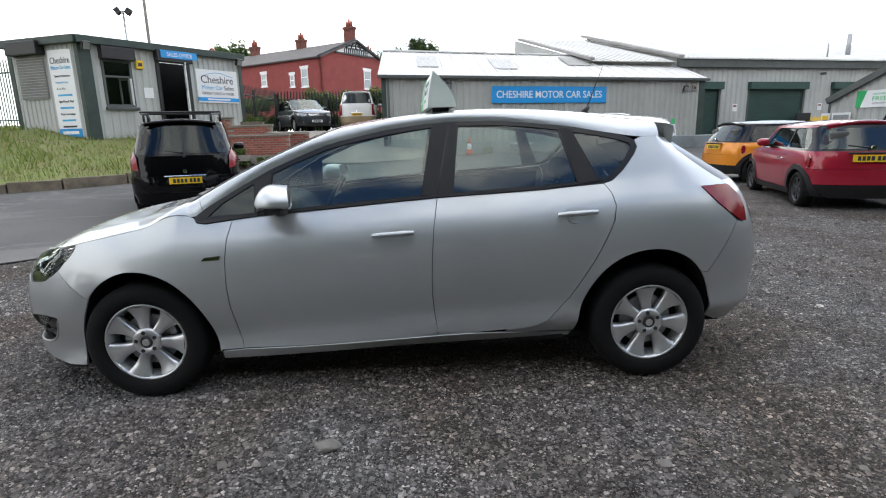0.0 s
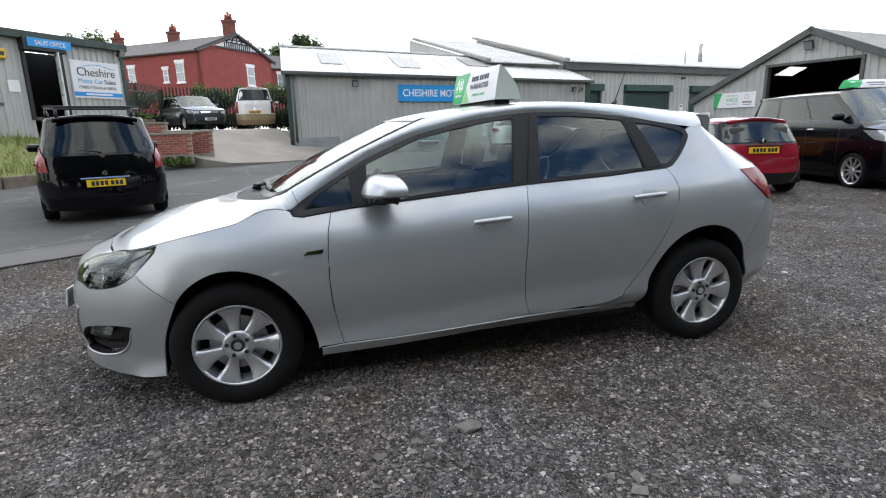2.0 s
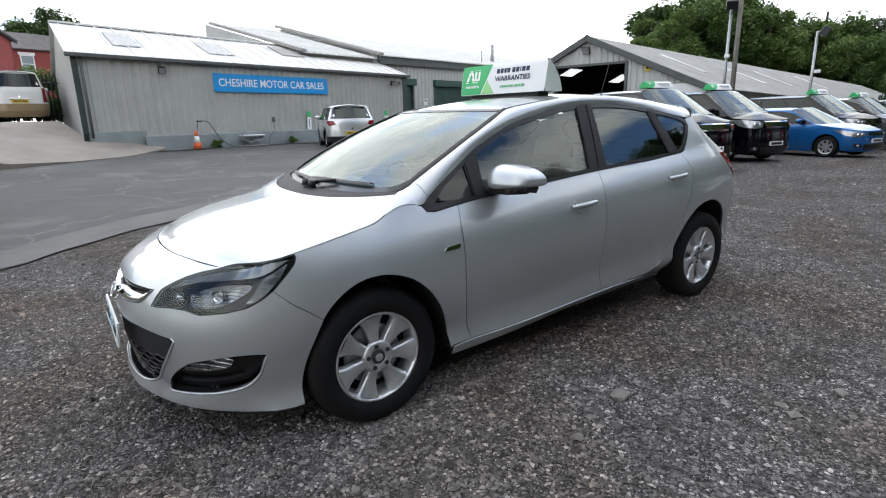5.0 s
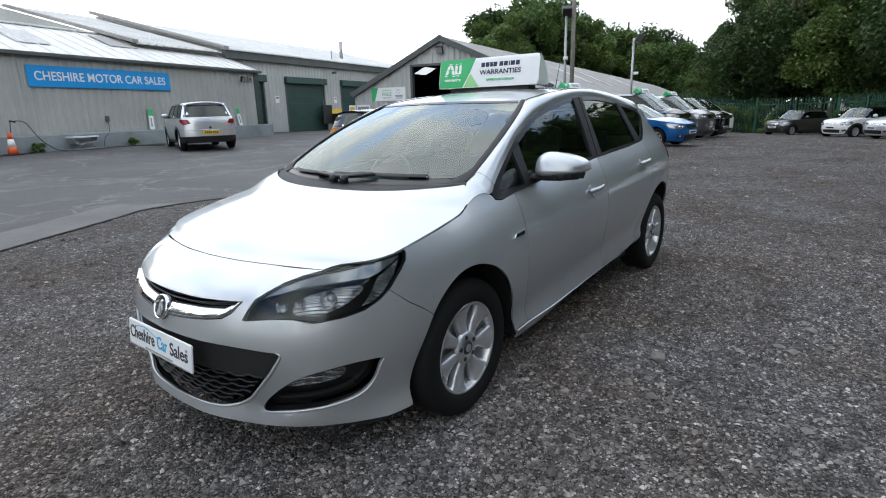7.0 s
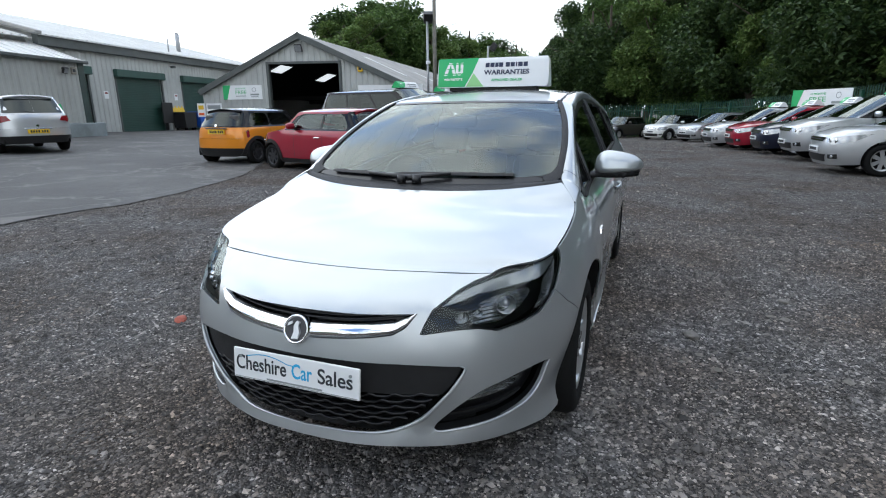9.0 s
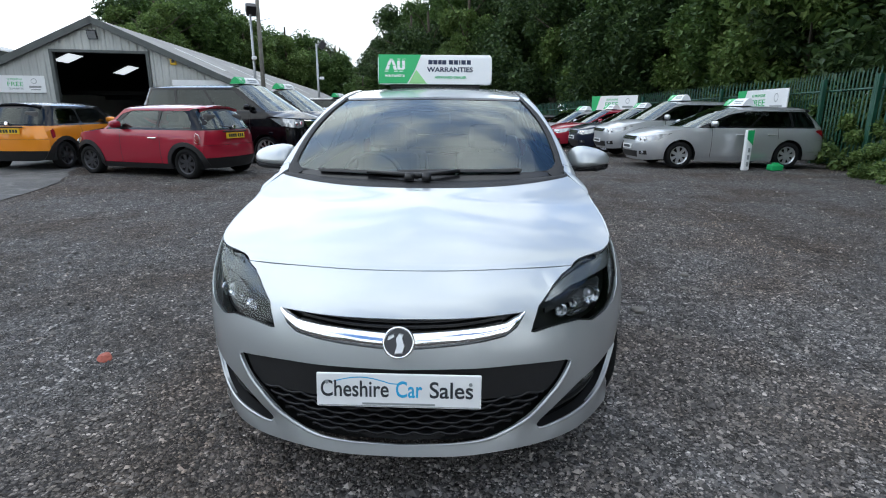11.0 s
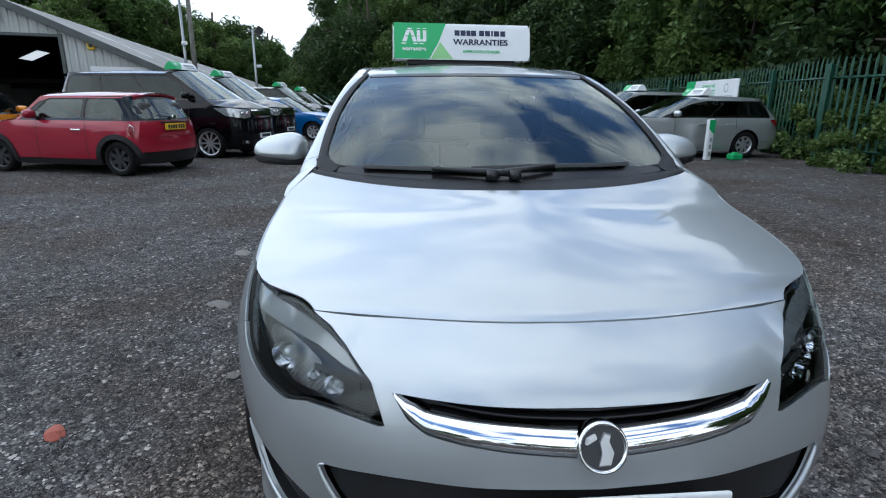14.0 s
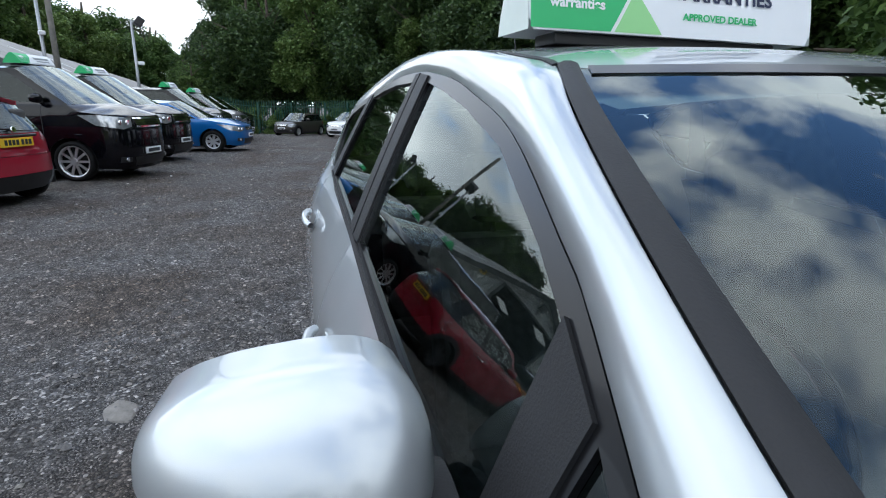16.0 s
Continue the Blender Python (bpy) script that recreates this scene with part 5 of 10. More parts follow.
# ---- lamp posts and poles ----
def lamp_post(x, y, z0, h, heads, wood=False):
    l = thing("lamp_post", "tall galvanised floodlight post with a camera" if not wood else "old weathered wooden utility pole", "pole")
    part("pole", tubed((x, y, z0), (x, y, z0 + h), 0.11 if wood else 0.07, 0.08 if wood else 0.05), M["pole"] if wood else M["galv"], l)
    for a in heads:
        m = pose(x, y, z0 + h, 0, 0, a)
        part("head", boxed((-0.22, -0.42, -0.05), (0.22, -0.1, 0.32), m @ pose(0, 0, 0, 35), 0.03), M["black"], l)
        part("arm", boxed((-0.03, -0.2, -0.06), (0.03, 0.02, 0.0), m), M["galv"], l)
    if not wood:
        part("camera", boxed((-0.1, -0.3, h * 0.62), (0.1, -0.06, h * 0.62 + 0.14), pose(x, y, z0, 0, 0, heads[0]), 0.03), M["white"], l)
    return l


lamp_post(21.45, 9.55, 0.0, 5.65, (-60, 100))
lamp_post(21.6, 9.25, 0.0, 7.6, (), True)
lamp_post(25.2, 7.65, 0.0, 4.6, (20,))
lamp_post(-18.1, 32.0, 1.5, 7.5, (-70, 110))
lamp_post(-17.0, 32.5, 1.5, 9.5, (), True)


# ---- parked cars ----
def lerp_table(tab, x):
    if x <= tab[0][0]:
        return tab[0][1]
    for (a, va), (b, vb) in zip(tab, tab[1:]):
        if x <= b:
            t = (x - a) / (b - a)
            t = t * t * (3 - 2 * t) if len(tab) < 3 else t
            return va + (vb - va) * t
    return tab[-1][1]


def wheel_parts(car, x, y, r, rim, side, alloy, spokes=7, style="spoke"):
    """A wheel on the axle at (x, y, r): tyre, rim with spokes, hub cap. side is -1 or +1, the way it faces."""
    w = 0.2
    bm = bmesh.new()
    prof = [(rim - 0.005, 0.03), (rim + 0.02, 0.0), (r - 0.03, 0.0), (r, 0.035), (r, w - 0.03), (r - 0.03, w), (rim, w)]
    n = 28
    rings = [[bm.verts.new((q * math.cos(2 * math.pi * i / n), -d, q * math.sin(2 * math.pi * i / n))) for i in range(n)] for q, d in prof]
    for a, b in zip(rings, rings[1:]):
        for i in range(n):
            f = bm.faces.new((a[i], a[(i + 1) % n], b[(i + 1) % n], b[i]))
            f.smooth = True
    place = pose(x, y, r) @ Matrix.Diagonal((1, side, 1, 1))
    bmesh.ops.transform(bm, matrix=place, verts=bm.verts[:])
    bmesh.ops.recalc_face_normals(bm, faces=bm.faces[:])
    wh = part("wheel", bm, M["rubber"], car, "black tyre")
    bm = bmesh.new()
    prof = [(rim, 0.02), (rim - 0.02, 0.025), (rim - 0.025, 0.09), (0.05, 0.10)]
    rings = [[bm.verts.new((q * math.cos(2 * math.pi * i / n), -d, q * math.sin(2 * math.pi * i / n))) for i in range(n)] for q, d in prof]
    for a, b in zip(rings[:3], rings[1:3]):
        for i in range(n):
            bm.faces.new((a[i], a[(i + 1) % n], b[(i + 1) % n], b[i])).smooth = True
    for i in range(spokes):
        a = 2 * math.pi * i / spokes
        c, s = math.cos(a), math.sin(a)
        hw0, hw1 = rim * (0.14 if spokes < 9 else 0.07), rim * (0.2 if spokes < 9 else 0.075)
        pts = [(0.04, -hw0, 0.035), (rim - 0.015, -hw1, 0.03), (rim - 0.015, hw1, 0.03), (0.04, hw0, 0.035)]
        top = [bm.verts.new((p * c - q * s, -d, p * s + q * c)) for p, q, d in pts]
        bot = [bm.verts.new((p * c - q * 0.7 * s, -d - 0.03, p * s + q * 0.7 * c)) for p, q, d in pts]
        bm.faces.new(top)
        for k in range(4):
            bm.faces.new((top[k], bot[k], bot[(k + 1) % 4], top[(k + 1) % 4]))
    tube(bm, (0, -0.025, 0), (0, -0.09, 0), rim * 0.2, rim * 0.24, 16)
    bmesh.ops.transform(bm, matrix=place, verts=bm.verts[:])
    bmesh.ops.recalc_face_normals(bm, faces=bm.faces[:])
    part("rim", bm, alloy, wh, "alloy wheel rim")
    bm = tubed((0, -0.11, 0), (0, -0.13, 0), rim * 0.98, sides=20)
    bmesh.ops.transform(bm, matrix=place, verts=bm.verts[:])
    part("brake_disc", bm, M["dark"], wh)
    return wh


def car_surface(x0, x1, hw, H, sill, hood, nose_drop, belt, roof_end, square):
    """The body of a car as a surface: metres along its plan from the nose's middle, metres up."""
    f = 0.1 * (1 - square)
    plan = [(x0, 0.0), (x0 + 0.008, 0.3 * hw), (x0 + 0.05 - f * 0.1, (0.6 - f) * hw), (x0 + 0.15, (0.8 - f * 0.6) * hw), (x0 + 0.40, 0.93 * hw), (x0 + 0.85, 0.985 * hw), (x0 + 1.5, hw), (x1 - 1.4, hw), (x1 - 0.75, 0.985 * hw), (x1 - 0.32, 0.945 * hw), (x1 - 0.13, (0.85 - f * 0.5) * hw), (x1 - 0.04, (0.62 - f) * hw), (x1 - 0.006, 0.3 * hw), (x1, 0.0)]
    line = np.array([tuple(p) for p in spline([Vector((a, b, 0)) for a, b in plan], 10)])[:, :2]
    arc = np.concatenate([[0], np.cumsum(np.hypot(np.diff(line[:, 0]), np.diff(line[:, 1])))])
    zn = hood - nose_drop
    nose = ([0.0, sill, sill + 0.12, 0.45, zn - 0.15, zn - 0.04, zn + 0.02, hood + 0.05, H], [0.12, 0.09, 0.02, 0.0, 0.01, 0.035, 0.08, 0.25, 0.6])
    tail = ([0.0, sill, sill + 0.15, 0.55, 0.75, belt - 0.08, belt + 0.02, H - 0.09, H + 0.1], [0.1, 0.06, 0.0, 0.0, 0.012, 0.03, 0.06, x1 - roof_end, x1 - roof_end + 0.2])
    side = ([0.0, sill, sill + 0.1, sill + 0.22, 0.62, belt - 0.12, belt - 0.03, belt, belt + 0.04, H - 0.09, H + 0.1], [0.09, 0.06, 0.022, 0.006, 0.0, 0.012, 0.03, 0.05, 0.075, 0.075 + 0.27 * (H - 0.13 - belt), 0.4 + 0.27 * (H - belt)])

    def at(a, z):
        s = -1.0 if a >= 0 else 1.0
        q = abs(a)
        if q > arc[-1]:
            q, s = 2 * arc[-1] - q, -s
        x, y = float(np.interp(q, arc, line[:, 0])), float(np.interp(q, arc, line[:, 1]))
        t0 = max(0.0, min(1.0, (x - x0 - 0.05) / 0.6))
        t1 = max(0.0, min(1.0, (x - x1 + 1.0) / 0.98))
        k = 1 - float(np.interp(z, *side)) / hw
        return Vector((x + float(np.interp(z, *nose)) * (1 - t0 * t0 * (3 - 2 * t0)) - float(np.interp(z, *tail)) * t1 * t1 * (3 - 2 * t1), s * y * k, z))

    def of_x(x, z):
        lo, hi = 0.0, arc[-1]
        for _ in range(26):
            m = (lo + hi) / 2
            lo, hi = (m, hi) if at(m, z).x < x else (lo, m)
        return (lo + hi) / 2

    def of_y(y, z, tail_end=False):
        lo, hi = (0.0, 1.3) if not tail_end else (arc[-1] - 1.2, arc[-1])
        for _ in range(26):
            m = (lo + hi) / 2
            if (abs(at(m, z).y) < y) != tail_end:
                lo = m
            else:
                hi = m
        return (lo + hi) / 2
    return at, of_x, of_y, arc[-1]


def parked_car(at, name, label, body, L, W, H, wb, fo, sill, hood, belt, cowl, screen_top, roof_end, tail, r, rim, body_mat, plate_front="plate_white", alloy="alloy", glass="glass_dark", roof_mat=None, cladding=None, lamps="hatch", spokes=7, roof_sign=False, group="", nose_drop=0.14, square=0.5, roof_bars=False, pillar=None, lower_mat=None):
    """A parked car, nose towards -x, its front axle at -wb/2. Heights above the ground; cowl, screen_top, roof_end are x places."""
    car = thing(name, label, "car", at, group)
    x0, x1, hw = -wb / 2 - fo, -wb / 2 - fo + L, W / 2
    S, of_x, of_y, END = car_surface(x0, x1, hw, H, sill, hood, nose_drop, belt, roof_end, square)
    zn, ar, zr = hood - nose_drop, r + 0.055, H - 0.09
    XX = lambda *p: [Vector((of_x(x, z), z)) for x, z in p]
    YF = lambda *p: [Vector((of_y(y, z), z)) for y, z in p]
    YR = lambda *p: [Vector((of_y(y, z, True), z)) for y, z in p]
    gloss = bpy.data.materials.get("gloss black pillar") or mat("gloss black pillar", (0.008, 0.008, 0.009), 0.2, spec=0.4)

    def panel(nm, poly, material, parent=None, out=0.0, s=1, step=0.13, fine=0.09, holes=(), lab="", thick=0.0):
        if s < 0:
            poly, holes = [Vector((-p.x, p.y)) for p in poly], [[Vector((-p.x, p.y)) for p in h] for h in holes]
        bm = filled(resample(poly, fine), step, S, [resample(h, fine) for h in holes])
        bm.normal_update()
        if sum(f.normal.dot(f.calc_center_median() - Vector((0, 0, 0.6))) for f in bm.faces) < 0:
            bmesh.ops.reverse_faces(bm, faces=bm.faces[:])
            bm.normal_update()
        if out:
            for v, n in [(v, v.normal.copy()) for v in bm.verts]:
                v.co += n * out
        if thick:
            thicken(bm, thick)
        return part(nm, bm, material, parent or car, lab)

    def ztop(x):
        return float(np.interp(x, [x0, x0 + 0.12, x0 + 0.35, x0 + 0.7, cowl], [zn, zn + 0.03, hood - 0.065, hood - 0.03, belt]))

    def arch(cx):
        return [p for p in ((cx + ar * math.cos(a), r + ar * math.sin(a)) for a in [math.pi * (1.08 - i * 1.16 / 16) for i in range(17)]) if p[1] > sill + 0.01]
    xf, xr = -wb / 2 - ar - 0.035, wb / 2 + ar + 0.03
    afr = of_x(xf, 0.5)
    top_f = [Vector((a, ztop(float(S(a, zn).x) - 0.05))) for a in np.linspace(0, of_x(xf, zn), 12)]
    zf = top_f[-1].y
    front = top_f + XX((xf, 0.62), (xf, sill + 0.02)) + YF((0.7 * hw, sill - 0.01)) + [Vector((0, sill - 0.02))]
    panel("front_bumper", front + [Vector((-p.x, p.y)) for p in reversed(front[1:-1])], body_mat, step=0.1, fine=0.07)
    zb = min(0.68, belt - 0.28)
    low_r = lower_mat or (M["black"] if cladding else body_mat)
    rear_low = XX((xr, sill + 0.02), (xr, sill + 0.2)) + [Vector((END, sill + 0.2)), Vector((END, sill - 0.01)), Vector((END - 0.5, sill - 0.01))]
    rear_mid = XX((xr, sill + 0.205), (xr, zb)) + [Vector((END, zb)), Vector((END, sill + 0.205))]
    rear_up = XX((xr, zb + 0.004), (xr, belt)) + [Vector((a, belt)) for a in np.linspace(of_x(xr, belt), END, 6)][1:] + [Vector((END, zb + 0.004))]
    tg = None
    for s in (1, -1):
        panel("rear_valance", rear_low, low_r, s=s)
        panel("rear_bumper", rear_mid, lower_mat or body_mat, s=s, out=0.012)
        panel("tailgate", rear_up, body_mat, s=s)
        side = XX((xf, sill + 0.02), (xf, 0.62), (xf, zf)) + [Vector((of_x(x, ztop(x)), ztop(x))) for x in np.linspace(xf + 0.1, cowl, 8)] + XX((xr, belt), (xr, zb), (xr, sill + 0.02)) + XX(*reversed(arch(wb / 2))) + XX(*reversed(arch(-wb / 2)))
        panel("side_panel", side, body_mat, s=s, fine=0.07)
        panel("sill", XX((-wb / 2 + ar, sill + 0.08), (wb / 2 - ar, sill + 0.08), (wb / 2 - ar, sill - 0.02), (-wb / 2 + ar, sill - 0.02)), M["black"] if cladding else lower_mat or body_mat, s=s, out=0.008)
        # glasshouse: dark frame, panes, painted pillar and roof rail
        k0, k1 = (screen_top - cowl) / (zr - belt), (roof_end - S(END, belt).x) / (zr - belt)
        xa = lambda z: cowl + (z - belt) * k0
        xe = lambda z: S(END, z).x - 0.10
        up = XX((cowl, belt), (xe(belt), belt)) + [XX((xe(z), z))[0] for z in np.linspace(belt, zr, 5)][1:] + XX((screen_top, zr)) + [XX((xa(z), z))[0] for z in np.linspace(zr, belt, 5)][1:-1]
        b0, b1 = belt + 0.035, zr - 0.045
        cuts = {"three": [0.0, 0.56, 1.0], "mpv": [0.0, 0.34, 0.68, 1.0]}.get(body, [0.0, 0.40, 0.77, 1.0])
        wins = []
        for n, (c0, c1) in enumerate(zip(cuts, cuts[1:])):
            g = lambda t, z: xa(z) + 0.16 + (xe(z) - 0.14 - xa(z) - 0.16) * t
            pad = 0.03
            w = [(g(c0, b0) + pad, b0), (g(c1, b0) - pad, b0), (g(c1, b1) - pad, b1), (g(c0, b1) + pad, b1)]
            m = len(w)
            rounded = []
            for q in range(m):
                p, a, b = Vector(w[q]), Vector(w[q - 1]), Vector(w[(q + 1) % m])
                ra, rb = min(0.06, (a - p).length * 0.3), min(0.06, (b - p).length * 0.3)
                pa, pb = p + (a - p).normalized() * ra, p + (b - p).normalized() * rb
                rounded += [tuple(pa), tuple(p * 0.5 + (pa + pb) * 0.25), tuple(pb)]
            wins.append(XX(*rounded))
        fr = panel("window_frame", up, pillar or gloss, s=s, holes=wins, fine=0.1)
        for w in wins:
            panel("side_window", w, M[glass], fr, out=-0.008, s=s, step=0.3, fine=0.12)
        pz = np.linspace(belt, zr, 5)
        rail = [XX((xa(z) - 0.015, z))[0] for z in pz] + XX((roof_end - 0.12, zr + 0.012)) + XX((roof_end - 0.16, zr - 0.035), (screen_top + 0.2, zr - 0.035)) + [XX((xa(z) + 0.065, z))[0] for z in reversed(pz[:-1])]
        panel("roof_rail", rail, roof_mat or body_mat, s=s, out=0.006, fine=0.08)
        for cx in (-wb / 2, wb / 2):
            wheel_parts(car, cx, s * (hw - 0.03), r, rim, s, M[alloy], spokes)
            bm = bmesh.new()
            for i in range(14):
                a0, a1 = math.pi * (1.08 - 1.16 * i / 14), math.pi * (1.08 - 1.16 * (i + 1) / 14)
                q = [(cx + ar * math.cos(a), r + ar * math.sin(a)) for a in (a0, a1)]
                bm.faces.new([bm.verts.new(c) for c in ((q[0][0], s * (hw - 0.03), q[0][1]), (q[1][0], s * (hw - 0.03), q[1][1]), (q[1][0], s * 0.35, q[1][1]), (q[0][0], s * 0.35, q[0][1]))])
            part("wheel_well", bm, M["dark"], car)
            if cladding:
                ring = [(cx + (ar + 0.07) * math.cos(a), r + (ar + 0.07) * math.sin(a)) for a in np.linspace(math.pi * 1.06, -math.pi * 0.06, 15)]
                inner = [(cx + (ar - 0.012) * math.cos(a), r + (ar - 0.012) * math.sin(a)) for a in np.linspace(-math.pi * 0.06, math.pi * 1.06, 15)]
                panel("arch_trim", XX(*ring) + XX(*inner), cladding, s=s, out=0.02, thick=0.025, fine=0.06, step=0.08)
        # mirror, handles, shut lines
        mp = S(of_x(cowl + 0.42, belt + 0.05) * s, belt + 0.05)
        mir = boxed((-0.07, -0.11, -0.07), (0.06, 0.11, 0.07), Matrix.Translation(mp + Vector((0, -s * 0.13, 0.05))), 0.055)
        for f in mir.faces:
            f.smooth = True
        mo = part("door_mirror", mir, body_mat, car)
        part("mirror_foot", boxed((-0.03, -0.08, -0.025), (0.03, 0.08, 0.02), Matrix.Translation(mp + Vector((0, -s * 0.04, 0.0))), 0.01), M["black"], mo)
        doors = {"three": [0.0, 0.60], "mpv": [0.0, 0.36, 0.74]}.get(body, [0.0, 0.42, 0.80])
        xs_ = [cowl + 0.42 + (wb / 2 + 0.1 - cowl - 0.42) * d for d in doors]
        for n, hx in enumerate(xs_):
            zz0 = sill + 0.08 if hx < wb / 2 - ar - 0.05 else r + ar + 0.02
            panel("door_seam", XX((hx - 0.005, zz0), (hx - 0.005, belt - 0.01), (hx + 0.005, belt - 0.01), (hx + 0.005, zz0)), M["black"], s=s, out=0.0015, fine=0.1, step=0.4)
            if n:
                hp = S(of_x(hx - 0.16, belt - 0.15) * s, belt - 0.15)
                part("handle", boxed((-0.1, -0.02, -0.016), (0.1, 0.02, 0.016), Matrix.Translation(hp + Vector((0, -s * 0.014, 0))), 0.012), M["chrome"] if lamps in ("mpv", "mini") else body_mat, car)
        # lamps
        if lamps == "mini":
            tl = XX((x1 - 0.29, 0.70), (x1 - 0.30, 0.80), (x1 - 0.28, belt - 0.06)) + YR((0.90 * hw, belt - 0.05), (0.88 * hw, 0.82), (0.90 * hw, 0.69)) + XX((x1 - 0.24, 0.665))
            panel("lamp_surround", [p + (p - sum(tl, Vector((0, 0))) / len(tl)) * 0.09 for p in tl], M["chrome"], s=s, out=0.006, fine=0.04, step=0.08)
            panel("tail_lamp", tl, M["red_lens"], s=s, out=0.012, fine=0.04, step=0.08, thick=0.01)
            hl = YF((0.55 * hw, zn - 0.02), (0.5 * hw, zn - 0.1), (0.56 * hw, zn - 0.19)) + XX((x0 + 0.36, zn - 0.16), (x0 + 0.46, zn - 0.02), (x0 + 0.34, zn + 0.03))
        elif lamps == "mpv":
            tl = YR((0.78 * hw, zb + 0.05), (0.95 * hw, zb + 0.05)) + XX((x1 - 0.22, belt - 0.2), (x1 - 0.34, belt + 0.0)) + YR((0.78 * hw, belt - 0.02))
            panel("tail_lamp", tl, M["red_lens"], s=s, out=0.01, fine=0.05, step=0.1)
            hl = YF((0.52 * hw, zn - 0.03), (0.55 * hw, zn - 0.17), (0.72 * hw, zn - 0.21)) + XX((x0 + 0.45, zn - 0.15), (x0 + 0.72, zn + 0.02), (x0 + 0.40, zn + 0.02))
        elif lamps == "tall":
            tl = YR((0.77 * hw, 0.79)) + XX((x1 - 0.22, 0.80), (x1 - 0.40, 1.0), (x1 - 0.47, 1.17)) + YR((0.845 * hw, 1.18), (0.79 * hw, 1.0))
            panel("tail_lamp", tl, M["red_lens"], s=s, out=0.014, fine=0.05, step=0.08)
            hl = YF((0.5 * hw, zn - 0.05), (0.54 * hw, zn - 0.12), (0.74 * hw, zn - 0.17)) + XX((x0 + 0.4, zn - 0.11), (x0 + 0.72, zn + 0.05), (x0 + 0.45, zn + 0.025))
        else:
            tl = YR((0.62 * hw, belt - 0.17), (0.86 * hw, belt - 0.23)) + XX((x1 - 0.18, belt - 0.22), (x1 - 0.42, belt - 0.07), (x1 - 0.36, belt - 0.04)) + YR((0.7 * hw, belt - 0.05))
            panel("tail_lamp", tl, M["red_lens"], s=s, out=0.01, fine=0.05, step=0.1)
            hl = YF((0.5 * hw, zn - 0.05), (0.54 * hw, zn - 0.12), (0.74 * hw, zn - 0.17)) + XX((x0 + 0.4, zn - 0.11), (x0 + 0.72, zn + 0.05), (x0 + 0.45, zn + 0.025))
        h = panel("headlamp", hl, M["clear_lens"], s=s, out=0.006, fine=0.05, step=0.08, lab="clear headlamp")
        for yy in (0.62, 0.74):
            c = S(of_y(yy * hw, zn - 0.10) * s, zn - 0.10)
            part("reflector", tubed(c + Vector((-0.012, 0, 0)), c + Vector((0.03, 0, 0)), 0.045, 0.045, 14), M["chrome"], h)
        fg = YF((0.62 * hw, sill + 0.2), (0.62 * hw, sill + 0.12), (0.80 * hw, sill + 0.12), (0.80 * hw, sill + 0.22))
        fo_ = panel("fog_recess", fg, M["black"], s=s, out=0.004, fine=0.05, step=0.08)
        c = S(of_y(0.71 * hw, sill + 0.165) * s, sill + 0.165)
        part("fog_lamp", tubed(c + Vector((-0.02, 0, 0)), c + Vector((0.02, 0, 0)), 0.035, sides=14), M["clear_lens"], fo_)
        if roof_bars:
            pts = [Vector((x, -s * (abs(S(of_x(x, zr), zr).y) - 0.05), zr + 0.15 + 0.03 * math.sin(math.pi * (x - screen_top - 0.2) / (roof_end - screen_top - 0.3)))) for x in np.linspace(screen_top + 0.25, roof_end - 0.1, 10)]
            part("roof_bar", loft([[p + Vector((0, 0.016 * math.cos(k * math.pi / 4), 0.016 * math.sin(k * math.pi / 4))) for k in range(9)] for p in pts]), M["black"], car)
            if s > 0:
                for q in (pts[2], pts[7]):
                    part("cross_bar", boxed((q.x - 0.03, -abs(q.y) - 0.03, q.z + 0.01), (q.x + 0.03, abs(q.y) + 0.03, q.z + 0.045), None, 0.012), M["black"], car)
            for q in (pts[0], pts[5], pts[-1]):
                part("bar_foot", tubed((q.x, q.y, zr + 0.02), (q.x, q.y, q.z), 0.022, sides=8), M["black"], car)

    # bonnet: a patch between the nose, the wings and the foot of the screen
    ac = of_y(0.62 * hw, zn)
    fe = [S(a, ztop(float(S(a, zn).x) - 0.05)) for a in np.linspace(0, ac, 9)]
    se = [S(a, ztop(float(S(a, zn).x) - 0.05)) for a in np.linspace(ac, of_x(xf, zn), 6)][:-1] + [S(of_x(x, ztop(x)), ztop(x)) for x in np.linspace(xf, cowl, 8)]

    def frac(line, t):
        q = t * (len(line) - 1)
        k = min(len(line) - 2, int(q))
        return line[k].lerp(line[k + 1], q - k)
    yc = abs(se[-1].y)
    ends = lambda u: Vector((cowl - 0.14 * (1 - u * u), -yc * u, belt + 0.025 * (1 - u * u)))
    rows = []
    for i in range(17):
        v = i / 16
        row = []
        for j in range(13):
            u = j / 12
            p = frac(fe, u).lerp(ends(u), v) + frac(fe, 0).lerp(ends(0), v).lerp(frac(se, v), u) - frac(fe, 0).lerp(ends(0), v) * (1 - u) - frac(fe, 1).lerp(ends(1), v) * u
            p.z += 0.07 * math.sin(math.pi * v) ** 0.8 * (1 - u ** 2.2)
            row.append(p)
        rows.append([Vector((p.x, p.y, p.z)) for p in reversed(row)] + [Vector((p.x, -p.y, p.z)) for p in row[1:]])

    def sheet(nm, rows, material, parent=None, lab=""):
        bm = bmesh.new()
        g = [[bm.verts.new(p) for p in q] for q in rows]
        for a, b in zip(g, g[1:]):
            for k in range(len(a) - 1):
                bm.faces.new((a[k], a[k + 1], b[k + 1], b[k])).smooth = True
        bmesh.ops.recalc_face_normals(bm, faces=bm.faces[:])
        return part(nm, bm, material, parent or car, lab)
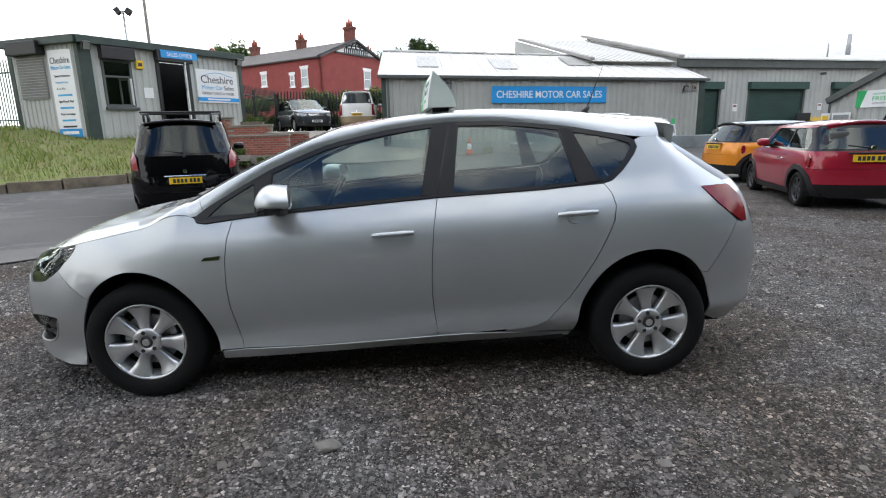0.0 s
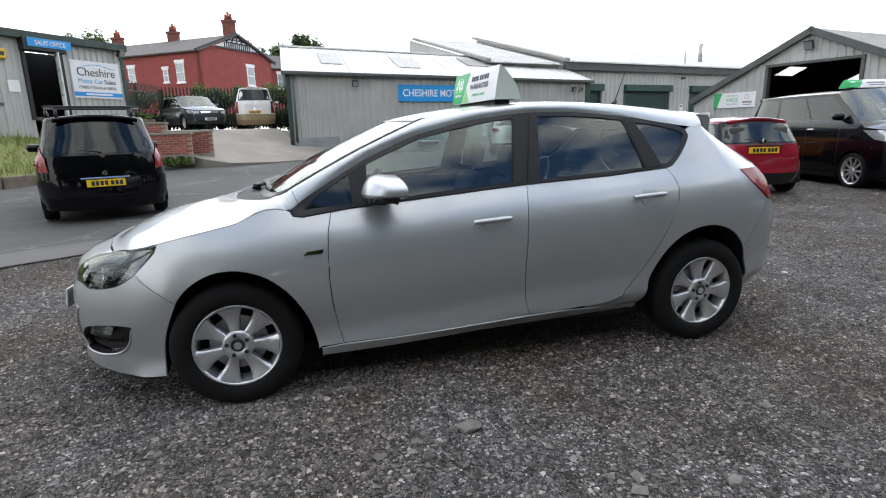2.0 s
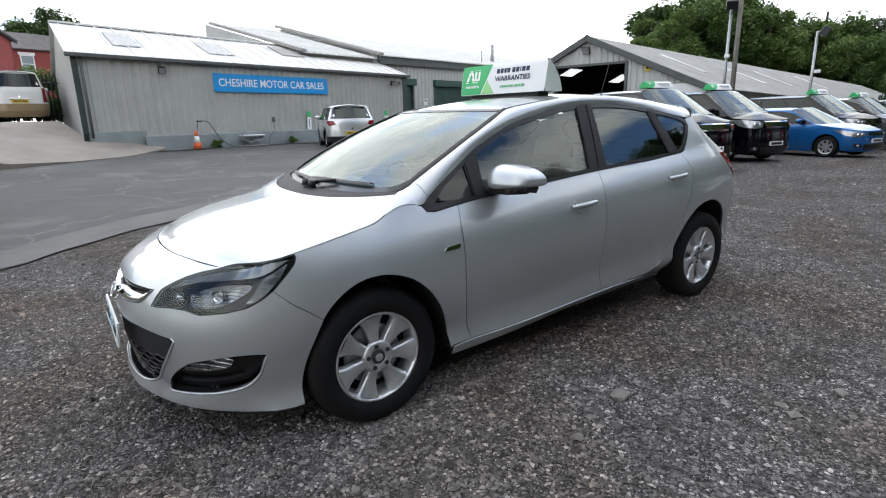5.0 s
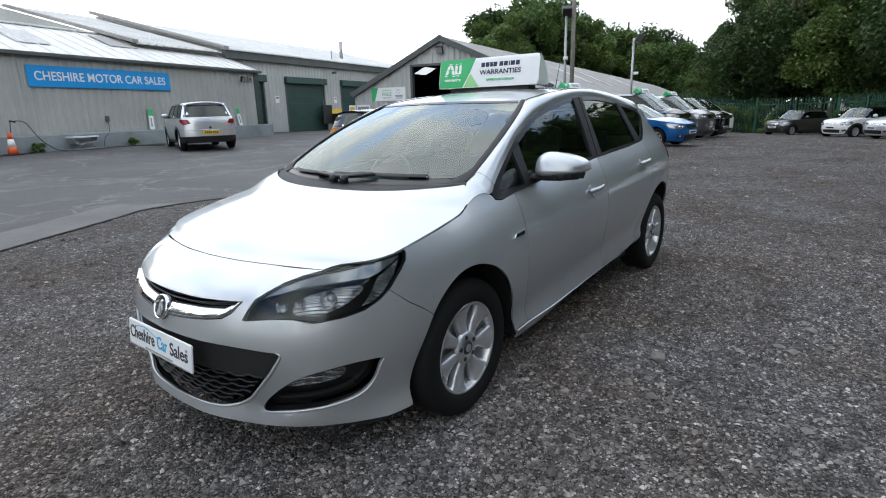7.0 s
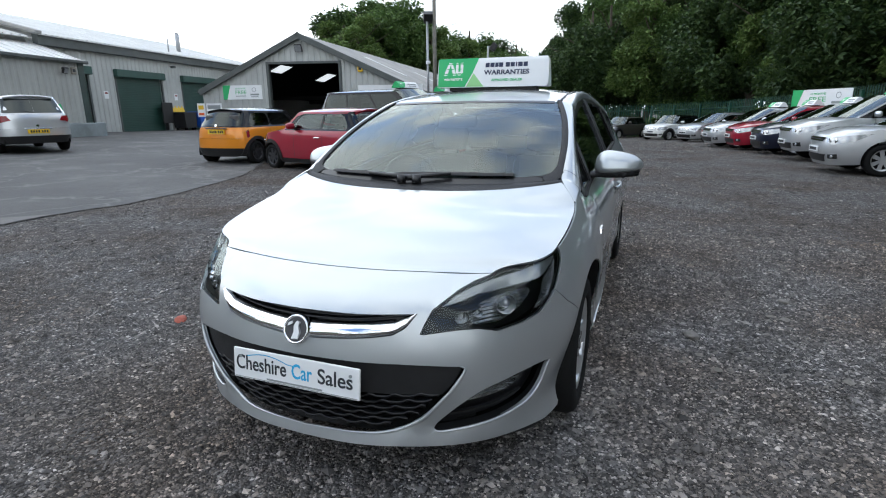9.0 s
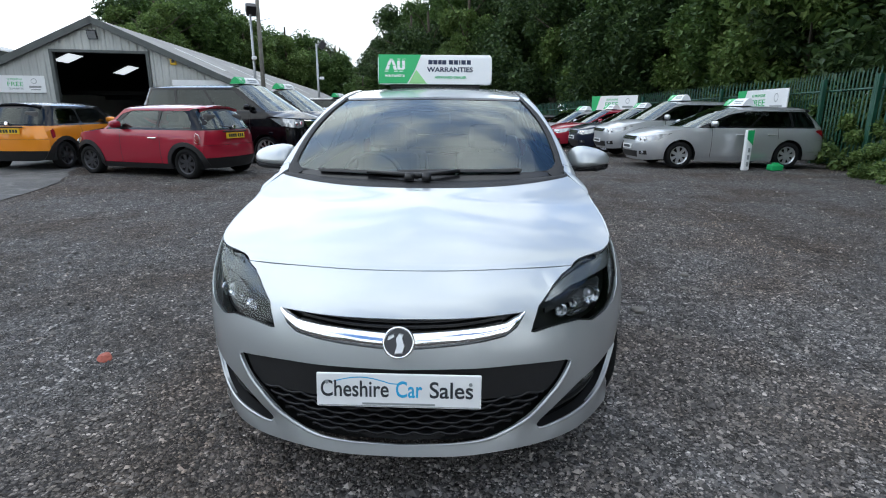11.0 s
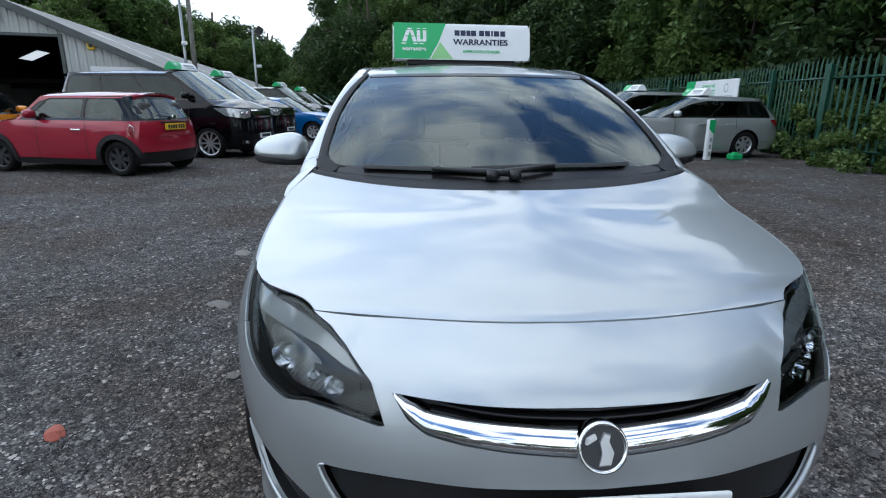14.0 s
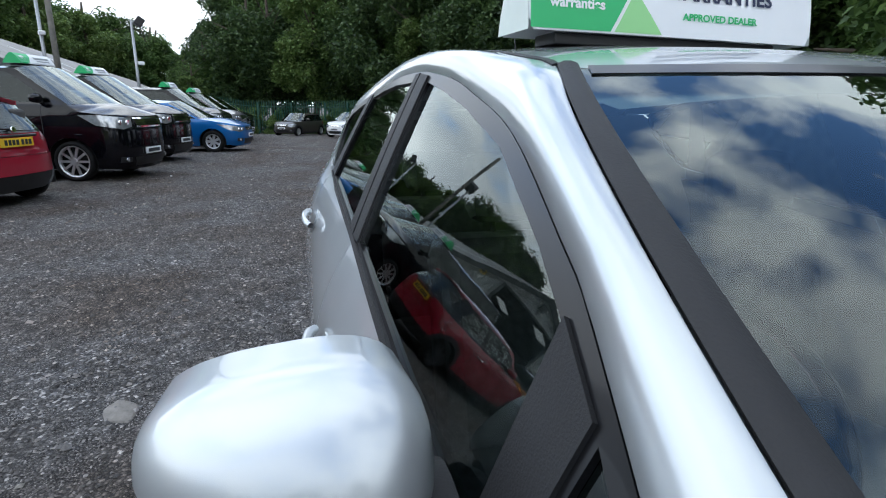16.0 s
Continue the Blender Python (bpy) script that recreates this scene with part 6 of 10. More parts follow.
    sheet("bonnet", rows, body_mat)
    us = np.linspace(-1, 1, 13)
    rows = []
    for v in np.linspace(0, 1, 7):
        z = belt + (zr - belt) * v
        e = S(of_x(xa(z), z), z)
        rows.append([Vector((e.x - (0.14 - 0.06 * v) * (1 - u * u), e.y * u, e.z + (0.025 + 0.05 * v) * (1 - abs(u) ** 3))) for u in us])
    ws = sheet("windscreen", rows, M["glass"])
    part("screen_card", boxed((-0.008, -0.15, 0), (0.0, 0.15, 0.2), Matrix.Translation(Vector((xa(belt + 0.12) + 0.02, 0.0, belt + 0.13))) @ pose(0, 0, 0, 0, math.degrees(math.atan(k0)), 0)), M["white"], ws, "white price card behind the screen") if lamps == "mpv" else None
    rows = []
    for t in np.linspace(0, 1, 15):
        row = []
        for u in us:
            x = screen_top - 0.08 * (1 - u * u) + (roof_end + 0.03 * (1 - u * u) - screen_top + 0.08 * (1 - u * u)) * t
            e = S(of_x(min(max(x, screen_top), roof_end - 0.05), zr), zr)
            row.append(Vector((x, -e.y * u, zr + (0.06 + 0.03 * math.sin(math.pi * min(1, t * 1.05))) * (1 - abs(u) ** 2.6))))
        rows.append(row)
    sheet("roof", rows, roof_mat or body_mat)
    # rear screen in its frame, with a lip over it
    zw0, zw1 = belt + 0.03, zr - 0.05
    half = [Vector((END, belt))] + YR((0.5 * hw, belt), (0.9 * hw, belt)) + YR((0.80 * hw, (belt + zr) / 2), (0.70 * hw, zr)) + [Vector((END, zr))]
    hole = [Vector((END - 0.001, zw0))] + YR((0.78 * hw, zw0), (0.68 * hw, zw1)) + [Vector((END - 0.001, zw1))]
    for s in (1, -1):
        panel("rear_frame", half, pillar or gloss if lamps == "mini" else body_mat, s=s, out=0.003)
        panel("rear_window", hole, M[glass], s=s, out=0.008, step=0.2)
    lo_ = 0.035 if lamps == "mini" else 0.09
    lip = [[Vector((roof_end - 0.12, 0.62 * hw * u, H - 0.02 - 0.05 * u * u)), Vector((roof_end + lo_ - 0.05 * u * u, 0.62 * hw * u, H - 0.045 - 0.05 * u * u)), Vector((roof_end + lo_ - 0.01 - 0.05 * u * u, 0.62 * hw * u, H - (0.062 if lamps == "mini" else 0.075) - 0.05 * u * u)), Vector((roof_end - 0.02, 0.62 * hw * u, H - 0.10 - 0.05 * u * u))] for u in us]
    sheet("spoiler", lip, roof_mat or body_mat)
    part("rear_wiper", tubed(S(END, zw0 + 0.02) + Vector((0.02, 0, 0)), S(END, zw0 + 0.06) + Vector((0.0, -0.3, 0)), 0.012, 0.006, 8), M["black"], car)
    # grille, plates, badge
    gw, gz0, gz1 = (0.50, zn - 0.19, zn - 0.02) if lamps == "mpv" else (0.46, zn - 0.13, zn - 0.04)
    gr_h = [Vector((0, gz0))] + YF((gw * 0.85 * hw, gz0), (gw * hw, gz1)) + [Vector((0, gz1))]
    gr = panel("grille", gr_h + [Vector((-p.x, p.y)) for p in reversed(gr_h[1:-1])], M["black"], out=0.006, step=0.1)
    n = 5 if lamps == "mpv" else 2
    for i in range(n):
        z = gz0 + (gz1 - gz0) * (i + 0.5) / n
        y = gw * hw * (0.85 + 0.15 * (i + 0.5) / n)
        hh = 0.013 if lamps == "mpv" else 0.01
        b_ = [Vector((0, z - hh))] + YF((y, z - hh), (y, z + hh)) + [Vector((0, z + hh))]
        panel("grille_bar", b_ + [Vector((-p.x, p.y)) for p in reversed(b_[1:-1])], M["chrome"], gr, out=0.016, step=0.2, thick=0.008)
    lg_ = [Vector((0, sill + 0.05))] + YF((0.5 * hw, sill + 0.05), (0.56 * hw, sill + 0.2)) + [Vector((0, sill + 0.2))]
    panel("lower_grille", lg_ + [Vector((-p.x, p.y)) for p in reversed(lg_[1:-1])], M["black"], out=0.006, step=0.1)
    fp = part("number_plate", boxed((x0 - 0.03, -0.26, 0.44), (x0 - 0.008, 0.26, 0.55), None, 0.004), M[plate_front], car)
    part("text_bar", boxed((x0 - 0.033, -0.2, 0.465), (x0 - 0.03, 0.2, 0.525)), M["ink"], fp)
    rz = 0.76 if lamps == "mini" else 0.55 if cladding or lamps == "tall" else 0.72
    px = S(END, rz).x
    rpz = part("number_plate", boxed((px + 0.008, -0.26, rz), (px + 0.028, 0.26, rz + 0.11), None, 0.004), M["plate_yellow"], car, "yellow rear number plate")
    for k in range(7):
        y = -0.2 + k * 0.06 + (0.02 if k > 3 else 0)
        part("text_bar", boxed((px + 0.028, y, rz + 0.022), (px + 0.031, y + 0.042, rz + 0.088)), M["ink"], rpz)
    part("plate_trim", boxed((px - 0.01, -0.33, rz + 0.12), (px + 0.035, 0.33, rz + 0.15), None, 0.012), M["black"] if lamps == "mini" else M["chrome"], car)
    part("rear_badge", tubed((px - 0.02, 0, rz + 0.21), (px + 0.012, 0, rz + 0.215), 0.04, 0.035, 16), M["chrome"], car)
    # cabin
    bm = boxed((x0 + 0.5, -hw + 0.14, sill), (x1 - 0.2, hw - 0.14, sill + 0.1))
    box(bm, (x0 + 0.25, -hw * 0.6, sill + 0.02), (cowl - 0.3, hw * 0.6, hood - 0.25))
    box(bm, (cowl + 0.05, -hw + 0.2, belt - 0.18), (cowl + 0.55, hw - 0.2, belt - 0.02), None, 0.03)
    part("floor_pan", bm, M["dark"], car)
    for sx in (cowl + 1.25, cowl + 2.15):
        for sy in (-0.38, 0.38):
            bm = boxed((sx - 0.45, sy - 0.24, sill + 0.1), (sx + 0.1, sy + 0.24, sill + 0.42), None, 0.05)
            box(bm, (sx, sy - 0.23, sill + 0.35), (sx + 0.16, sy + 0.23, belt + 0.1), None, 0.05)
            box(bm, (sx + 0.06, sy - 0.13, belt + 0.14), (sx + 0.16, sy + 0.13, belt + 0.3), None, 0.04)
            part("seat", bm, M["seat"], car)
    if roof_sign:
        dealer_sign(at @ pose(screen_top + (0.2 if lamps == "mpv" else 0.4), 0, H - 0.01), 0.85)
    return car


def dealer_sign(m, width=1.0, full=False):
    """A three-sided rooftop warranty sign: white with a green end, facing the nose."""
    s = thing("rooftop_sign", "white and green three-sided plastic rooftop dealer sign", "sign", m)
    w, h, d = width / 2, 0.19 * (1.35 if full else 1.0), 0.15
    prof = [(-d, 0.02), (d, 0.02), (d * 0.98, 0.04), (d * 0.55, h * 0.72), (d * 0.12, h), (-d * 0.12, h), (-d * 0.55, h * 0.72), (-d * 0.98, 0.04)]
    bm = bmesh.new()
    rows = []
    for i in range(9):
        y = -w + 2 * w * i / 8
        rows.append([bm.verts.new((x, y, z)) for x, z in prof])
    for a, b in zip(rows, rows[1:]):
        for k in range(len(prof)):
            bm.faces.new((a[k], a[(k + 1) % len(prof)], b[(k + 1) % len(prof)], b[k]))
    bm.faces.new(rows[0])
    bm.faces.new(list(reversed(rows[-1])))
    bmesh.ops.recalc_face_normals(bm, faces=bm.faces[:])
    part("shell", bm, M["white"], s)
    part("foot", boxed((-d * 0.8, -w * 0.7, 0), (d * 0.8, w * 0.7, 0.02), None, 0.005), M["black"], s)

    def on(y, v):
        """A spot on the front face: y across, v up from 0 to 1."""
        if v < 0.72:
            t = v / 0.72
            return Vector((-d * 0.98 + (d * 0.43) * t - 0.004, y, 0.04 + (h * 0.72 - 0.04) * t))
        t = (v - 0.72) / 0.28
        return Vector((-d * 0.55 + d * 0.43 * t - 0.004, y, h * 0.72 + h * 0.28 * t))

    def patch(name, quad, material):
        bm = bmesh.new()
        n = 6
        rows = []
        for i in range(n + 1):
            v = i / n
            a = quad[0][0] + (quad[3][0] - quad[0][0]) * v
            b = quad[1][0] + (quad[2][0] - quad[1][0]) * v
            vv = quad[0][1] + (quad[3][1] - quad[0][1]) * v
            rows.append([bm.verts.new(on(a, vv)), bm.verts.new(on(b, vv))])
        for p, q in zip(rows, rows[1:]):
            bm.faces.new((p[0], p[1], q[1], q[0]))
        return part(name, bm, material, s)
    patch("green_panel", ((w * 0.995, 0.0), (w * 0.5, 0.0), (w * 0.22, 1.0), (w * 0.995, 1.0)), M["green_sign"])
    bm = bmesh.new()
    ra = [bm.verts.new((x * 1.02, w * 0.62, z + 0.002)) for x, z in prof]
    rb = [bm.verts.new((x * 1.02, w + 0.004, z + 0.002)) for x, z in prof]
    for k in range(len(prof)):
        bm.faces.new((ra[k], ra[(k + 1) % len(prof)], rb[(k + 1) % len(prof)], rb[k]))
    bm.faces.new(rb)
    bm.faces.new(list(reversed(ra)))
    bmesh.ops.recalc_face_normals(bm, faces=bm.faces[:])
    part("green_end", bm, M["green_sign"], s)
    if not full:
        patch("text_bar", ((0.1 * w, 0.5), (-0.8 * w, 0.5), (-0.8 * w, 0.75), (0.1 * w, 0.75)), M["grey_ink"])
        patch("text_bar", ((0.0 * w, 0.2), (-0.75 * w, 0.2), (-0.75 * w, 0.35), (0.0 * w, 0.35)), M["grey_ink"])
        patch("mark", ((0.85 * w, 0.35), (0.62 * w, 0.35), (0.62 * w, 0.8), (0.85 * w, 0.8)), M["white"])
    return s, on, patch, w


# ---- the silver hatchback: its nose towards -x, its middle at the origin ----
def curve_of(pts, n=16):
    return np.array([tuple(p) for p in spline([Vector((a, b, 0)) for a, b in pts], n)])[:, :2]


def table(pts):
    """A smooth function through (x, value) points."""
    c = curve_of(pts)
    return lambda x: float(np.interp(x, c[:, 0], c[:, 1]))


PLAN = curve_of([(-2.264, 0.0), (-2.252, 0.20), (-2.212, 0.36), (-2.145, 0.525), (-2.06, 0.645), (-1.955, 0.730), (-1.84, 0.795), (-1.72, 0.838), (-1.6, 0.866), (-1.34, 0.893), (-1.0, 0.906), (-0.5, 0.908), (0.5, 0.908), (1.0, 0.906), (1.34, 0.900), (1.65, 0.875), (1.86, 0.815), (2.0, 0.70), (2.08, 0.5), (2.105, 0.25), (2.11, 0.0)], 24)
PL_A = np.concatenate([[0], np.cumsum(np.hypot(np.diff(PLAN[:, 0]), np.diff(PLAN[:, 1])))])
PL_END = PL_A[-1]
nose_in = table([(0.12, 0.16), (0.16, 0.075), (0.185, 0.030), (0.205, 0.010), (0.225, 0.008), (0.245, 0.020), (0.27, 0.028), (0.33, 0.012), (0.42, 0.0), (0.5, 0.001), (0.56, 0.007), (0.61, 0.020), (0.64, 0.031), (0.67, 0.043), (0.695, 0.058), (0.72, 0.083), (0.745, 0.125), (0.768, 0.186), (0.785, 0.235), (0.80, 0.275), (0.84, 0.35), (1.5, 0.5)])
tail_in = table([(0.15, 0.12), (0.25, 0.07), (0.4, 0.01), (0.55, 0.0), (0.75, 0.01), (0.9, 0.05), (1.0, 0.09), (1.07, 0.14), (1.13, 0.23), (1.27, 0.45), (1.36, 0.58), (1.5, 0.8)])
belt_z = table([(-2.3, 0.80), (-1.95, 0.83), (-1.8, 0.862), (-1.66, 0.893), (-1.5, 0.916), (-1.4, 0.924), (-1.3, 0.930), (-1.2, 0.942), (-1.04, 0.945), (-0.7, 0.955), (0.0, 1.013), (0.77, 1.056), (1.1, 1.082), (1.4, 1.10), (2.2, 1.11)])
low_in = table([(0.0, 0.107), (0.05, 0.074), (0.10, 0.047), (0.15, 0.027), (0.20, 0.013), (0.25, 0.005), (0.30, 0.001), (0.36, 0.003), (0.44, 0.012), (0.52, 0.026), (0.59, 0.039), (0.63, 0.041), (0.665, 0.034), (0.70, 0.026), (0.75, 0.056), (0.80, 0.11), (0.9, 0.16)])


def ease(a, lo, hi):
    t = max(0.0, min(1.0, (a - lo) / (hi - lo)))
    return t * t * (3 - 2 * t)


def hull(a, z, out=0.0):
    """A place on the body: a metres along its plan from the nose's middle (negative on the far side), z metres up."""
    s = -1.0 if a >= 0 else 1.0
    q = min(abs(a), PL_END)
    x, y = float(np.interp(q, PL_A, PLAN[:, 0])), float(np.interp(q, PL_A, PLAN[:, 1]))
    x0 = x
    fuller = 1 - 0.12 * math.exp(-((y - 0.57) / 0.2) ** 2) * ease(z, 0.70, 0.765)
    x += nose_in(z) * fuller * (1 - ease(x0, -2.2, -1.72)) - tail_in(z) * ease(x0, 1.25, 2.08)
    zb = belt_z(x)
    if z <= zb:
        d = low_in(zb - z)
    else:
        h = z - zb
        d = 0.107 + 0.43 * h + 0.14 * h * h
    # flared arches
    for cx in (-1.3425, 1.3425):
        rr = math.hypot(x - cx, z - 0.31)
        d -= 0.012 * max(0, 1 - abs(rr - 0.40) / 0.16) * ease(z, 0.3, 0.5)
    y = y * (1 - d / 0.908)
    return Vector((x, s * y, z))


def a_of_x(x, z):
    lo, hi = 0.0, PL_END
    for _ in range(40):
        m = (lo + hi) / 2
        if hull(m, z).x < x:
            lo = m
        else:
            hi = m
    return (lo + hi) / 2


def a_of_y(y, z):
    """Front half: where the body is y wide of the middle."""
    lo, hi = 0.0, 1.6
    for _ in range(40):
        m = (lo + hi) / 2
        if abs(hull(m, z).y) < y:
            lo = m
        else:
            hi = m
    return (lo + hi) / 2


def X(*pts):
    return [Vector((a_of_x(x, z), z)) for x, z in pts]


def Y(*pts):
    return [Vector((a_of_y(y, z), z)) for y, z in pts]


def mirror(poly):
    return [Vector((-p.x, p.y)) for p in poly]


def skin_panel(name, poly, material, parent, step=0.06, thick=0.008, out=0.0, holes=(), label="", fine=0.03, side=1, smooth_poly=False):
    """A body panel cut to an outline on the hull, with its own thickness."""
    poly = [Vector(p) for p in poly]
    if side < 0:
        poly = mirror(poly)
        holes = [mirror(h) for h in holes]
    bm = filled(resample(poly, fine), step, lambda a, z: hull(a, z), [resample(h, fine) for h in holes])
    bm.normal_update()
    # outward is away from the car's middle line
    flip = [f for f in bm.faces if f.normal.dot(f.calc_center_median() - Vector((0.0, 0, 0.6))) < 0]
    if len(flip) > len(bm.faces) / 2:
        bmesh.ops.reverse_faces(bm, faces=bm.faces[:])
    bm.normal_update()
    if out:
        ns = {v: v.normal.copy() for v in bm.verts}
        for v, n in ns.items():
            v.co += n * out
    if thick:
        thicken(bm, thick)
    return part(name, bm, material, parent, label)


def smoothed(poly, n=8):
    """A closed outline rounded through its points."""
    m = len(poly)
    out = []
    for i in range(m):
        p0, p1, p2, p3 = (Vector(poly[(i + k) % m]) for k in (-1, 0, 1, 2))
        for j in range(n):
            t = j / n
            out.append(0.5 * (2 * p1 + (p2 - p0) * t + (2 * p0 - 5 * p1 + 4 * p2 - p3) * t * t + (3 * p1 - p0 - 3 * p2 + p3) * t ** 3))
    return out


def open_smooth(pts, n=8):
    return spline([Vector(p) for p in pts], n)


def loft(rows, thick=0.0, closed=False):
    """A smooth sheet through rows of points."""
    bm = bmesh.new()
    g = [[bm.verts.new(p) for p in r] for r in rows]
    for a, b in zip(g, g[1:]):
        for i in range(len(a) - 1):
            f = bm.faces.new((a[i], a[i + 1], b[i + 1], b[i]))
            f.smooth = True
    bm.normal_update()
    if sum(f.normal.dot(f.calc_center_median() - Vector((0, 0, 0.6))) for f in bm.faces) < 0:
        bmesh.ops.reverse_faces(bm, faces=bm.faces[:])
    if thick:
        thicken(bm, thick)
    return bm


def silver_paint():
    """Metallic silver: fine flake under clear lacquer."""
    m = bpy.data.materials.new("metallic silver paint")
    m.use_nodes = True
    nt = m.node_tree
    b = nt.nodes["Principled BSDF"]
    co = nt.nodes.new("ShaderNodeTexCoord")
    fl = nt.nodes.new("ShaderNodeTexNoise")
    fl.inputs["Scale"].default_value, fl.inputs["Detail"].default_value = 1400, 1
    bp = nt.nodes.new("ShaderNodeBump")
    bp.inputs["Strength"].default_value, bp.inputs["Distance"].default_value = 0.06, 0.001
    nt.links.new(co.outputs["Object"], fl.inputs["Vector"])
    nt.links.new(fl.outputs["Fac"], bp.inputs["Height"])
    nt.links.new(bp.outputs["Normal"], b.inputs["Normal"])
    du = nt.nodes.new("ShaderNodeTexNoise")
    du.inputs["Scale"].default_value, du.inputs["Detail"].default_value = 2.2, 9
    nt.links.new(co.outputs["Object"], du.inputs["Vector"])
    rp = nt.nodes.new("ShaderNodeValToRGB")
    rp.color_ramp.elements[0].position, rp.color_ramp.elements[1].position = 0.3, 0.7
    rp.color_ramp.elements[0].color, rp.color_ramp.elements[1].color = (0.447, 0.472, 0.482, 1), (0.482, 0.508, 0.518, 1)
    nt.links.new(du.outputs["Fac"], rp.inputs["Fac"])
    nt.links.new(rp.outputs["Color"], b.inputs["Base Color"])
    b.inputs["Metallic"].default_value, b.inputs["Roughness"].default_value = 0.68, 0.39
    b.inputs["Coat Weight"].default_value, b.inputs["Coat Roughness"].default_value = 1.0, 0.03
    return m


def ribbed_mat():
    """Bright lamp reflector, pressed into fine upright flutes."""
    m = mat("fluted lamp reflector", (0.62, 0.63, 0.64), 0.16, 0.9, second=(0.06, 0.06, 0.065), scale=26, coat=0.6)
    nt = m.node_tree
    co = nt.nodes.new("ShaderNodeTexCoord")
    wv = nt.nodes.new("ShaderNodeTexWave")
    wv.bands_direction = "DIAGONAL"
    wv.inputs["Scale"].default_value, wv.inputs["Distortion"].default_value = 32, 0.4
    bp = nt.nodes.new("ShaderNodeBump")
    bp.inputs["Strength"].default_value, bp.inputs["Distance"].default_value = 0.8, 0.004
    nt.links.new(co.outputs["Object"], wv.inputs["Vector"])
    nt.links.new(wv.outputs["Fac"], bp.inputs["Height"])
    nt.links.new(bp.outputs["Normal"], nt.nodes["Principled BSDF"].inputs["Normal"])
    return m


SILVER = silver_paint()
GLOSS_BLACK = mat("gloss black trim", (0.007, 0.007, 0.008), 0.3, coat=0.15, spec=0.3, vary=0.2, scale=8)
SATIN = mat("black grained plastic", (0.016, 0.016, 0.017), 0.6, spec=0.35, vary=0.25, scale=12, bump=0.15, bump_scale=400)
LENS = glass_mat("clear lamp lens", (0.93, 0.95, 0.96), 0.01, -0.22)
RIBBED = ribbed_mat()
FROST = mat("ribbed grey lamp lens", (0.25, 0.26, 0.265), 0.2, 0.45, vary=0.2, scale=30, coat=1.0)
WIN_GLASS = glass_mat("hatchback side glass", (0.66, 0.75, 0.71), 0.005, 0.1)
SCREEN = glass_mat("windscreen glass", (0.80, 0.95, 0.93), 0.005, 0.13)
CLOTH = mat("dark seat cloth", (0.13, 0.13, 0.132), 0.95, vary=0.4, scale=30, bump=0.2, bump_scale=300)
PALE_TRIM = mat("pale grey cabin trim", (0.29, 0.31, 0.31), 0.9, vary=0.2, scale=6)
DASH = mat("dark dashboard", (0.13, 0.14, 0.145), 0.75, vary=0.25, scale=12)

STANCE = pose(0, 0, 0, 0, 0, 0.36)
hero = thing("hatchback", "silver five-door hatchback with a rooftop sign on a gravel yard", "car", STANCE)

# outlines shared by neighbouring panels
DLO_TOP = [(-1.045, 0.955), (-0.957, 1.02), (-0.688, 1.172), (-0.588, 1.218), (-0.366, 1.306), (-0.17, 1.352), (0.01, 1.386), (0.267, 1.412), (0.45, 1.414), (0.586, 1.410), (0.904, 1.378), (1.10, 1.345), (1.21, 1.322), (1.268, 1.298)]
DLO_REAR = [(1.280, 1.262), (1.258, 1.225), (1.196, 1.151), (1.13, 1.093), (1.085, 1.080)]
DLO_BOT = [(0.77, 1.056), (0.211, 1.028), (0.005, 1.013), (-0.35, 0.985), (-0.718, 0.957), (-0.846, 0.942), (-0.985, 0.925), (-1.03, 0.932)]
SEAM_F = [(-0.846, 0.942), (-0.868, 0.85), (-0.876, 0.755), (-0.878, 0.62), (-0.872, 0.507), (-0.852, 0.38), (-0.828, 0.268)]
SEAM_B = [(0.211, 1.028), (0.188, 0.88), (0.176, 0.73), (0.172, 0.62), (0.173, 0.521), (0.183, 0.41), (0.200, 0.300)]
SEAM_R = [(1.085, 1.080), (1.118, 1.03), (1.132, 0.972), (1.12, 0.90), (1.079, 0.807), (1.025, 0.70), (0.959, 0.585), (0.905, 0.495), (0.839, 0.416), (0.785, 0.365), (0.716, 0.332), (0.66, 0.32), (0.591, 0.316)]
ARCH_F = [(-0.951, 0.236), (-0.962, 0.30), (-0.988, 0.40), (-1.03, 0.495), (-1.09, 0.58), (-1.17, 0.65), (-1.26, 0.688), (-1.345, 0.70), (-1.43, 0.688), (-1.51, 0.648), (-1.565, 0.60), (-1.598, 0.555)]
ARCH_F2 = [(-1.598, 0.555), (-1.645, 0.45), (-1.675, 0.36), (-1.69, 0.26), (-1.69, 0.180)]
ARCH_R = [(0.945, 0.275), (0.95, 0.36), (0.968, 0.45), (1.01, 0.545), (1.07, 0.63), (1.15, 0.694), (1.24, 0.73), (1.345, 0.742), (1.44, 0.725), (1.53, 0.68), (1.60, 0.61), (1.65, 0.52), (1.675, 0.43), (1.68, 0.33)]
ARCH_F, ARCH_F2, ARCH_R = [[tuple(p) for p in open_smooth(a, 3)] for a in (ARCH_F, ARCH_F2, ARCH_R)]
LAMP_LOW = [(-1.664, 0.820), (-1.676, 0.794), (-1.712, 0.757), (-1.771, 0.698), (-1.812, 0.669), (-1.868, 0.639), (-1.940, 0.622)]
LAMP_IN = [(0.656, 0.614), (0.60, 0.630), (0.54, 0.631), (0.49, 0.627), (0.437, 0.620), (0.425, 0.622)]
LAMP_TOP = [(0.434, 0.648), (0.452, 0.694), (0.481, 0.718), (0.512, 0.743), (0.550, 0.762), (0.597, 0.7765)]
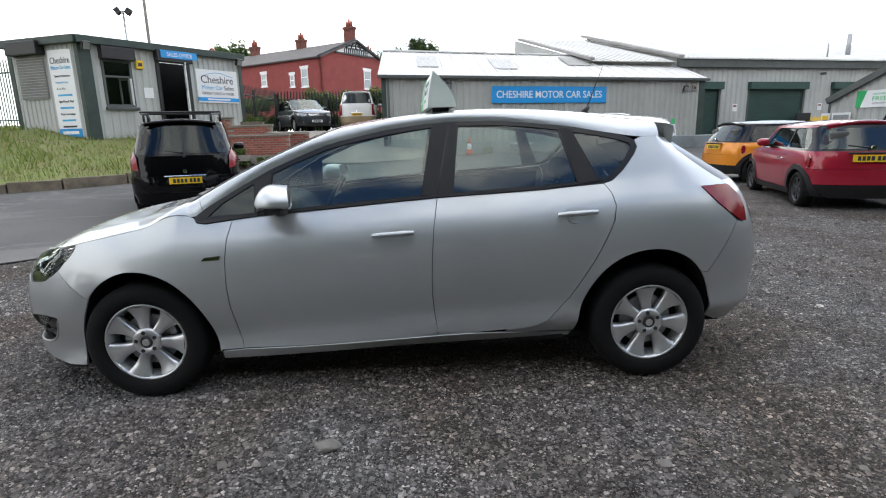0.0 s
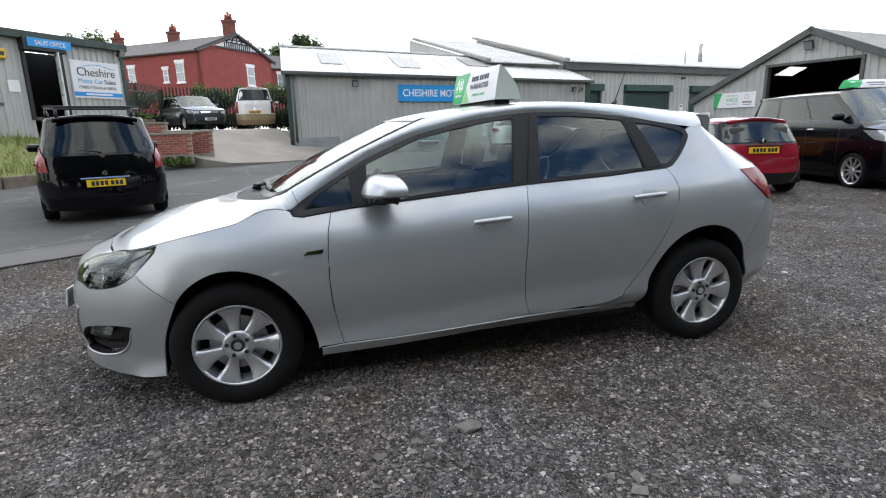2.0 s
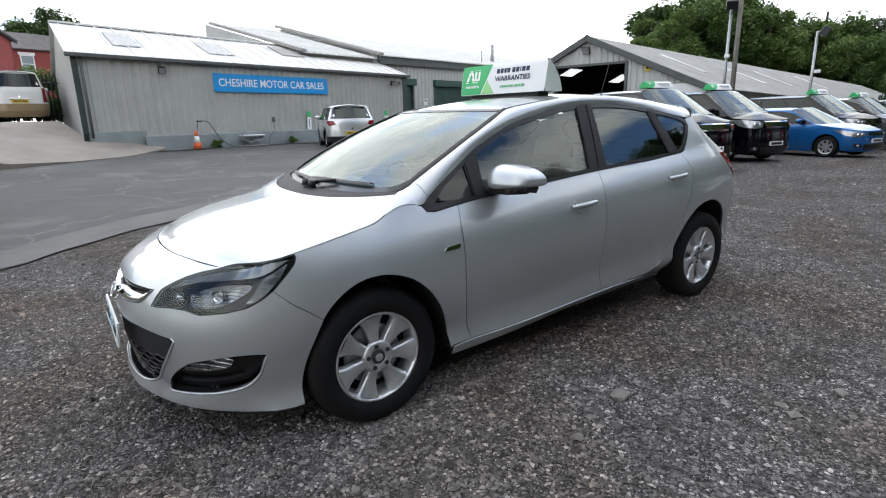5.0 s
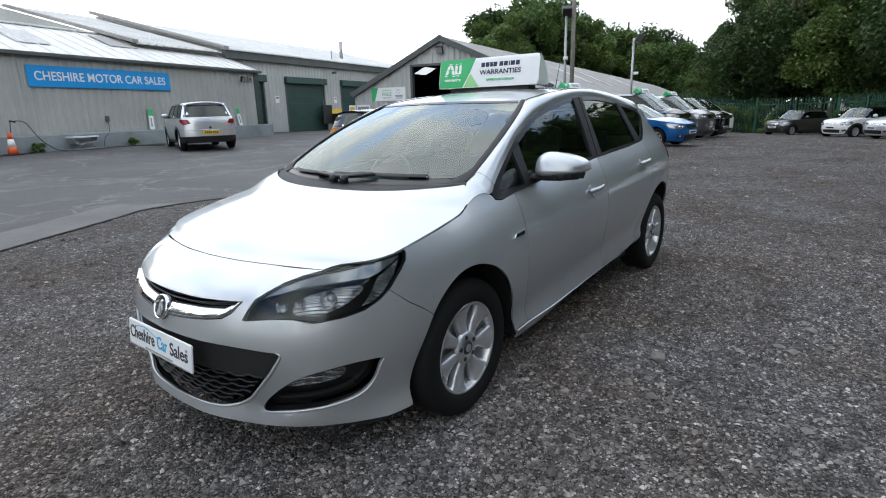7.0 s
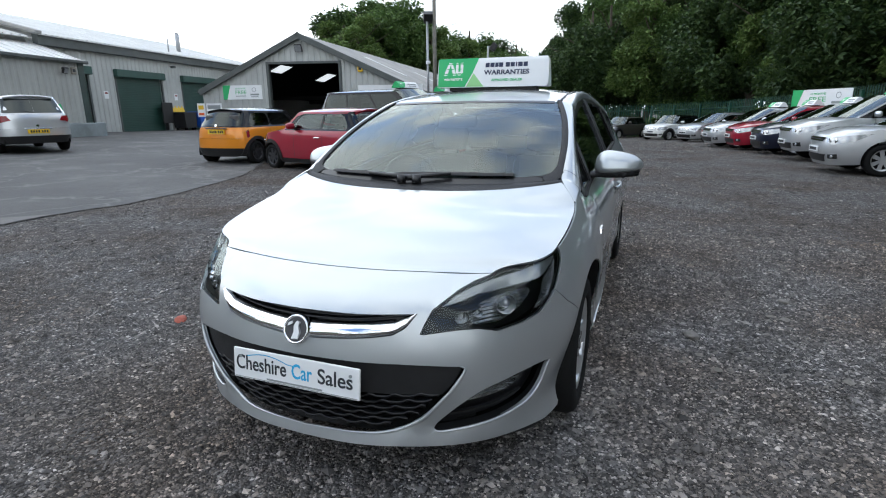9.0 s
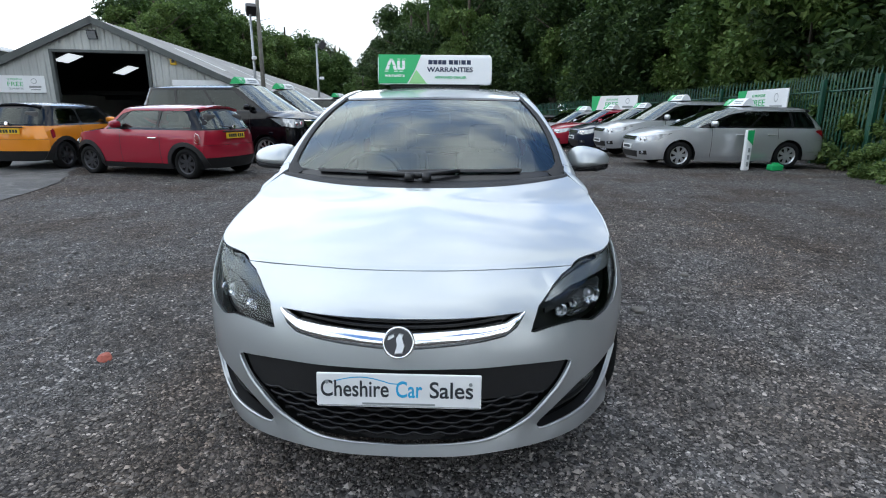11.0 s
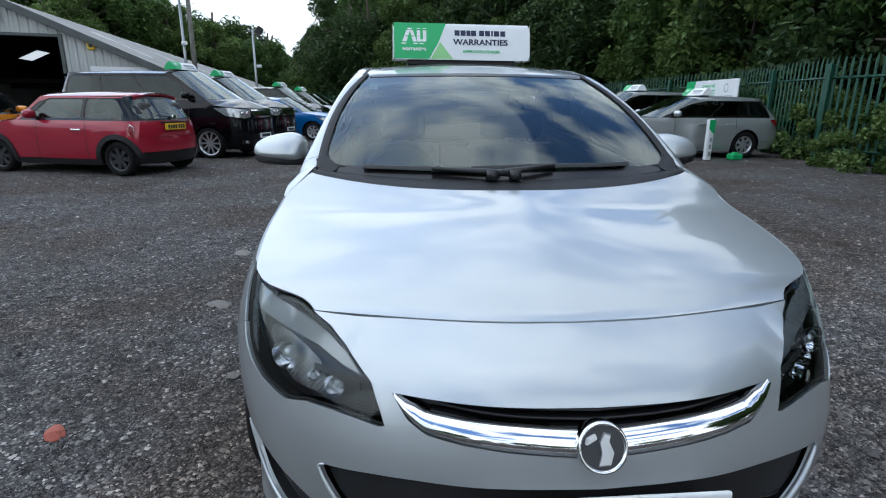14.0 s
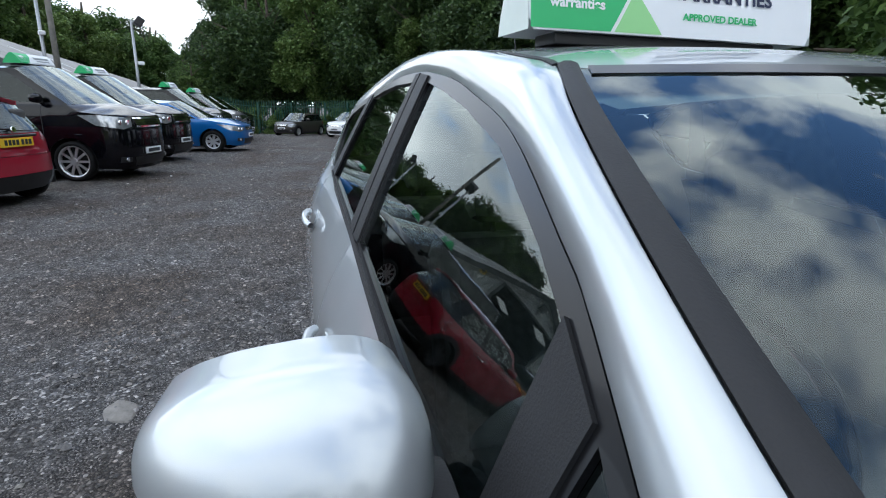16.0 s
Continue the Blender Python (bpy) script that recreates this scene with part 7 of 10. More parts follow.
BONNET_LIP = [(0.004, 0.7845), (0.2, 0.7845), (0.4, 0.783), (0.597, 0.7775)]
top_edge = X((-1.86, 0.790), (-1.79, 0.806), (-1.72, 0.820), (-1.68, 0.8285))


def gap(poly, d=0.0022):
    """Draws an outline in a little, for the shut lines."""
    n = len(poly)
    area = sum(poly[i].x * poly[(i + 1) % n].y - poly[(i + 1) % n].x * poly[i].y for i in range(n))
    sg = 1 if area > 0 else -1
    out = []
    for i in range(n):
        e1, e2 = (poly[i] - poly[i - 1]), (poly[(i + 1) % n] - poly[i])
        if e1.length < 1e-6 or e2.length < 1e-6:
            out.append(poly[i])
            continue
        nn = Vector((-e1.y, e1.x)).normalized() + Vector((-e2.y, e2.x)).normalized()
        out.append(poly[i] + nn.normalized() * d * sg if nn.length > 0.3 else poly[i])
    return out


dlo = open_smooth(X(*DLO_TOP), 4) + open_smooth(X(*DLO_REAR), 4) + X(*DLO_BOT)
lamp_poly = X(*LAMP_LOW) + Y(*LAMP_IN) + Y(*LAMP_TOP) + top_edge
fender = X((-1.145, 0.985), (-1.085, 0.972)) + X(DLO_TOP[0]) + X(*reversed(DLO_BOT[5:])) + X(*SEAM_F[1:]) + X((-0.945, 0.262)) + X(*ARCH_F[1:]) + X((-1.65, 0.597), (-1.708, 0.637), (-1.771, 0.698)) + X((-1.712, 0.757), (-1.676, 0.794), (-1.664, 0.820), (-1.668, 0.8325)) + X((-1.55, 0.858), (-1.4, 0.889), (-1.3, 0.910), (-1.24, 0.938), (-1.195, 0.968))
door_f = X(*DLO_BOT[1:6]) + X(*SEAM_F[1:]) + X((-0.5, 0.272), (-0.15, 0.284)) + X(*reversed(SEAM_B[1:]))
door_r = X(*SEAM_R) + X((0.4, 0.306)) + X(*reversed(SEAM_B)) + X(DLO_BOT[0])
quarter = X(*reversed(DLO_REAR)) + X((1.268, 1.298), (1.30, 1.315), (1.40, 1.318), (1.49, 1.305)) + X((1.515, 1.24), (1.60, 1.175), (1.70, 1.105), (1.775, 1.056), (1.60, 1.053), (1.64, 1.01), (1.685, 0.965), (1.80, 0.872), (1.76, 0.80), (1.70, 0.69), (1.64, 0.60)) + X(*reversed(ARCH_R[:31])) + X((0.945, 0.275), (0.75, 0.29), (0.56, 0.297), (0.575, 0.314)) + X(*reversed(SEAM_R[1:-1]))
sill = X((-0.94, 0.256), (-0.828, 0.265), (-0.5, 0.270), (-0.15, 0.282), (0.2, 0.298), (0.38, 0.303), (0.55, 0.298), (0.75, 0.284), (0.935, 0.268), (0.92, 0.245), (0.3, 0.235), (-0.3, 0.222), (-0.94, 0.212))
lamp_r = X((1.60, 1.051), (1.70, 1.058), (1.775, 1.054), (1.845, 0.99), (1.868, 0.92), (1.872, 0.857), (1.822, 0.868), (1.75, 0.915), (1.685, 0.967))
for s in (1, -1):
    f = skin_panel("front_wing", gap(fender), SILVER, hero, side=s)
    d1 = skin_panel("front_door", gap(door_f), SILVER, hero, side=s)
    d2 = skin_panel("rear_door", gap(door_r), SILVER, hero, side=s)
    q = skin_panel("rear_quarter", gap(quarter), SILVER, hero, side=s)
    skin_panel("sill", gap(sill, 0.001), SILVER, hero, side=s, out=0.004)
    # windows: gloss black frame with panes let into it
    g1 = X((-0.975, 0.958), (-0.90, 1.025), (-0.745, 1.118), (-0.735, 0.975))
    g2 = X((-0.665, 0.978), (-0.645, 1.165), (-0.56, 1.205), (-0.36, 1.284), (-0.16, 1.330), (0.02, 1.362), (0.192, 1.385), (0.128, 1.042), (-0.3, 1.01))
    g3 = X((0.296, 1.05), (0.338, 1.390), (0.55, 1.389), (0.72, 1.377), (0.868, 1.358), (0.945, 1.088), (0.6, 1.068))
    g4 = X((1.058, 1.108), (0.945, 1.345), (1.07, 1.326), (1.18, 1.302), (1.238, 1.282), (1.245, 1.262), (1.205, 1.205), (1.13, 1.128), (1.09, 1.105))
    panes = [g1, g2, g3, g4]
    fr = skin_panel("window_frame", gap(dlo, 0.001), GLOSS_BLACK, hero, side=s, out=0.001, holes=panes, fine=0.025, step=0.05)
    for g in panes:
        skin_panel("pane", g, M["glass_dark"] if g is g1 else WIN_GLASS, fr, side=s, out=-0.006, thick=0.0, step=0.1)
    # lower weather strip, mirror sail
    strip = X(*reversed(DLO_BOT)) + X((1.07, 1.092)) + X((0.77, 1.068), (0.211, 1.041), (0.005, 1.026), (-0.35, 0.998), (-0.718, 0.97), (-0.846, 0.956), (-0.985, 0.94))
    skin_panel("weather_strip", strip, SATIN, fr, side=s, out=0.008, thick=0.01, step=0.05)
    # sides of the pillar between the doors
    skin_panel("pillar_trim", X((0.135, 1.04), (0.205, 1.038), (0.28, 1.405), (0.198, 1.398)), SATIN, fr, side=s, out=0.006, thick=0.008)
    skin_panel("pillar_trim", X((0.218, 1.038), (0.288, 1.045), (0.33, 1.405), (0.292, 1.408)), SATIN, fr, side=s, out=0.006, thick=0.008)
    skin_panel("pillar_trim", X((0.953, 1.085), (1.05, 1.095), (0.938, 1.358), (0.878, 1.368)), SATIN, fr, side=s, out=0.004, thick=0.008)
    skin_panel("sail_panel", X((-0.728, 0.965), (-0.668, 0.968), (-0.652, 1.17), (-0.735, 1.128)), SATIN, fr, side=s, out=0.006, thick=0.008)
    # door handles over their cups
    for x0, x1, z0, dr in ((-0.127, 0.085, 0.852, d1), (0.822, 1.03, 0.931, d2)):
        xm = (x0 + x1) / 2
        skin_panel("handle_cup", smoothed(X((xm - 0.055, z0 + 0.005), (xm - 0.035, z0 - 0.04), (xm + 0.035, z0 - 0.04), (xm + 0.055, z0 + 0.005), (xm + 0.04, z0 + 0.032), (xm - 0.04, z0 + 0.032)), 4), SILVER, dr, side=s, out=0.005, thick=0.005, step=0.03, fine=0.01)
        skin_panel("handle_cup", smoothed(X((xm - 0.045, z0 - 0.002), (xm - 0.028, z0 - 0.036), (xm + 0.028, z0 - 0.036), (xm + 0.045, z0 - 0.002)), 4), SILVER, dr, side=s, out=0.003, thick=0.001, step=0.03, fine=0.01)
        rows = []
        for i in range(13):
            t = i / 12
            x = x0 + (x1 - x0) * t
            bow = 0.016 + 0.022 * math.sin(math.pi * min(1, max(0, t))) ** 0.5
            w = 0.0145 * (0.75 + 0.25 * math.sin(math.pi * t) ** 0.4)
            c = hull(a_of_x(x, z0 + 0.012 * t) * s, z0 + 0.012 * t)
            o = Vector((0, -s, 0.12)).normalized()
            rows.append([c + o * (bow + 0.010 * math.cos(k * math.pi / 4)) + Vector((0, 0, w * math.sin(k * math.pi / 4))) for k in range(9)])
        bm = loft(rows)
        part("handle", bm, SILVER, dr)
    # side repeater
    skin_panel("side_repeater", X((-0.995, 0.748), (-0.975, 0.765), (-0.895, 0.772), (-0.905, 0.752)), M["chrome"], f, side=s, out=0.005, thick=0.006, step=0.03, fine=0.01)
    # rear lamp
    skin_panel("tail_lamp", gap(lamp_r), M["red_lens"], hero, side=s, out=0.004)
    # headlamp: dark bowl, bright reflectors, frosted upper band, ribbed side reflector, clear cover
    hl = skin_panel("headlamp", gap(lamp_poly, 0.004), GLOSS_BLACK, hero, side=s, out=-0.055, thick=0.006, label="dark headlamp with bright reflectors", step=0.05)
    skin_panel("lens", gap(lamp_poly, 0.0008), LENS, hl, side=s, out=-0.002, thick=0.0, step=0.05)
    skin_panel("lamp_rim", gap(lamp_poly, 0.001), SATIN, hl, side=s, out=-0.012, thick=0.004, step=0.04, holes=[gap(lamp_poly, 0.005)])
    band = Y((0.478, 0.705), (0.512, 0.735), (0.552, 0.754), (0.60, 0.768)) + X((-1.86, 0.781), (-1.79, 0.797), (-1.72, 0.811), (-1.692, 0.814)) + X((-1.73, 0.792), (-1.79, 0.765), (-1.83, 0.755)) + Y((0.66, 0.747), (0.58, 0.738), (0.52, 0.716))
    skin_panel("upper_band", band, FROST, hl, side=s, out=-0.012, thick=0.004, step=0.04)
    ribs = X((-1.70, 0.800), (-1.745, 0.776), (-1.795, 0.750), (-1.845, 0.685), (-1.875, 0.654), (-1.84, 0.662), (-1.795, 0.692), (-1.735, 0.748))
    skin_panel("side_reflector", ribs, RIBBED, hl, side=s, out=-0.016, thick=0.004, step=0.03, fine=0.015)
    cup = Y((0.585, 0.652), (0.65, 0.640), (0.70, 0.652), (0.735, 0.685), (0.748, 0.725), (0.70, 0.737), (0.63, 0.728), (0.59, 0.70))
    skin_panel("main_reflector", smoothed(cup, 4), RIBBED, hl, side=s, out=-0.044, thick=0.004, step=0.03, fine=0.015)
    skin_panel("cross_bar", Y((0.49, 0.690), (0.56, 0.706), (0.60, 0.705), (0.60, 0.696), (0.56, 0.694), (0.49, 0.676)), SATIN, hl, side=s, out=-0.03, thick=0.01, step=0.03, fine=0.015)
    for yy, zz, rr in ((0.672, 0.686, 0.036), (0.545, 0.664, 0.024), (0.595, 0.672, 0.016)):
        a = a_of_y(yy, zz) * s
        c = hull(a, zz)
        n = Vector((-0.9, -0.38 * s, 0.1)).normalized()
        bm = bmesh.new()
        qm = n.to_track_quat("Z", "Y").to_matrix()
        rings = []
        for k in range(5):
            t = k / 4
            rings.append([bm.verts.new(c - n * (0.024 + 0.035 * t) + qm @ Vector((math.cos(j * math.pi / 10), math.sin(j * math.pi / 10), 0)) * rr * (1 - t ** 1.6 * 0.8)) for j in range(20)])
        for ra, rb in zip(rings, rings[1:]):
            for j in range(20):
                bm.faces.new((ra[j], ra[(j + 1) % 20], rb[(j + 1) % 20], rb[j])).smooth = True
        part("reflector", bm, M["chrome"], hl)
        bm = bmesh.new()
        bmesh.ops.create_uvsphere(bm, u_segments=14, v_segments=8, radius=rr * 0.5, matrix=Matrix.Translation(c - n * 0.045))
        for fc in bm.faces:
            fc.smooth = True
        part("bulb", bm, M["clear_lens"], hl)

# front bumper with its openings
GR_TOP = [(0.408, 0.684), (0.30, 0.682), (0.20, 0.681), (0.10, 0.680), (0.0, 0.680)]
GR_LOW = [(0.0, 0.587), (0.083, 0.592), (0.18, 0.600), (0.27, 0.608), (0.34, 0.618), (0.378, 0.640), (0.408, 0.684)]
grille_half = Y(*GR_TOP[:-1]) + [Vector((0, 0.680))]
grille_low = [Vector((0, 0.587))] + Y(*GR_LOW[1:-1])
grille = grille_half + mirror(grille_half[:-1])[::-1] + mirror(grille_low[1:])[::-1] + grille_low
LO_TOP = [(0.0, 0.526), (0.18, 0.528), (0.365, 0.524), (0.46, 0.519), (0.556, 0.510), (0.570, 0.500)]
LO_SIDE = [(0.56, 0.474), (0.53, 0.424), (0.50, 0.387), (0.465, 0.346), (0.425, 0.305), (0.36, 0.267), (0.29, 0.250), (0.185, 0.245)]
lo_half = [Vector((0, 0.526))] + Y(*LO_TOP[1:]) + Y(*LO_SIDE) + [Vector((0, 0.242))]
lower = lo_half + mirror(lo_half[1:-1])[::-1]
fog = smoothed(Y((0.797, 0.440), (0.754, 0.444), (0.69, 0.433), (0.62, 0.410), (0.555, 0.365), (0.49, 0.305), (0.463, 0.268), (0.478, 0.256), (0.542, 0.259), (0.61, 0.265), (0.68, 0.277), (0.735, 0.302), (0.768, 0.346), (0.790, 0.416)), 4)
b_half = [Vector((0, 0.784))] + Y(*[(y, z - 0.0006) for y, z in BONNET_LIP[1:]]) + Y(*reversed(LAMP_TOP[:-1])) + Y(*reversed(LAMP_IN)) + X(*reversed(LAMP_LOW[3:])) + X((-1.708, 0.637), (-1.65, 0.597)) + X(*ARCH_F2) + X((-1.80, 0.174)) + Y((0.70, 0.180), (0.6, 0.190), (0.5, 0.197), (0.25, 0.202)) + [Vector((0, 0.203))]
bumper_poly = b_half + mirror(b_half[1:-1])[::-1]
bumper = skin_panel("front_bumper", gap(bumper_poly, 0.0012), SILVER, hero, holes=[grille, lower, fog, mirror(fog)], step=0.045, fine=0.022, thick=0.012)
for s in (1, -1):
    pk = skin_panel("fog_pocket", fog, GLOSS_BLACK, bumper, side=s, out=-0.05, thick=0.004, fine=0.02, step=0.05)
    fl = skin_panel("fog_lamp", smoothed(Y((0.565, 0.358), (0.616, 0.398), (0.675, 0.420), (0.728, 0.418), (0.714, 0.380), (0.67, 0.366)), 3), RIBBED, bumper, side=s, out=-0.026, thick=0.008, fine=0.015, step=0.03, label="clear fog lamp strip")
    skin_panel("lens", smoothed(Y((0.560, 0.354), (0.614, 0.401), (0.675, 0.424), (0.732, 0.422), (0.717, 0.377), (0.67, 0.362)), 3), LENS, fl, side=s, out=-0.02, thick=0.0, fine=0.015, step=0.03)
    skin_panel("pocket_blade", Y((0.52, 0.300), (0.60, 0.306), (0.68, 0.318), (0.735, 0.340), (0.735, 0.331), (0.68, 0.308), (0.60, 0.295), (0.52, 0.289)), SATIN, bumper, side=s, out=-0.03, thick=0.012, fine=0.02, step=0.03)
    # rim of the pocket
    bm = bmesh.new()
    ring = resample(fog if s > 0 else mirror(fog), 0.02)
    va, vb = [], []
    for p in ring:
        o = hull(p.x, p.y)
        va.append(bm.verts.new(o))
        vb.append(bm.verts.new(o + Vector((0.04, 0.03 * s, 0)) * 0.9))
    for i in range(len(ring)):
        bm.faces.new((va[i], va[(i + 1) % len(ring)], vb[(i + 1) % len(ring)], vb[i])).smooth = True
    part("pocket_rim", bm, M["black"], bumper)

lip_half = [Vector((0, 0.206))] + Y((0.25, 0.205), (0.5, 0.200), (0.6, 0.193), (0.70, 0.184)) + X((-1.80, 0.178), (-1.72, 0.178), (-1.72, 0.150)) + Y((0.6, 0.152), (0.25, 0.158)) + [Vector((0, 0.158))]
skin_panel("lower_lip", lip_half + mirror(lip_half[1:-1])[::-1], SATIN, hero, out=-0.012, thick=0.01, fine=0.04)



def bead(name, line, r, parent):
    """A rounded edge of painted metal along a line on the hull."""
    pts = [hull(q.x, q.y) for q in line]
    bm = bmesh.new()
    rings = []
    for i, q in enumerate(pts):
        d = (pts[min(i + 1, len(pts) - 1)] - pts[max(i - 1, 0)]).normalized()
        m = d.to_track_quat("Z", "Y").to_matrix()
        k = min(1.0, 0.25 + 3.0 * min(i, len(pts) - 1 - i) / len(pts))
        rings.append([bm.verts.new(q + m @ Vector((r * k * math.cos(j * math.pi / 4), r * k * math.sin(j * math.pi / 4), 0))) for j in range(8)])
    for ra, rb in zip(rings, rings[1:]):
        for j in range(8):
            bm.faces.new((ra[j], ra[(j + 1) % 8], rb[(j + 1) % 8], rb[j])).smooth = True
    return part(name, bm, SILVER, parent)


for s in (1, -1):
    flip_ = (lambda q: q) if s > 0 else mirror
    bead("intake_edge", flip_(open_smooth(Y(*LO_TOP[-2:]) + Y(*LO_SIDE) + [Vector((0.001, 0.242))], 5)), 0.0075, bumper)
    bead("pocket_edge", flip_(open_smooth(Y((0.463, 0.262), (0.478, 0.252), (0.542, 0.255), (0.61, 0.261), (0.68, 0.273), (0.737, 0.298), (0.770, 0.346), (0.793, 0.416), (0.800, 0.436)), 4)), 0.0065, bumper)

# grille: recess, slats, chrome blade, round badge
gl = skin_panel("grille", grille, GLOSS_BLACK, hero, out=-0.045, thick=0.004, fine=0.03, label="black grille with a chrome blade")
for z0 in (0.634, 0.651, 0.667):
    rows = []
    ym = 0.33 if z0 < 0.64 else 0.36 if z0 < 0.66 else 0.38
    for i in range(25):
        y = -ym + 2 * ym * i / 24
        zz = z0 + 0.10 * (abs(y) / 0.37) ** 2 * 0.25
        c = hull(a_of_y(abs(y), zz) * (1 if y < 0 else -1), zz) + Vector((0.022, 0, 0))
        rows.append([c + Vector((0, 0, -0.004)), c + Vector((-0.006, 0, 0)), c + Vector((0, 0, 0.004)), c + Vector((0.02, 0, 0.003))])
    part("slat", loft(rows), GLOSS_BLACK, gl)
rows = []
for i in range(41):
    y = -0.404 + 0.808 * i / 40
    u = abs(y) / 0.404
    zl = float(np.interp(abs(y), [p[0] for p in GR_LOW], [p[1] for p in GR_LOW])) + 0.004
    w = 0.043 * (1 - 0.35 * u ** 2.5)
    if u > 0.93:
        w *= max(0.15, (1 - u) / 0.07)
    c0 = hull(a_of_y(abs(y), zl) * (1 if y < 0 else -1), zl)
    c1 = hull(a_of_y(abs(y), zl + w) * (1 if y < 0 else -1), zl + w)
    rows.append([c0 + Vector((0.03, 0, 0)), c0 + Vector((-0.002, 0, 0.0)), c0.lerp(c1, 0.45) + Vector((-0.012, 0, 0)), c1 + Vector((0.004, 0, 0)), c1 + Vector((0.03, 0, 0.0))])
part("chrome_blade", loft(rows), M["chrome"], gl)
bc, bn = Vector((-2.254, 0, 0.616)), Vector((-0.93, 0, 0.36)).normalized()
bq = bn.to_track_quat("Z", "Y").to_matrix()
bm = bmesh.new()
prof = [(0.0515, -0.03), (0.0515, 0.0), (0.049, 0.006), (0.045, 0.006), (0.0425, 0.002)]
rg = [[bm.verts.new(bc + bq @ Vector((r * math.cos(j * math.pi / 18), r * math.sin(j * math.pi / 18), h))) for j in range(36)] for r, h in prof]
for ra, rb in zip(rg, rg[1:]):
    for j in range(36):
        bm.faces.new((ra[j], ra[(j + 1) % 36], rb[(j + 1) % 36], rb[j])).smooth = True
part("badge", bm, M["chrome"], gl, "round chrome badge with a plain raised mark")
bm = bmesh.new()
bm.faces.new([bm.verts.new(bc + bq @ Vector((0.043 * math.cos(j * math.pi / 18), 0.043 * math.sin(j * math.pi / 18), 0.002))) for j in range(36)])
part("badge_face", bm, M["dark_alloy"], gl)
bm = bmesh.new()
for pts in (((-0.012, -0.036), (0.014, -0.034), (0.022, -0.01), (0.012, 0.014), (0.016, 0.026), (0.002, 0.03), (-0.008, 0.012), (-0.004, -0.01)), ((-0.036, 0.008), (-0.014, 0.02), (-0.016, 0.028), (-0.033, 0.02))):
    lo_ = [bm.verts.new(bc + bq @ Vector((x, y, 0.0025))) for x, y in pts]
    hi_ = [bm.verts.new(bc + bq @ Vector((x * 0.9, y * 0.9, 0.008))) for x, y in pts]
    bm.faces.new(hi_)
    for j in range(len(pts)):
        bm.faces.new((lo_[j], lo_[(j + 1) % len(pts)], hi_[(j + 1) % len(pts)], hi_[j]))
bmesh.ops.recalc_face_normals(bm, faces=bm.faces[:])
part("badge_mark", bm, M["alloy"], gl)

# lower intake: black upper band and a mesh of short bars
lg = skin_panel("lower_grille", lower, SATIN, hero, out=-0.06, thick=0.004, fine=0.03, label="black lower intake with a honeycomb mesh")
ub_half = [Vector((0, 0.524))] + Y((0.18, 0.526), (0.365, 0.522), (0.46, 0.517), (0.566, 0.504), (0.535, 0.44), (0.50, 0.397), (0.36, 0.402), (0.2, 0.405)) + [Vector((0, 0.405))]
skin_panel("upper_band", ub_half + mirror(ub_half[1:-1])[::-1], SATIN, lg, out=-0.02, thick=0.02, fine=0.03)
for r_i, z0 in enumerate((0.262, 0.287, 0.312, 0.337, 0.362, 0.386)):
    ymax = float(np.interp(z0, [0.24, 0.25, 0.267, 0.305, 0.346, 0.387], [0.05, 0.26, 0.335, 0.405, 0.447, 0.482]))
    rows = []
    n = int(ymax * 2 / 0.0125)
    for i in range(n + 1):
        y = -ymax + 2 * ymax * i / n
        ph = (y / 0.085 + (0.5 if r_i % 2 else 0)) % 1
        zz = z0 + 0.012 * (1 - min(1, abs(ph - 0.5) / 0.28 if abs(ph - 0.5) < 0.28 else 1)) * (1 if abs(ph - 0.5) < 0.28 else 0) + 0.012 * (abs(y) / 0.5) ** 2
        c = hull(a_of_y(abs(y), zz) * (1 if y < 0 else -1), zz) + Vector((0.022, 0, 0))
        rows.append([c + Vector((0.03, 0, 0.004)), c + Vector((0, 0, 0.005)), c + Vector((-0.004, 0, 0)), c + Vector((0, 0, -0.005)), c + Vector((0.03, 0, -0.004))])
    part("mesh_bar", loft(rows), GLOSS_BLACK, lg)

part("intake_duct", loft([[hull(a_of_y(abs(y), z) * (1 if y < 0 else -1), z) + Vector((0.085, 0, 0)) for z in (0.215, 0.25, 0.3, 0.36, 0.42, 0.48, 0.53)] for y in np.linspace(-0.57, 0.57, 25)]), M["dark"], lg)

# show plate
pl = thing("show_plate", "white dealer show plate with dark and blue lettering on the bumper", "plate", STANCE)
pm = pose(-2.290, 0.258, 0.412, 0, 0, -90) @ pose(0, 0, 0, -6, 0, 0)
part("plate", boxed((0, -0.006, 0), (0.52, 0.004, 0.111), pm, 0.004), M["plate_white"], pl)
part("edge_line", boxed((0.006, -0.0065, 0.004), (0.514, -0.006, 0.0065), pm), M["grey_ink"], pl)
writing("lettering", "Cheshire", 0.075, pm @ pose(0.014, -0.0068, 0.036), M["ink"], pl, width=0.215, depth=0.0006, bold=0.012)
writing("lettering", "Car", 0.075, pm @ pose(0.252, -0.0068, 0.036), M["cyan"], pl, width=0.083, depth=0.0006, bold=0.012)
writing("lettering", "Sales", 0.075, pm @ pose(0.358, -0.0068, 0.036), M["ink"], pl, width=0.136, depth=0.0006, bold=0.012)
part("text_bar", boxed((0.145, -0.0068, 0.009), (0.375, -0.006, 0.0155), pm), M["grey_ink"], pl)
bm = bmesh.new()
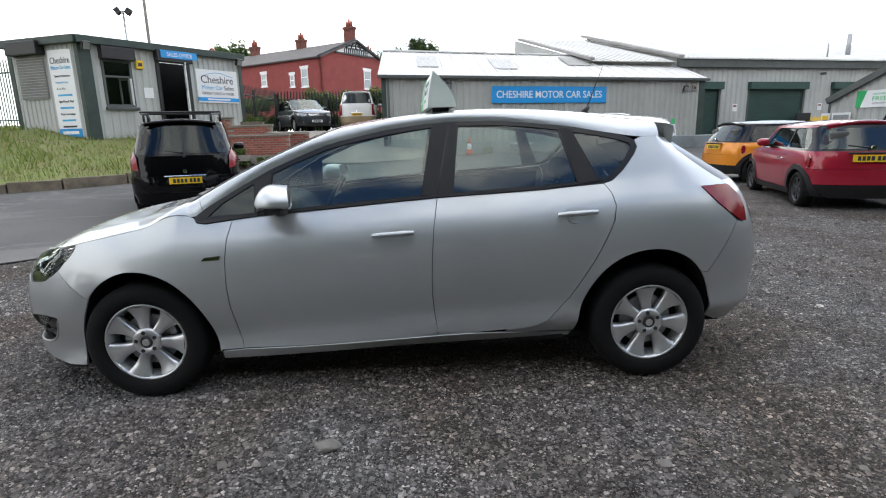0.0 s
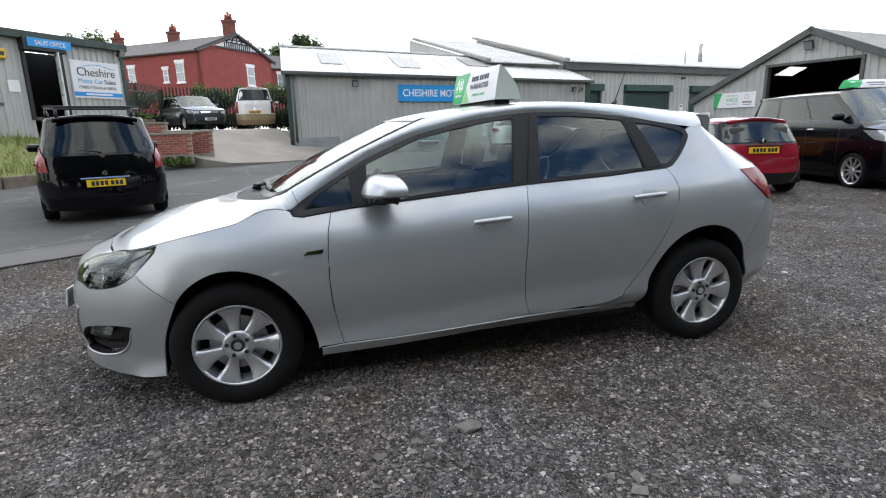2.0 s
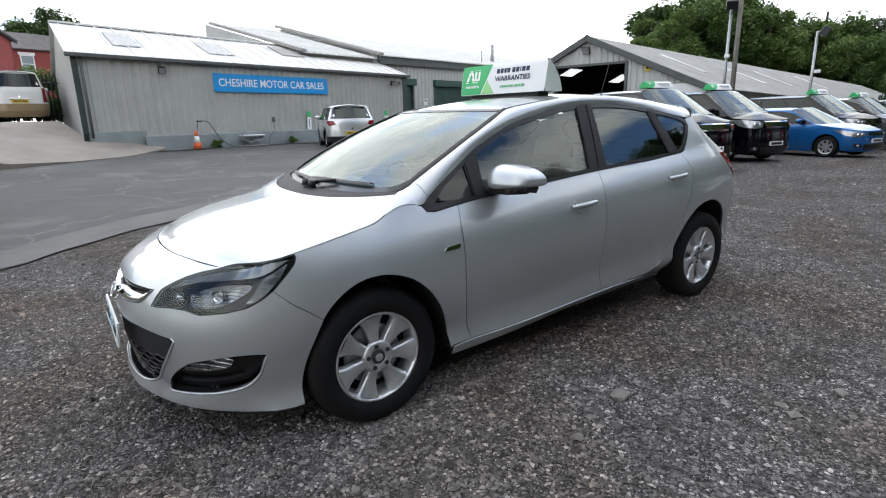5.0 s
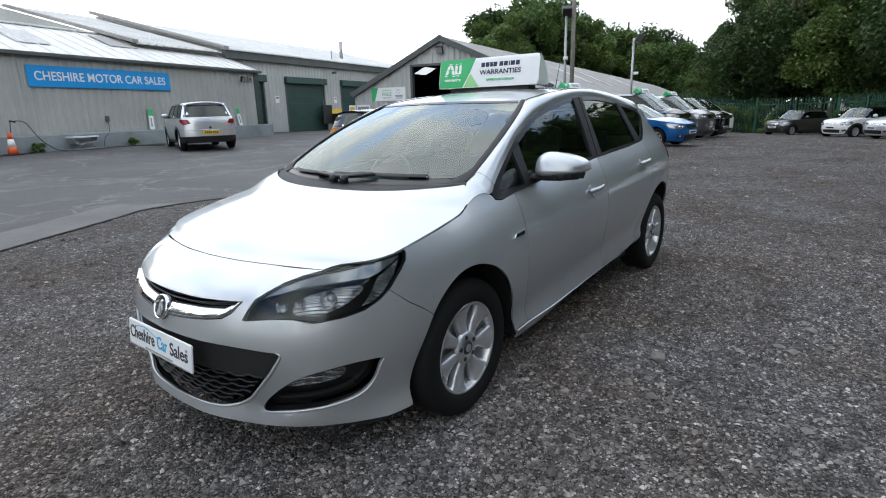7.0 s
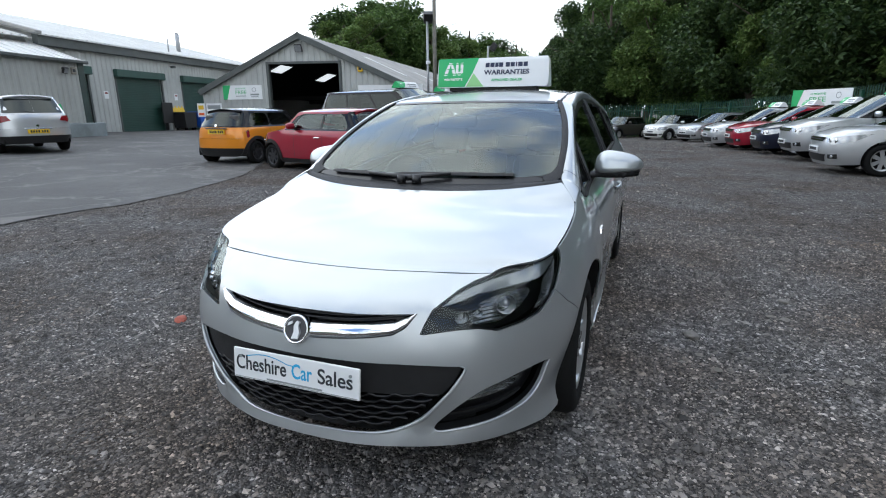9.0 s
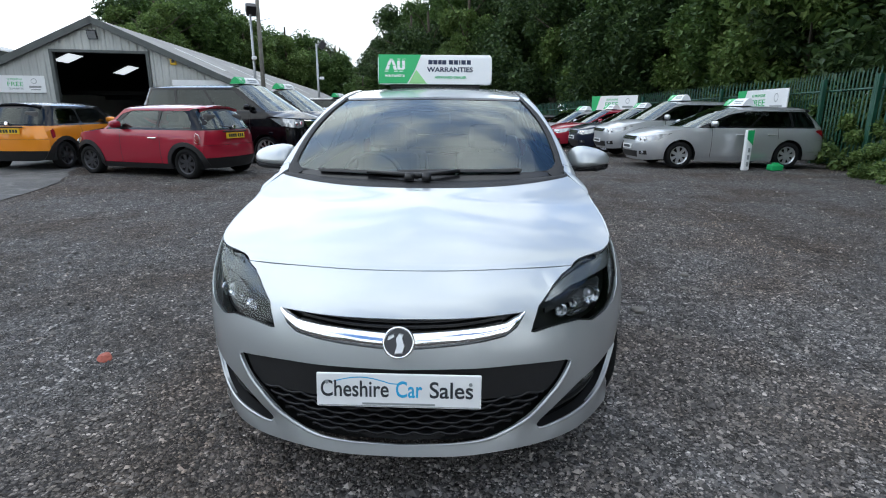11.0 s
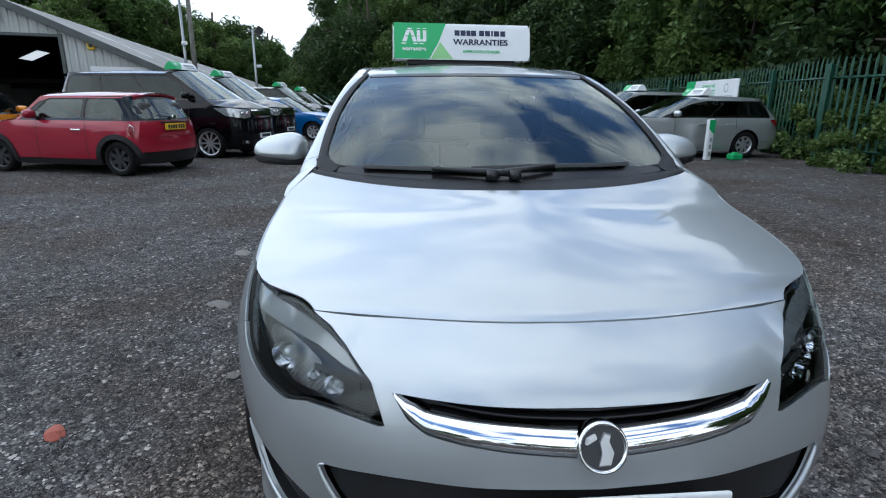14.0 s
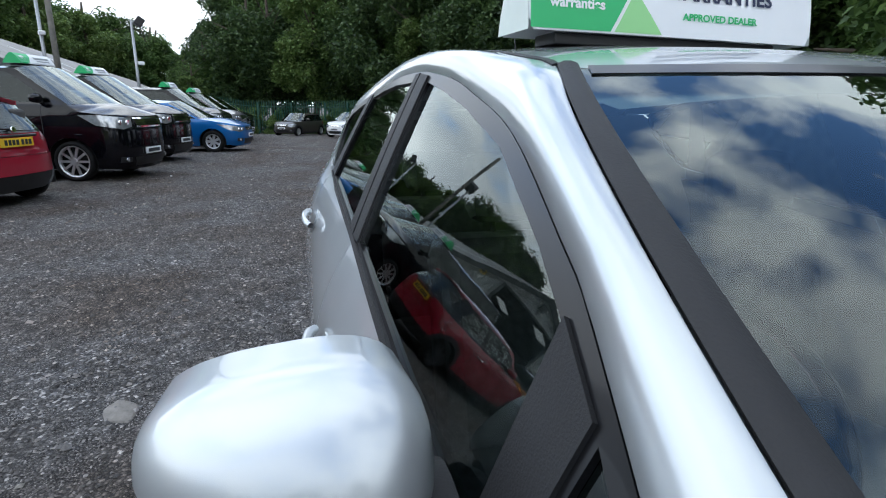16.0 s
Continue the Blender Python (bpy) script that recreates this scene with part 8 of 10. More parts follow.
for i in range(20):
    fz = lambda t: (0.055 + t * 0.215, 0.083 + 0.017 * math.sin(math.pi * min(1, t * 1.2)) - 0.006 * t)
    (xa, za), (xb, zb_) = fz(i / 20), fz((i + 1) / 20)
    bm.faces.new([bm.verts.new(pm @ Vector(c)) for c in ((xa, -0.0068, za), (xb, -0.0068, zb_), (xb, -0.0068, zb_ + 0.0035), (xa, -0.0068, za + 0.0035))])
part("swoosh", bm, M["cyan"], pl)
for xx in (0.034, 0.486):
    part("screw_cap", tubed(pm @ Vector((xx, -0.009, 0.082)), pm @ Vector((xx, -0.004, 0.082)), 0.006, sides=10), M["grey_ink"], pl)

# bonnet
hood_c = table([(-2.05, 0.77), (-2.006, 0.7855), (-1.95, 0.820), (-1.88, 0.855), (-1.76, 0.898), (-1.6, 0.937), (-1.45, 0.964), (-1.36, 0.976)])
front_e = open_smooth([tuple(hull(a_of_y(y, z), z)) for y, z in BONNET_LIP], 8)
side_e = open_smooth([tuple(hull(a_of_y(*BONNET_LIP[-1]), BONNET_LIP[-1][1]))] + [tuple(hull(a_of_x(x, z), z)) for x, z in ((-1.86, 0.7915), (-1.79, 0.8075), (-1.72, 0.8215), (-1.672, 0.8335), (-1.55, 0.860), (-1.4, 0.891), (-1.3, 0.912), (-1.24, 0.940), (-1.195, 0.970))] + [(-1.14, -0.715, 1.010)], 6)


def along(line, t):
    """The place a share t of its length along a line."""
    ds = [0.0]
    for p, q in zip(line, line[1:]):
        ds.append(ds[-1] + (q - p).length)
    d = t * ds[-1]
    for k in range(len(line) - 1):
        if d <= ds[k + 1] + 1e-9:
            return line[k].lerp(line[k + 1], (d - ds[k]) / max(1e-9, ds[k + 1] - ds[k]))
    return line[-1].copy()


def rear_at(u):
    return Vector((-1.362 + 0.222 * u ** 2.6, -0.715 * u, 0.976 + 0.034 * u ** 2.6))


NV, NU = 30, 20
full = []
for iv in range(NV + 1):
    v = iv / NV
    sd = along(side_e, v)
    zmid = None
    row = []
    for iu in range(NU + 1):
        u = iu / NU
        fr_, re_ = along(front_e, u), rear_at(u)
        m0, m1 = along(front_e, 0), rear_at(0)
        c0, c1 = along(front_e, 1), rear_at(1)
        mid = m0.lerp(m1, v)
        p = fr_.lerp(re_, v) + mid.lerp(sd, u) - m0.lerp(m1, v) * (1 - u) - c0.lerp(c1, v) * u
        if iu == 0:
            p.y = 0
            zmid = hood_c(p.x) - p.z if 0 < iv < NV else 0.0
        crease = 0.003 * math.exp(-((u - 0.66) / 0.12) ** 2) * ease(v, 0.2, 0.5) * (1 - ease(v, 0.85, 1.0))
        p.z += zmid * (1 - u ** 1.9) + crease
        row.append(p)
    full.append([Vector((p.x, p.y, p.z)) for p in reversed(row)] + [Vector((p.x, -p.y, p.z)) for p in row[1:]])
full[0] = [p + Vector((0.001, 0, 0)) for p in full[0]]
for i, r in enumerate(full):
    d = 0.002 + 0.004 * ease(i / NV, 0.3, 0.45)
    r[0] = r[0] + Vector((0, d, 0.0003))
    r[-1] = r[-1] + Vector((0, -d, 0.0003))
part("bonnet", loft(full, 0.01), SILVER, hero)


# windscreen, its trim and the scuttle
def ws_at(u, v):
    """The windscreen: u from -1 to 1 across, v from 0 at its foot to 1 at its head."""
    yb, yt = 0.692, 0.556
    w = yb + (yt - yb) * max(0.0, v) ** 2.1
    xb = -1.235 + 0.135 * abs(u) ** 2.4
    xt = -0.415 + 0.105 * abs(u) ** 2.2
    zb, zt = 0.99 + 0.026 * abs(u) ** 2.6, 1.394 - 0.008 * u * u
    x = xb + (xt - xb) * v
    z = zb + (zt - zb) * v + 0.028 * math.sin(math.pi * v) * (1 - 0.3 * u * u)
    return Vector((x, w * u, z))


wsg = part("windscreen", loft([[ws_at(-1 + 2 * i / 24, j / 12) for i in range(25)] for j in range(13)]), SCREEN, hero, "windscreen reflecting clouds")
for s in (1, -1):
    part("screen_trim", loft([[ws_at(s * (0.964 + 0.046 * k / 3), j / 20) + Vector((0, 0, 0.007 + 0.004 * math.sin(math.pi * k / 3))) for k in range(4)] for j in range(21)], 0.006), SATIN, wsg)
part("screen_band", loft([[ws_at(-0.94 + 1.88 * i / 24, 0.965 + 0.04 * j / 2) + Vector((0, 0, 0.0025)) for i in range(25)] for j in range(3)], 0.002), GLOSS_BLACK, wsg)
part("screen_band", loft([[ws_at(-0.95 + 1.9 * i / 24, 0.0 + 0.05 * j / 2) + Vector((0, 0, 0.0025)) for i in range(25)] for j in range(3)], 0.002), GLOSS_BLACK, wsg)
rows = []
for j in range(5):
    t = j / 4
    rows.append([Vector((-1.372 + 0.232 * abs(u) ** 2.6, 0.7 * u, 0.962 + 0.034 * abs(u) ** 2.6)).lerp(ws_at(u, 0.0) + Vector((0, 0.03 * u, 0.004)), t) + Vector((0, 0, 0.006 * math.sin(math.pi * t))) for u in np.linspace(-1, 1, 25)])
part("scuttle", loft(rows, 0.01), SATIN, hero, "black plastic scuttle panel")
part("inside_mirror", boxed((-0.60, -0.12, 1.24), (-0.57, 0.12, 1.31), None, 0.012), M["black"], hero)


for nm, y0, y1, v1, py in (("wiper", 0.02, 0.50, 0.035, -0.02), ("wiper", -0.46, 0.12, 0.055, 0.06)):
    a = ws_at(py / 0.668, 0.02) + Vector((-0.03, 0, 0.018))
    ym = (y0 + y1) / 2
    b = ws_at(ym / 0.66, v1) + Vector((-0.006, 0, 0.022))
    bm = tubed(a, b, 0.013, 0.008, 8)
    tube(bm, a + Vector((-0.01, 0, -0.02)), a + Vector((-0.005, 0, 0.014)), 0.024, 0.02, 12)
    rows = []
    for i in range(17):
        y = y0 + (y1 - y0) * i / 16
        c = ws_at(y / 0.66, v1 + 0.012 * math.sin(math.pi * i / 16)) + Vector((0, 0, 0.008))
        rows.append([c + Vector((-0.012, 0, 0)), c + Vector((-0.006, 0, 0.013)), c + Vector((0.006, 0, 0.013)), c + Vector((0.012, 0, 0.002))])
    wp = part("wiper", bm, M["black"], hero, "black windscreen wiper")
    part("blade", loft(rows), M["black"], wp)

# roof rails and pillars up to the roof's edge
ROOF_E = open_smooth([(-1.135, 0.708, 1.006)] + [tuple(ws_at(1.012, v) + Vector((0, 0, 0.004))) for v in (0.03, 0.12, 0.3, 0.5, 0.7, 0.85, 1.0)] + [(-0.17, 0.556, 1.412), (0.0, 0.55, 1.434), (0.3, 0.548, 1.457), (0.6, 0.546, 1.459), (0.9, 0.54, 1.444), (1.2, 0.53, 1.418), (1.42, 0.52, 1.396)], 5)
rail_low = open_smooth([tuple(hull(a_of_x(x, z), z)) for x, z in [(-1.10, 0.975), (-1.065, 0.966)] + DLO_TOP[:-2] + [(1.27, 1.318), (1.42, 1.312)]], 4)
rail_low = [Vector((p.x, abs(p.y), p.z)) for p in rail_low]


def at_x(line, x):
    for p, q in zip(line, line[1:]):
        if p.x <= x <= q.x:
            return p.lerp(q, (x - p.x) / max(1e-6, q.x - p.x))
    return line[0] if x < line[0].x else line[-1]


xs = [-1.09, -1.06, -1.03, -0.99, -0.94] + list(np.linspace(-0.88, 1.42, 48))
rows_rail = []
for x in xs:
    lo_p, hi_p = at_x(rail_low, x), at_x(ROOF_E, x - 0.03 * (1 - ease(x, -0.6, 0.2)))
    d = hi_p - lo_p
    n_ = Vector((-0.35 * (1 - ease(x, -0.7, 0.1)), 0.75, 0.7)).normalized()
    bow = 0.018 + 0.012 * ease(x, -0.8, 0.0)
    rows_rail.append([lo_p + d * t + n_ * bow * math.sin(math.pi * t) ** 0.8 for t in np.linspace(0, 1, 9)])
for s in (1, -1):
    part("roof_rail", loft([[Vector((p.x, -s * p.y, p.z)) for p in r] for r in rows_rail], 0.008), SILVER, hero, "silver screen pillar and roof rail")
    # seam between the wing and the pillar
    k0 = max(k for k, x in enumerate(xs[:-1]) if x <= -1.0)
    f0 = (-1.0 - xs[k0]) / (xs[k0 + 1] - xs[k0])
    line = [p.lerp(q, f0) for p, q in zip(rows_rail[k0], rows_rail[k0 + 1])]
    up = (rows_rail[k0 + 1][4] - rows_rail[k0][4]).normalized()
    lift = Vector((-0.5, 0.5, 0.7)).normalized() * 0.0012
    part("seam", loft([[Vector((q.x, -s * q.y, q.z)) for q in (p + lift - up * 0.0011, p + lift + up * 0.0011)] for p in line]), SATIN, hero)
    # top of the wing, from the bonnet's edge back into the pillar
    foot = [Vector((p.x, -s * p.y, p.z)) for p in rows_rail[1]]
    tip_o = hull(a_of_x(-1.24, 0.938) * s, 0.938)
    tip_i = tip_o + Vector((0.0, s * 0.006, 0.003))
    mid_o, mid_i = hull(a_of_x(-1.15, 0.982) * s, 0.982), Vector((-1.15, -s * 0.70, 1.010))
    sheet_rows = []
    for t in np.linspace(0, 1, 11):
        w0, w1, w2 = (1 - t) ** 2, 2 * t * (1 - t), t * t
        sheet_rows.append([tip_o.lerp(tip_i, k / 8) * w0 + mid_o.lerp(mid_i, k / 8) * w1 + foot[k] * w2 + Vector((0, -s * 0.005, 0.006)) * math.sin(math.pi * t) ** 0.5 for k in range(9)])
    part("wing_top", loft(sheet_rows, 0.005), SILVER, hero)
    # black trim sweeping round the screen's lower corner
    corner = []
    for t in np.linspace(0, 1, 9):
        pin = ws_at(-s * (0.95 - 0.06 * t), 0.09 * (1 - t) + 0.02 * t) + Vector((0, 0, 0.006))
        pout = ws_at(-s * (1.02 - 0.05 * t), 0.06 * (1 - t) - 0.10 * t) + Vector((0, 0, 0.008))
        corner.append([pin, pin.lerp(pout, 0.5) + Vector((0, 0, 0.005)), pout])
    part("corner_trim", loft(corner, 0.006), SATIN, wsg)
    # dark fillet that rounds off the glass in that corner
    fillet = []
    for t in np.linspace(0, 1, 13):
        w0, w1, w2 = (1 - t) ** 2, 2 * t * (1 - t), t * t
        u_, v_ = 0.968 * w0 + 0.962 * w1 + 0.85 * w2, 0.165 * w0 + 0.045 * w1 + 0.043 * w2
        arc = ws_at(-s * u_, v_) + Vector((0, 0, 0.0045))
        end = ws_at(-s * (0.985 * (1 - t) + 0.95 * t), 0.16 * (1 - t) + 0.01 * t) + Vector((0, 0, 0.0055))
        fillet.append([arc, arc.lerp(end, 0.5) + Vector((0, 0, 0.001)), end])
    part("corner_trim", loft(fillet, 0.003), SATIN, wsg)

# roof panel
roof_c = table([(-0.415, 1.398), (-0.35, 1.412), (-0.22, 1.436), (0.0, 1.463), (0.3, 1.489), (0.6, 1.496), (0.9, 1.484), (1.2, 1.46), (1.5, 1.432)])
rows = []
for i in range(34):
    t = i / 33
    row = []
    for u in np.linspace(-1, 1, 29):
        x0 = -0.415 + 0.105 * abs(u) ** 2.2
        x = x0 + (1.46 - 0.05 * u * u - x0) * t
        e = at_x(ROOF_E, x)
        xc = -0.415 + (1.46 + 0.415) * t
        zc = roof_c(xc)
        row.append(Vector((x, u * (e.y - 0.004), e.z + (zc - e.z) * (1 - abs(u) ** 2.4))))
    rows.append(row)
part("roof", loft(rows, 0.008), SILVER, hero)
for s in (1, -1):
    part("roof_ditch", loft([[Vector((p.x, s * (p.y + dy), p.z + dz)) for dy, dz in ((-0.012, 0.0), (-0.004, 0.004), (0.006, 0.002))] for p in ROOF_E if -0.31 < p.x < 1.42], 0.003), SATIN, hero)
# spoiler
rows = []
for u in np.linspace(-1, 1, 25):
    y = 0.60 * u
    k = abs(u) ** 1.5
    xe = 1.70 - 0.17 * k
    rows.append([Vector((1.40 - 0.02 * k, y * 0.93, 1.437 - 0.045 * k)), Vector((1.55 - 0.08 * k, y * 0.97, 1.437 - 0.052 * k)), Vector((xe - 0.03, y, 1.428 - 0.05 * k)), Vector((xe, y, 1.405 - 0.05 * k)), Vector((xe - 0.01, y, 1.345 - 0.07 * k)), Vector((xe - 0.03, y * 0.99, 1.30 - 0.06 * k)), Vector((1.55 - 0.05 * k, y * 0.95, 1.33 - 0.04 * k))])
bm = loft(rows)
bm.verts.ensure_lookup_table()
for q in (rows[0], rows[-1]):
    bm.faces.new([bm.verts.new(p) for p in q])
part("spoiler", bm, SILVER, hero)
# tailgate, rear window, rear bumper
def rear(y_from, z_from, z_to, steps, off=0.0):
    out = []
    for z in np.linspace(z_from, z_to, steps):
        ai = PL_END - 0.0
        row = []
        for u in np.linspace(-1, 1, 21):
            a = PL_END - abs(u) * y_from
            p = hull(a if u < 0 else -a, z)
            row.append(p + Vector((off, 0, 0)))
        out.append(row)
    return out


part("rear_window", loft(rear(1.05, 1.07, 1.36, 10, -0.012)), GLOSS_BLACK, hero, "dark rear window")
part("tailgate", loft(rear(0.86, 0.60, 1.075, 12, -0.010), 0.01), SILVER, hero)
bb = X(*reversed(ARCH_R[30:])) + X((1.64, 0.60), (1.70, 0.69), (1.76, 0.80), (1.80, 0.872), (1.822, 0.866), (1.872, 0.855)) + [Vector((PL_END - 0.7, 0.66)), Vector((PL_END, 0.66)), Vector((PL_END, 0.24)), Vector((PL_END - 0.6, 0.24))] + X((1.78, 0.28))
for s in (1, -1):
    skin_panel("rear_bumper", gap(bb), SILVER, hero, side=s)
part("number_plate", boxed((2.10, -0.26, 0.50), (2.125, 0.26, 0.61)), M["plate_yellow"], hero)
# whip aerial
bm = tubed((1.20, 0, 1.458), (1.235, 0, 1.50), 0.022, 0.012, 12)
tube(bm, (1.22, 0, 1.485), (1.315, 0, 1.745), 0.004, 0.002, 6)
part("aerial", bm, M["black"], hero)


# ---- door mirrors ----
def door_mirror(s):
    """Rounded shell, dark foot and the glass that faces back."""
    c = Vector((-0.60, s * 0.932, 1.037))
    rows = []
    nu, nv, e = 48, 20, 2.7
    A, B, C = 0.100, 0.124, 0.082

    def shell(dx, dy, dz, back=0.0):
        k = (abs(dx) ** e + abs(dy) ** e + abs(dz) ** e) ** (-1 / e)
        u, v, w = dx * k, dy * k, dz * k
        # narrower towards the tip, which is swept back, and flatter underneath
        tall = (1 - 0.30 * v) * (1.0 if w > 0 else 0.42)
        return c + Vector((-A * u * (1 - 0.10 * v) * (1 - 0.22 * max(0, w)) + 0.042 * (0.5 + 0.5 * v) ** 2 + back, s * B * v * (1 - back * 0.6), C * w * tall * (1 - back * 0.9) + 0.002 * v))
    for i in range(nv + 1):
        th = math.pi / 2 * i / nv
        rows.append([shell(math.cos(th), math.sin(th) * math.cos(q), math.sin(th) * math.sin(q)) for q in (2 * math.pi * j / nu for j in range(nu + 1))])
    for b in (0.02, 0.045, 0.06, 0.066):
        rows.append([shell(0.0, math.cos(q), math.sin(q), b) for q in (2 * math.pi * j / nu for j in range(nu + 1))])
    bm = loft(rows)
    sh = part("door_mirror", bm, SILVER, hero, "silver door mirror with a black foot")
    back = rows[-1]
    bm = bmesh.new()
    mid = bm.verts.new(sum(back[:-1], Vector()) / nu + Vector((-0.012, 0, 0)))
    vs = [bm.verts.new(p + Vector((-0.004, 0, 0))) for p in back[:-1]]
    for j in range(nu):
        bm.faces.new((vs[j], vs[(j + 1) % nu], mid))
    part("mirror_glass", bm, M["chrome"], sh)
    rows = []
    for i in range(9):
        t = i / 8
        y = 0.79 + 0.215 * t
        w = 0.05 + 0.025 * t
        zc = 0.992 + 0.03 * t + 0.008 * t * t
        xc = -0.62 + 0.05 * t
        h = 0.02 * (1 - 0.5 * t)
        rows.append([Vector((xc + w * math.cos(k), s * y, zc + h * math.sin(k))) for k in np.linspace(0, 2 * math.pi, 13)])
    part("mirror_foot", loft(rows), SATIN, sh)
    rows = []
    for i in range(13):
        t = i / 12
        y = 0.82 + 0.218 * t
        d = 0.075 * math.sin(math.pi * (0.12 + 0.8 * t)) ** 0.5
        rows.append([Vector((-0.612 + 0.035 * t * t + d * math.cos(k), s * y, 1.001 - 0.006 * math.cos(k * 2) + 0.008 * t)) for k in np.linspace(0, 2 * math.pi, 17)])
    part("mirror_base", loft(rows, 0.016), SATIN, sh)


door_mirror(1)
door_mirror(-1)


# ---- wheels of the hatchback ----
def hero_wheel(x, z, s):
    R, rim, y0 = 0.318, 0.212, 0.872
    place = pose(x, s * y0, z) @ Matrix.Diagonal((1, s, 1, 1))

    def ring_part(name, prof, material, parent, n=64, label=""):
        bm = bmesh.new()
        rg = [[bm.verts.new(place @ Vector((r * math.cos(2 * math.pi * i / n), -d, r * math.sin(2 * math.pi * i / n)))) for i in range(n)] for r, d in prof]
        for a, b in zip(rg, rg[1:]):
            for i in range(n):
                bm.faces.new((a[i], a[(i + 1) % n], b[(i + 1) % n], b[i])).smooth = True
        bmesh.ops.recalc_face_normals(bm, faces=bm.faces[:])
        return part(name, bm, material, parent, label)
    wh = ring_part("wheel", [(rim - 0.004, 0.02), (rim + 0.004, 0.006), (rim + 0.02, -0.003), (rim + 0.05, -0.006), (R - 0.03, 0.0), (R - 0.012, 0.012), (R - 0.003, 0.03), (R, 0.06), (R, 0.16), (R - 0.02, 0.2), (rim, 0.2)], M["rubber"], hero, label="black tyre on an alloy wheel")
    ring_part("rim", [(rim, 0.012), (rim - 0.004, 0.008), (rim - 0.010, 0.010), (rim - 0.016, 0.020), (rim - 0.024, 0.055), (rim - 0.03, 0.16)], M["alloy"], wh)
    # seven broad spokes that widen to the rim, with a dished hub
    for k in range(7):
        a0 = 2 * math.pi * k / 7 + math.pi / 2 + 0.12
        rows = []
        for i in range(13):
            t = i / 12
            r = 0.048 + (rim - 0.016 - 0.048) * t
            half = 0.022 + 0.012 * t + 0.034 * t ** 3.0
            dep = 0.016 + 0.014 * math.sin(math.pi * t) - 0.004 * t
            row = []
            for q, dd in ((-1.0, 0.035), (-1.0, 0.012), (-0.86, 0.003), (-0.4, 0.0), (0.4, 0.0), (0.86, 0.003), (1.0, 0.012), (1.0, 0.035)):
                w = half * q
                px, pz = r * math.cos(a0) - w * math.sin(a0), r * math.sin(a0) + w * math.cos(a0)
                row.append(place @ Vector((px, -(dep + dd), pz)))
            rows.append(row)
        bm = bmesh.new()
        g = [[bm.verts.new(p) for p in r] for r in rows]
        for ra, rb in zip(g, g[1:]):
            for i in range(7):
                bm.faces.new((ra[i], ra[i + 1], rb[i + 1], rb[i])).smooth = True
        bmesh.ops.recalc_face_normals(bm, faces=bm.faces[:])
        part("spoke", bm, M["alloy"], wh)
    ring_part("hub", [(0.078, 0.035), (0.074, 0.02), (0.06, 0.016), (0.034, 0.014), (0.033, 0.02)], M["alloy"], wh, 32)
    for k in range(5):
        a = 2 * math.pi * k / 5 + 0.5
        c = (0.052 * math.cos(a), 0.052 * math.sin(a))
        part("wheel_bolt", tubed(place @ Vector((c[0], -0.024, c[1])), place @ Vector((c[0], -0.0125, c[1])), 0.0115, 0.0105, 10), M["dark_alloy"], wh)
    part("hub_cap", tubed(place @ Vector((0, -0.03, 0)), place @ Vector((0, -0.011, 0)), 0.031, 0.029, 24), M["dark_alloy"], wh)
    part("cap_mark", tubed(place @ Vector((0, -0.012, 0)), place @ Vector((0, -0.0095, 0)), 0.02, 0.019, 16), M["alloy"], wh)
    part("brake_disc", tubed(place @ Vector((0, -0.075, 0)), place @ Vector((0, -0.095, 0)), 0.14, sides=32), M["galv"], wh)
    part("hub_back", tubed(place @ Vector((0, -0.10, 0)), place @ Vector((0, -0.12, 0)), rim - 0.012, sides=32), M["dark"], wh)


for x, z in ((-1.345, 0.31), (1.345, 0.325)):
    for s in (-1, 1):
        hero_wheel(x, z, s)
for cx, line in ((-1.3425, ARCH_F + ARCH_F2[1:]), (1.3425, ARCH_R)):
    for s in (1, -1):
        rows = []
        for x, z in line:
            p = hull(a_of_x(x, z) * s, z)
            o = Vector((p.x, p.y * 0.985, p.z))
            rows.append([o, o + Vector((0, s * 0.03, 0)), Vector((x + (x - cx) * 0.06, -s * 0.6, z + 0.02)), Vector((x, -s * 0.45, z))])
        part("wheel_well", loft(rows), M["dark"], hero)

# underside, cabin
bm = boxed((-1.95, -0.70, 0.18), (1.70, 0.70, 0.23), None, 0.02)
box(bm, (-0.9, -0.80, 0.215), (0.9, 0.80, 0.26), None, 0.02)
box(bm, (-1.95, -0.5, 0.2), (-1.12, 0.5, 0.72), None, 0.03)
box(bm, (1.0, -0.6, 0.22), (1.9, 0.6, 0.55), None, 0.03)
part("underbody", bm, M["dark"], hero)
for s in (1, -1):
    skin_panel("door_card", X((-0.86, 0.30), (0.9, 0.33), (1.06, 0.80), (1.06, 1.06), (0.2, 1.01), (-0.86, 0.935)), DASH, hero, side=s, out=-0.05, thick=0.01, step=0.15, fine=0.15)
rows = []
for u in np.linspace(-1, 1, 21):
    y = 0.70 * u
    hump = 0.045 * math.exp(-((y - 0.36) / 0.2) ** 2)
    rows.append([Vector((-1.17 + 0.1 * u * u, y, 0.955)), Vector((-0.98, y, 0.955 + hump * 0.3)), Vector((-0.80, y, 0.945 + hump)), Vector((-0.70, y, 0.90 + hump)), Vector((-0.66, y, 0.80)), Vector((-0.72, y, 0.55))])
part("dashboard", loft(rows), DASH, hero)
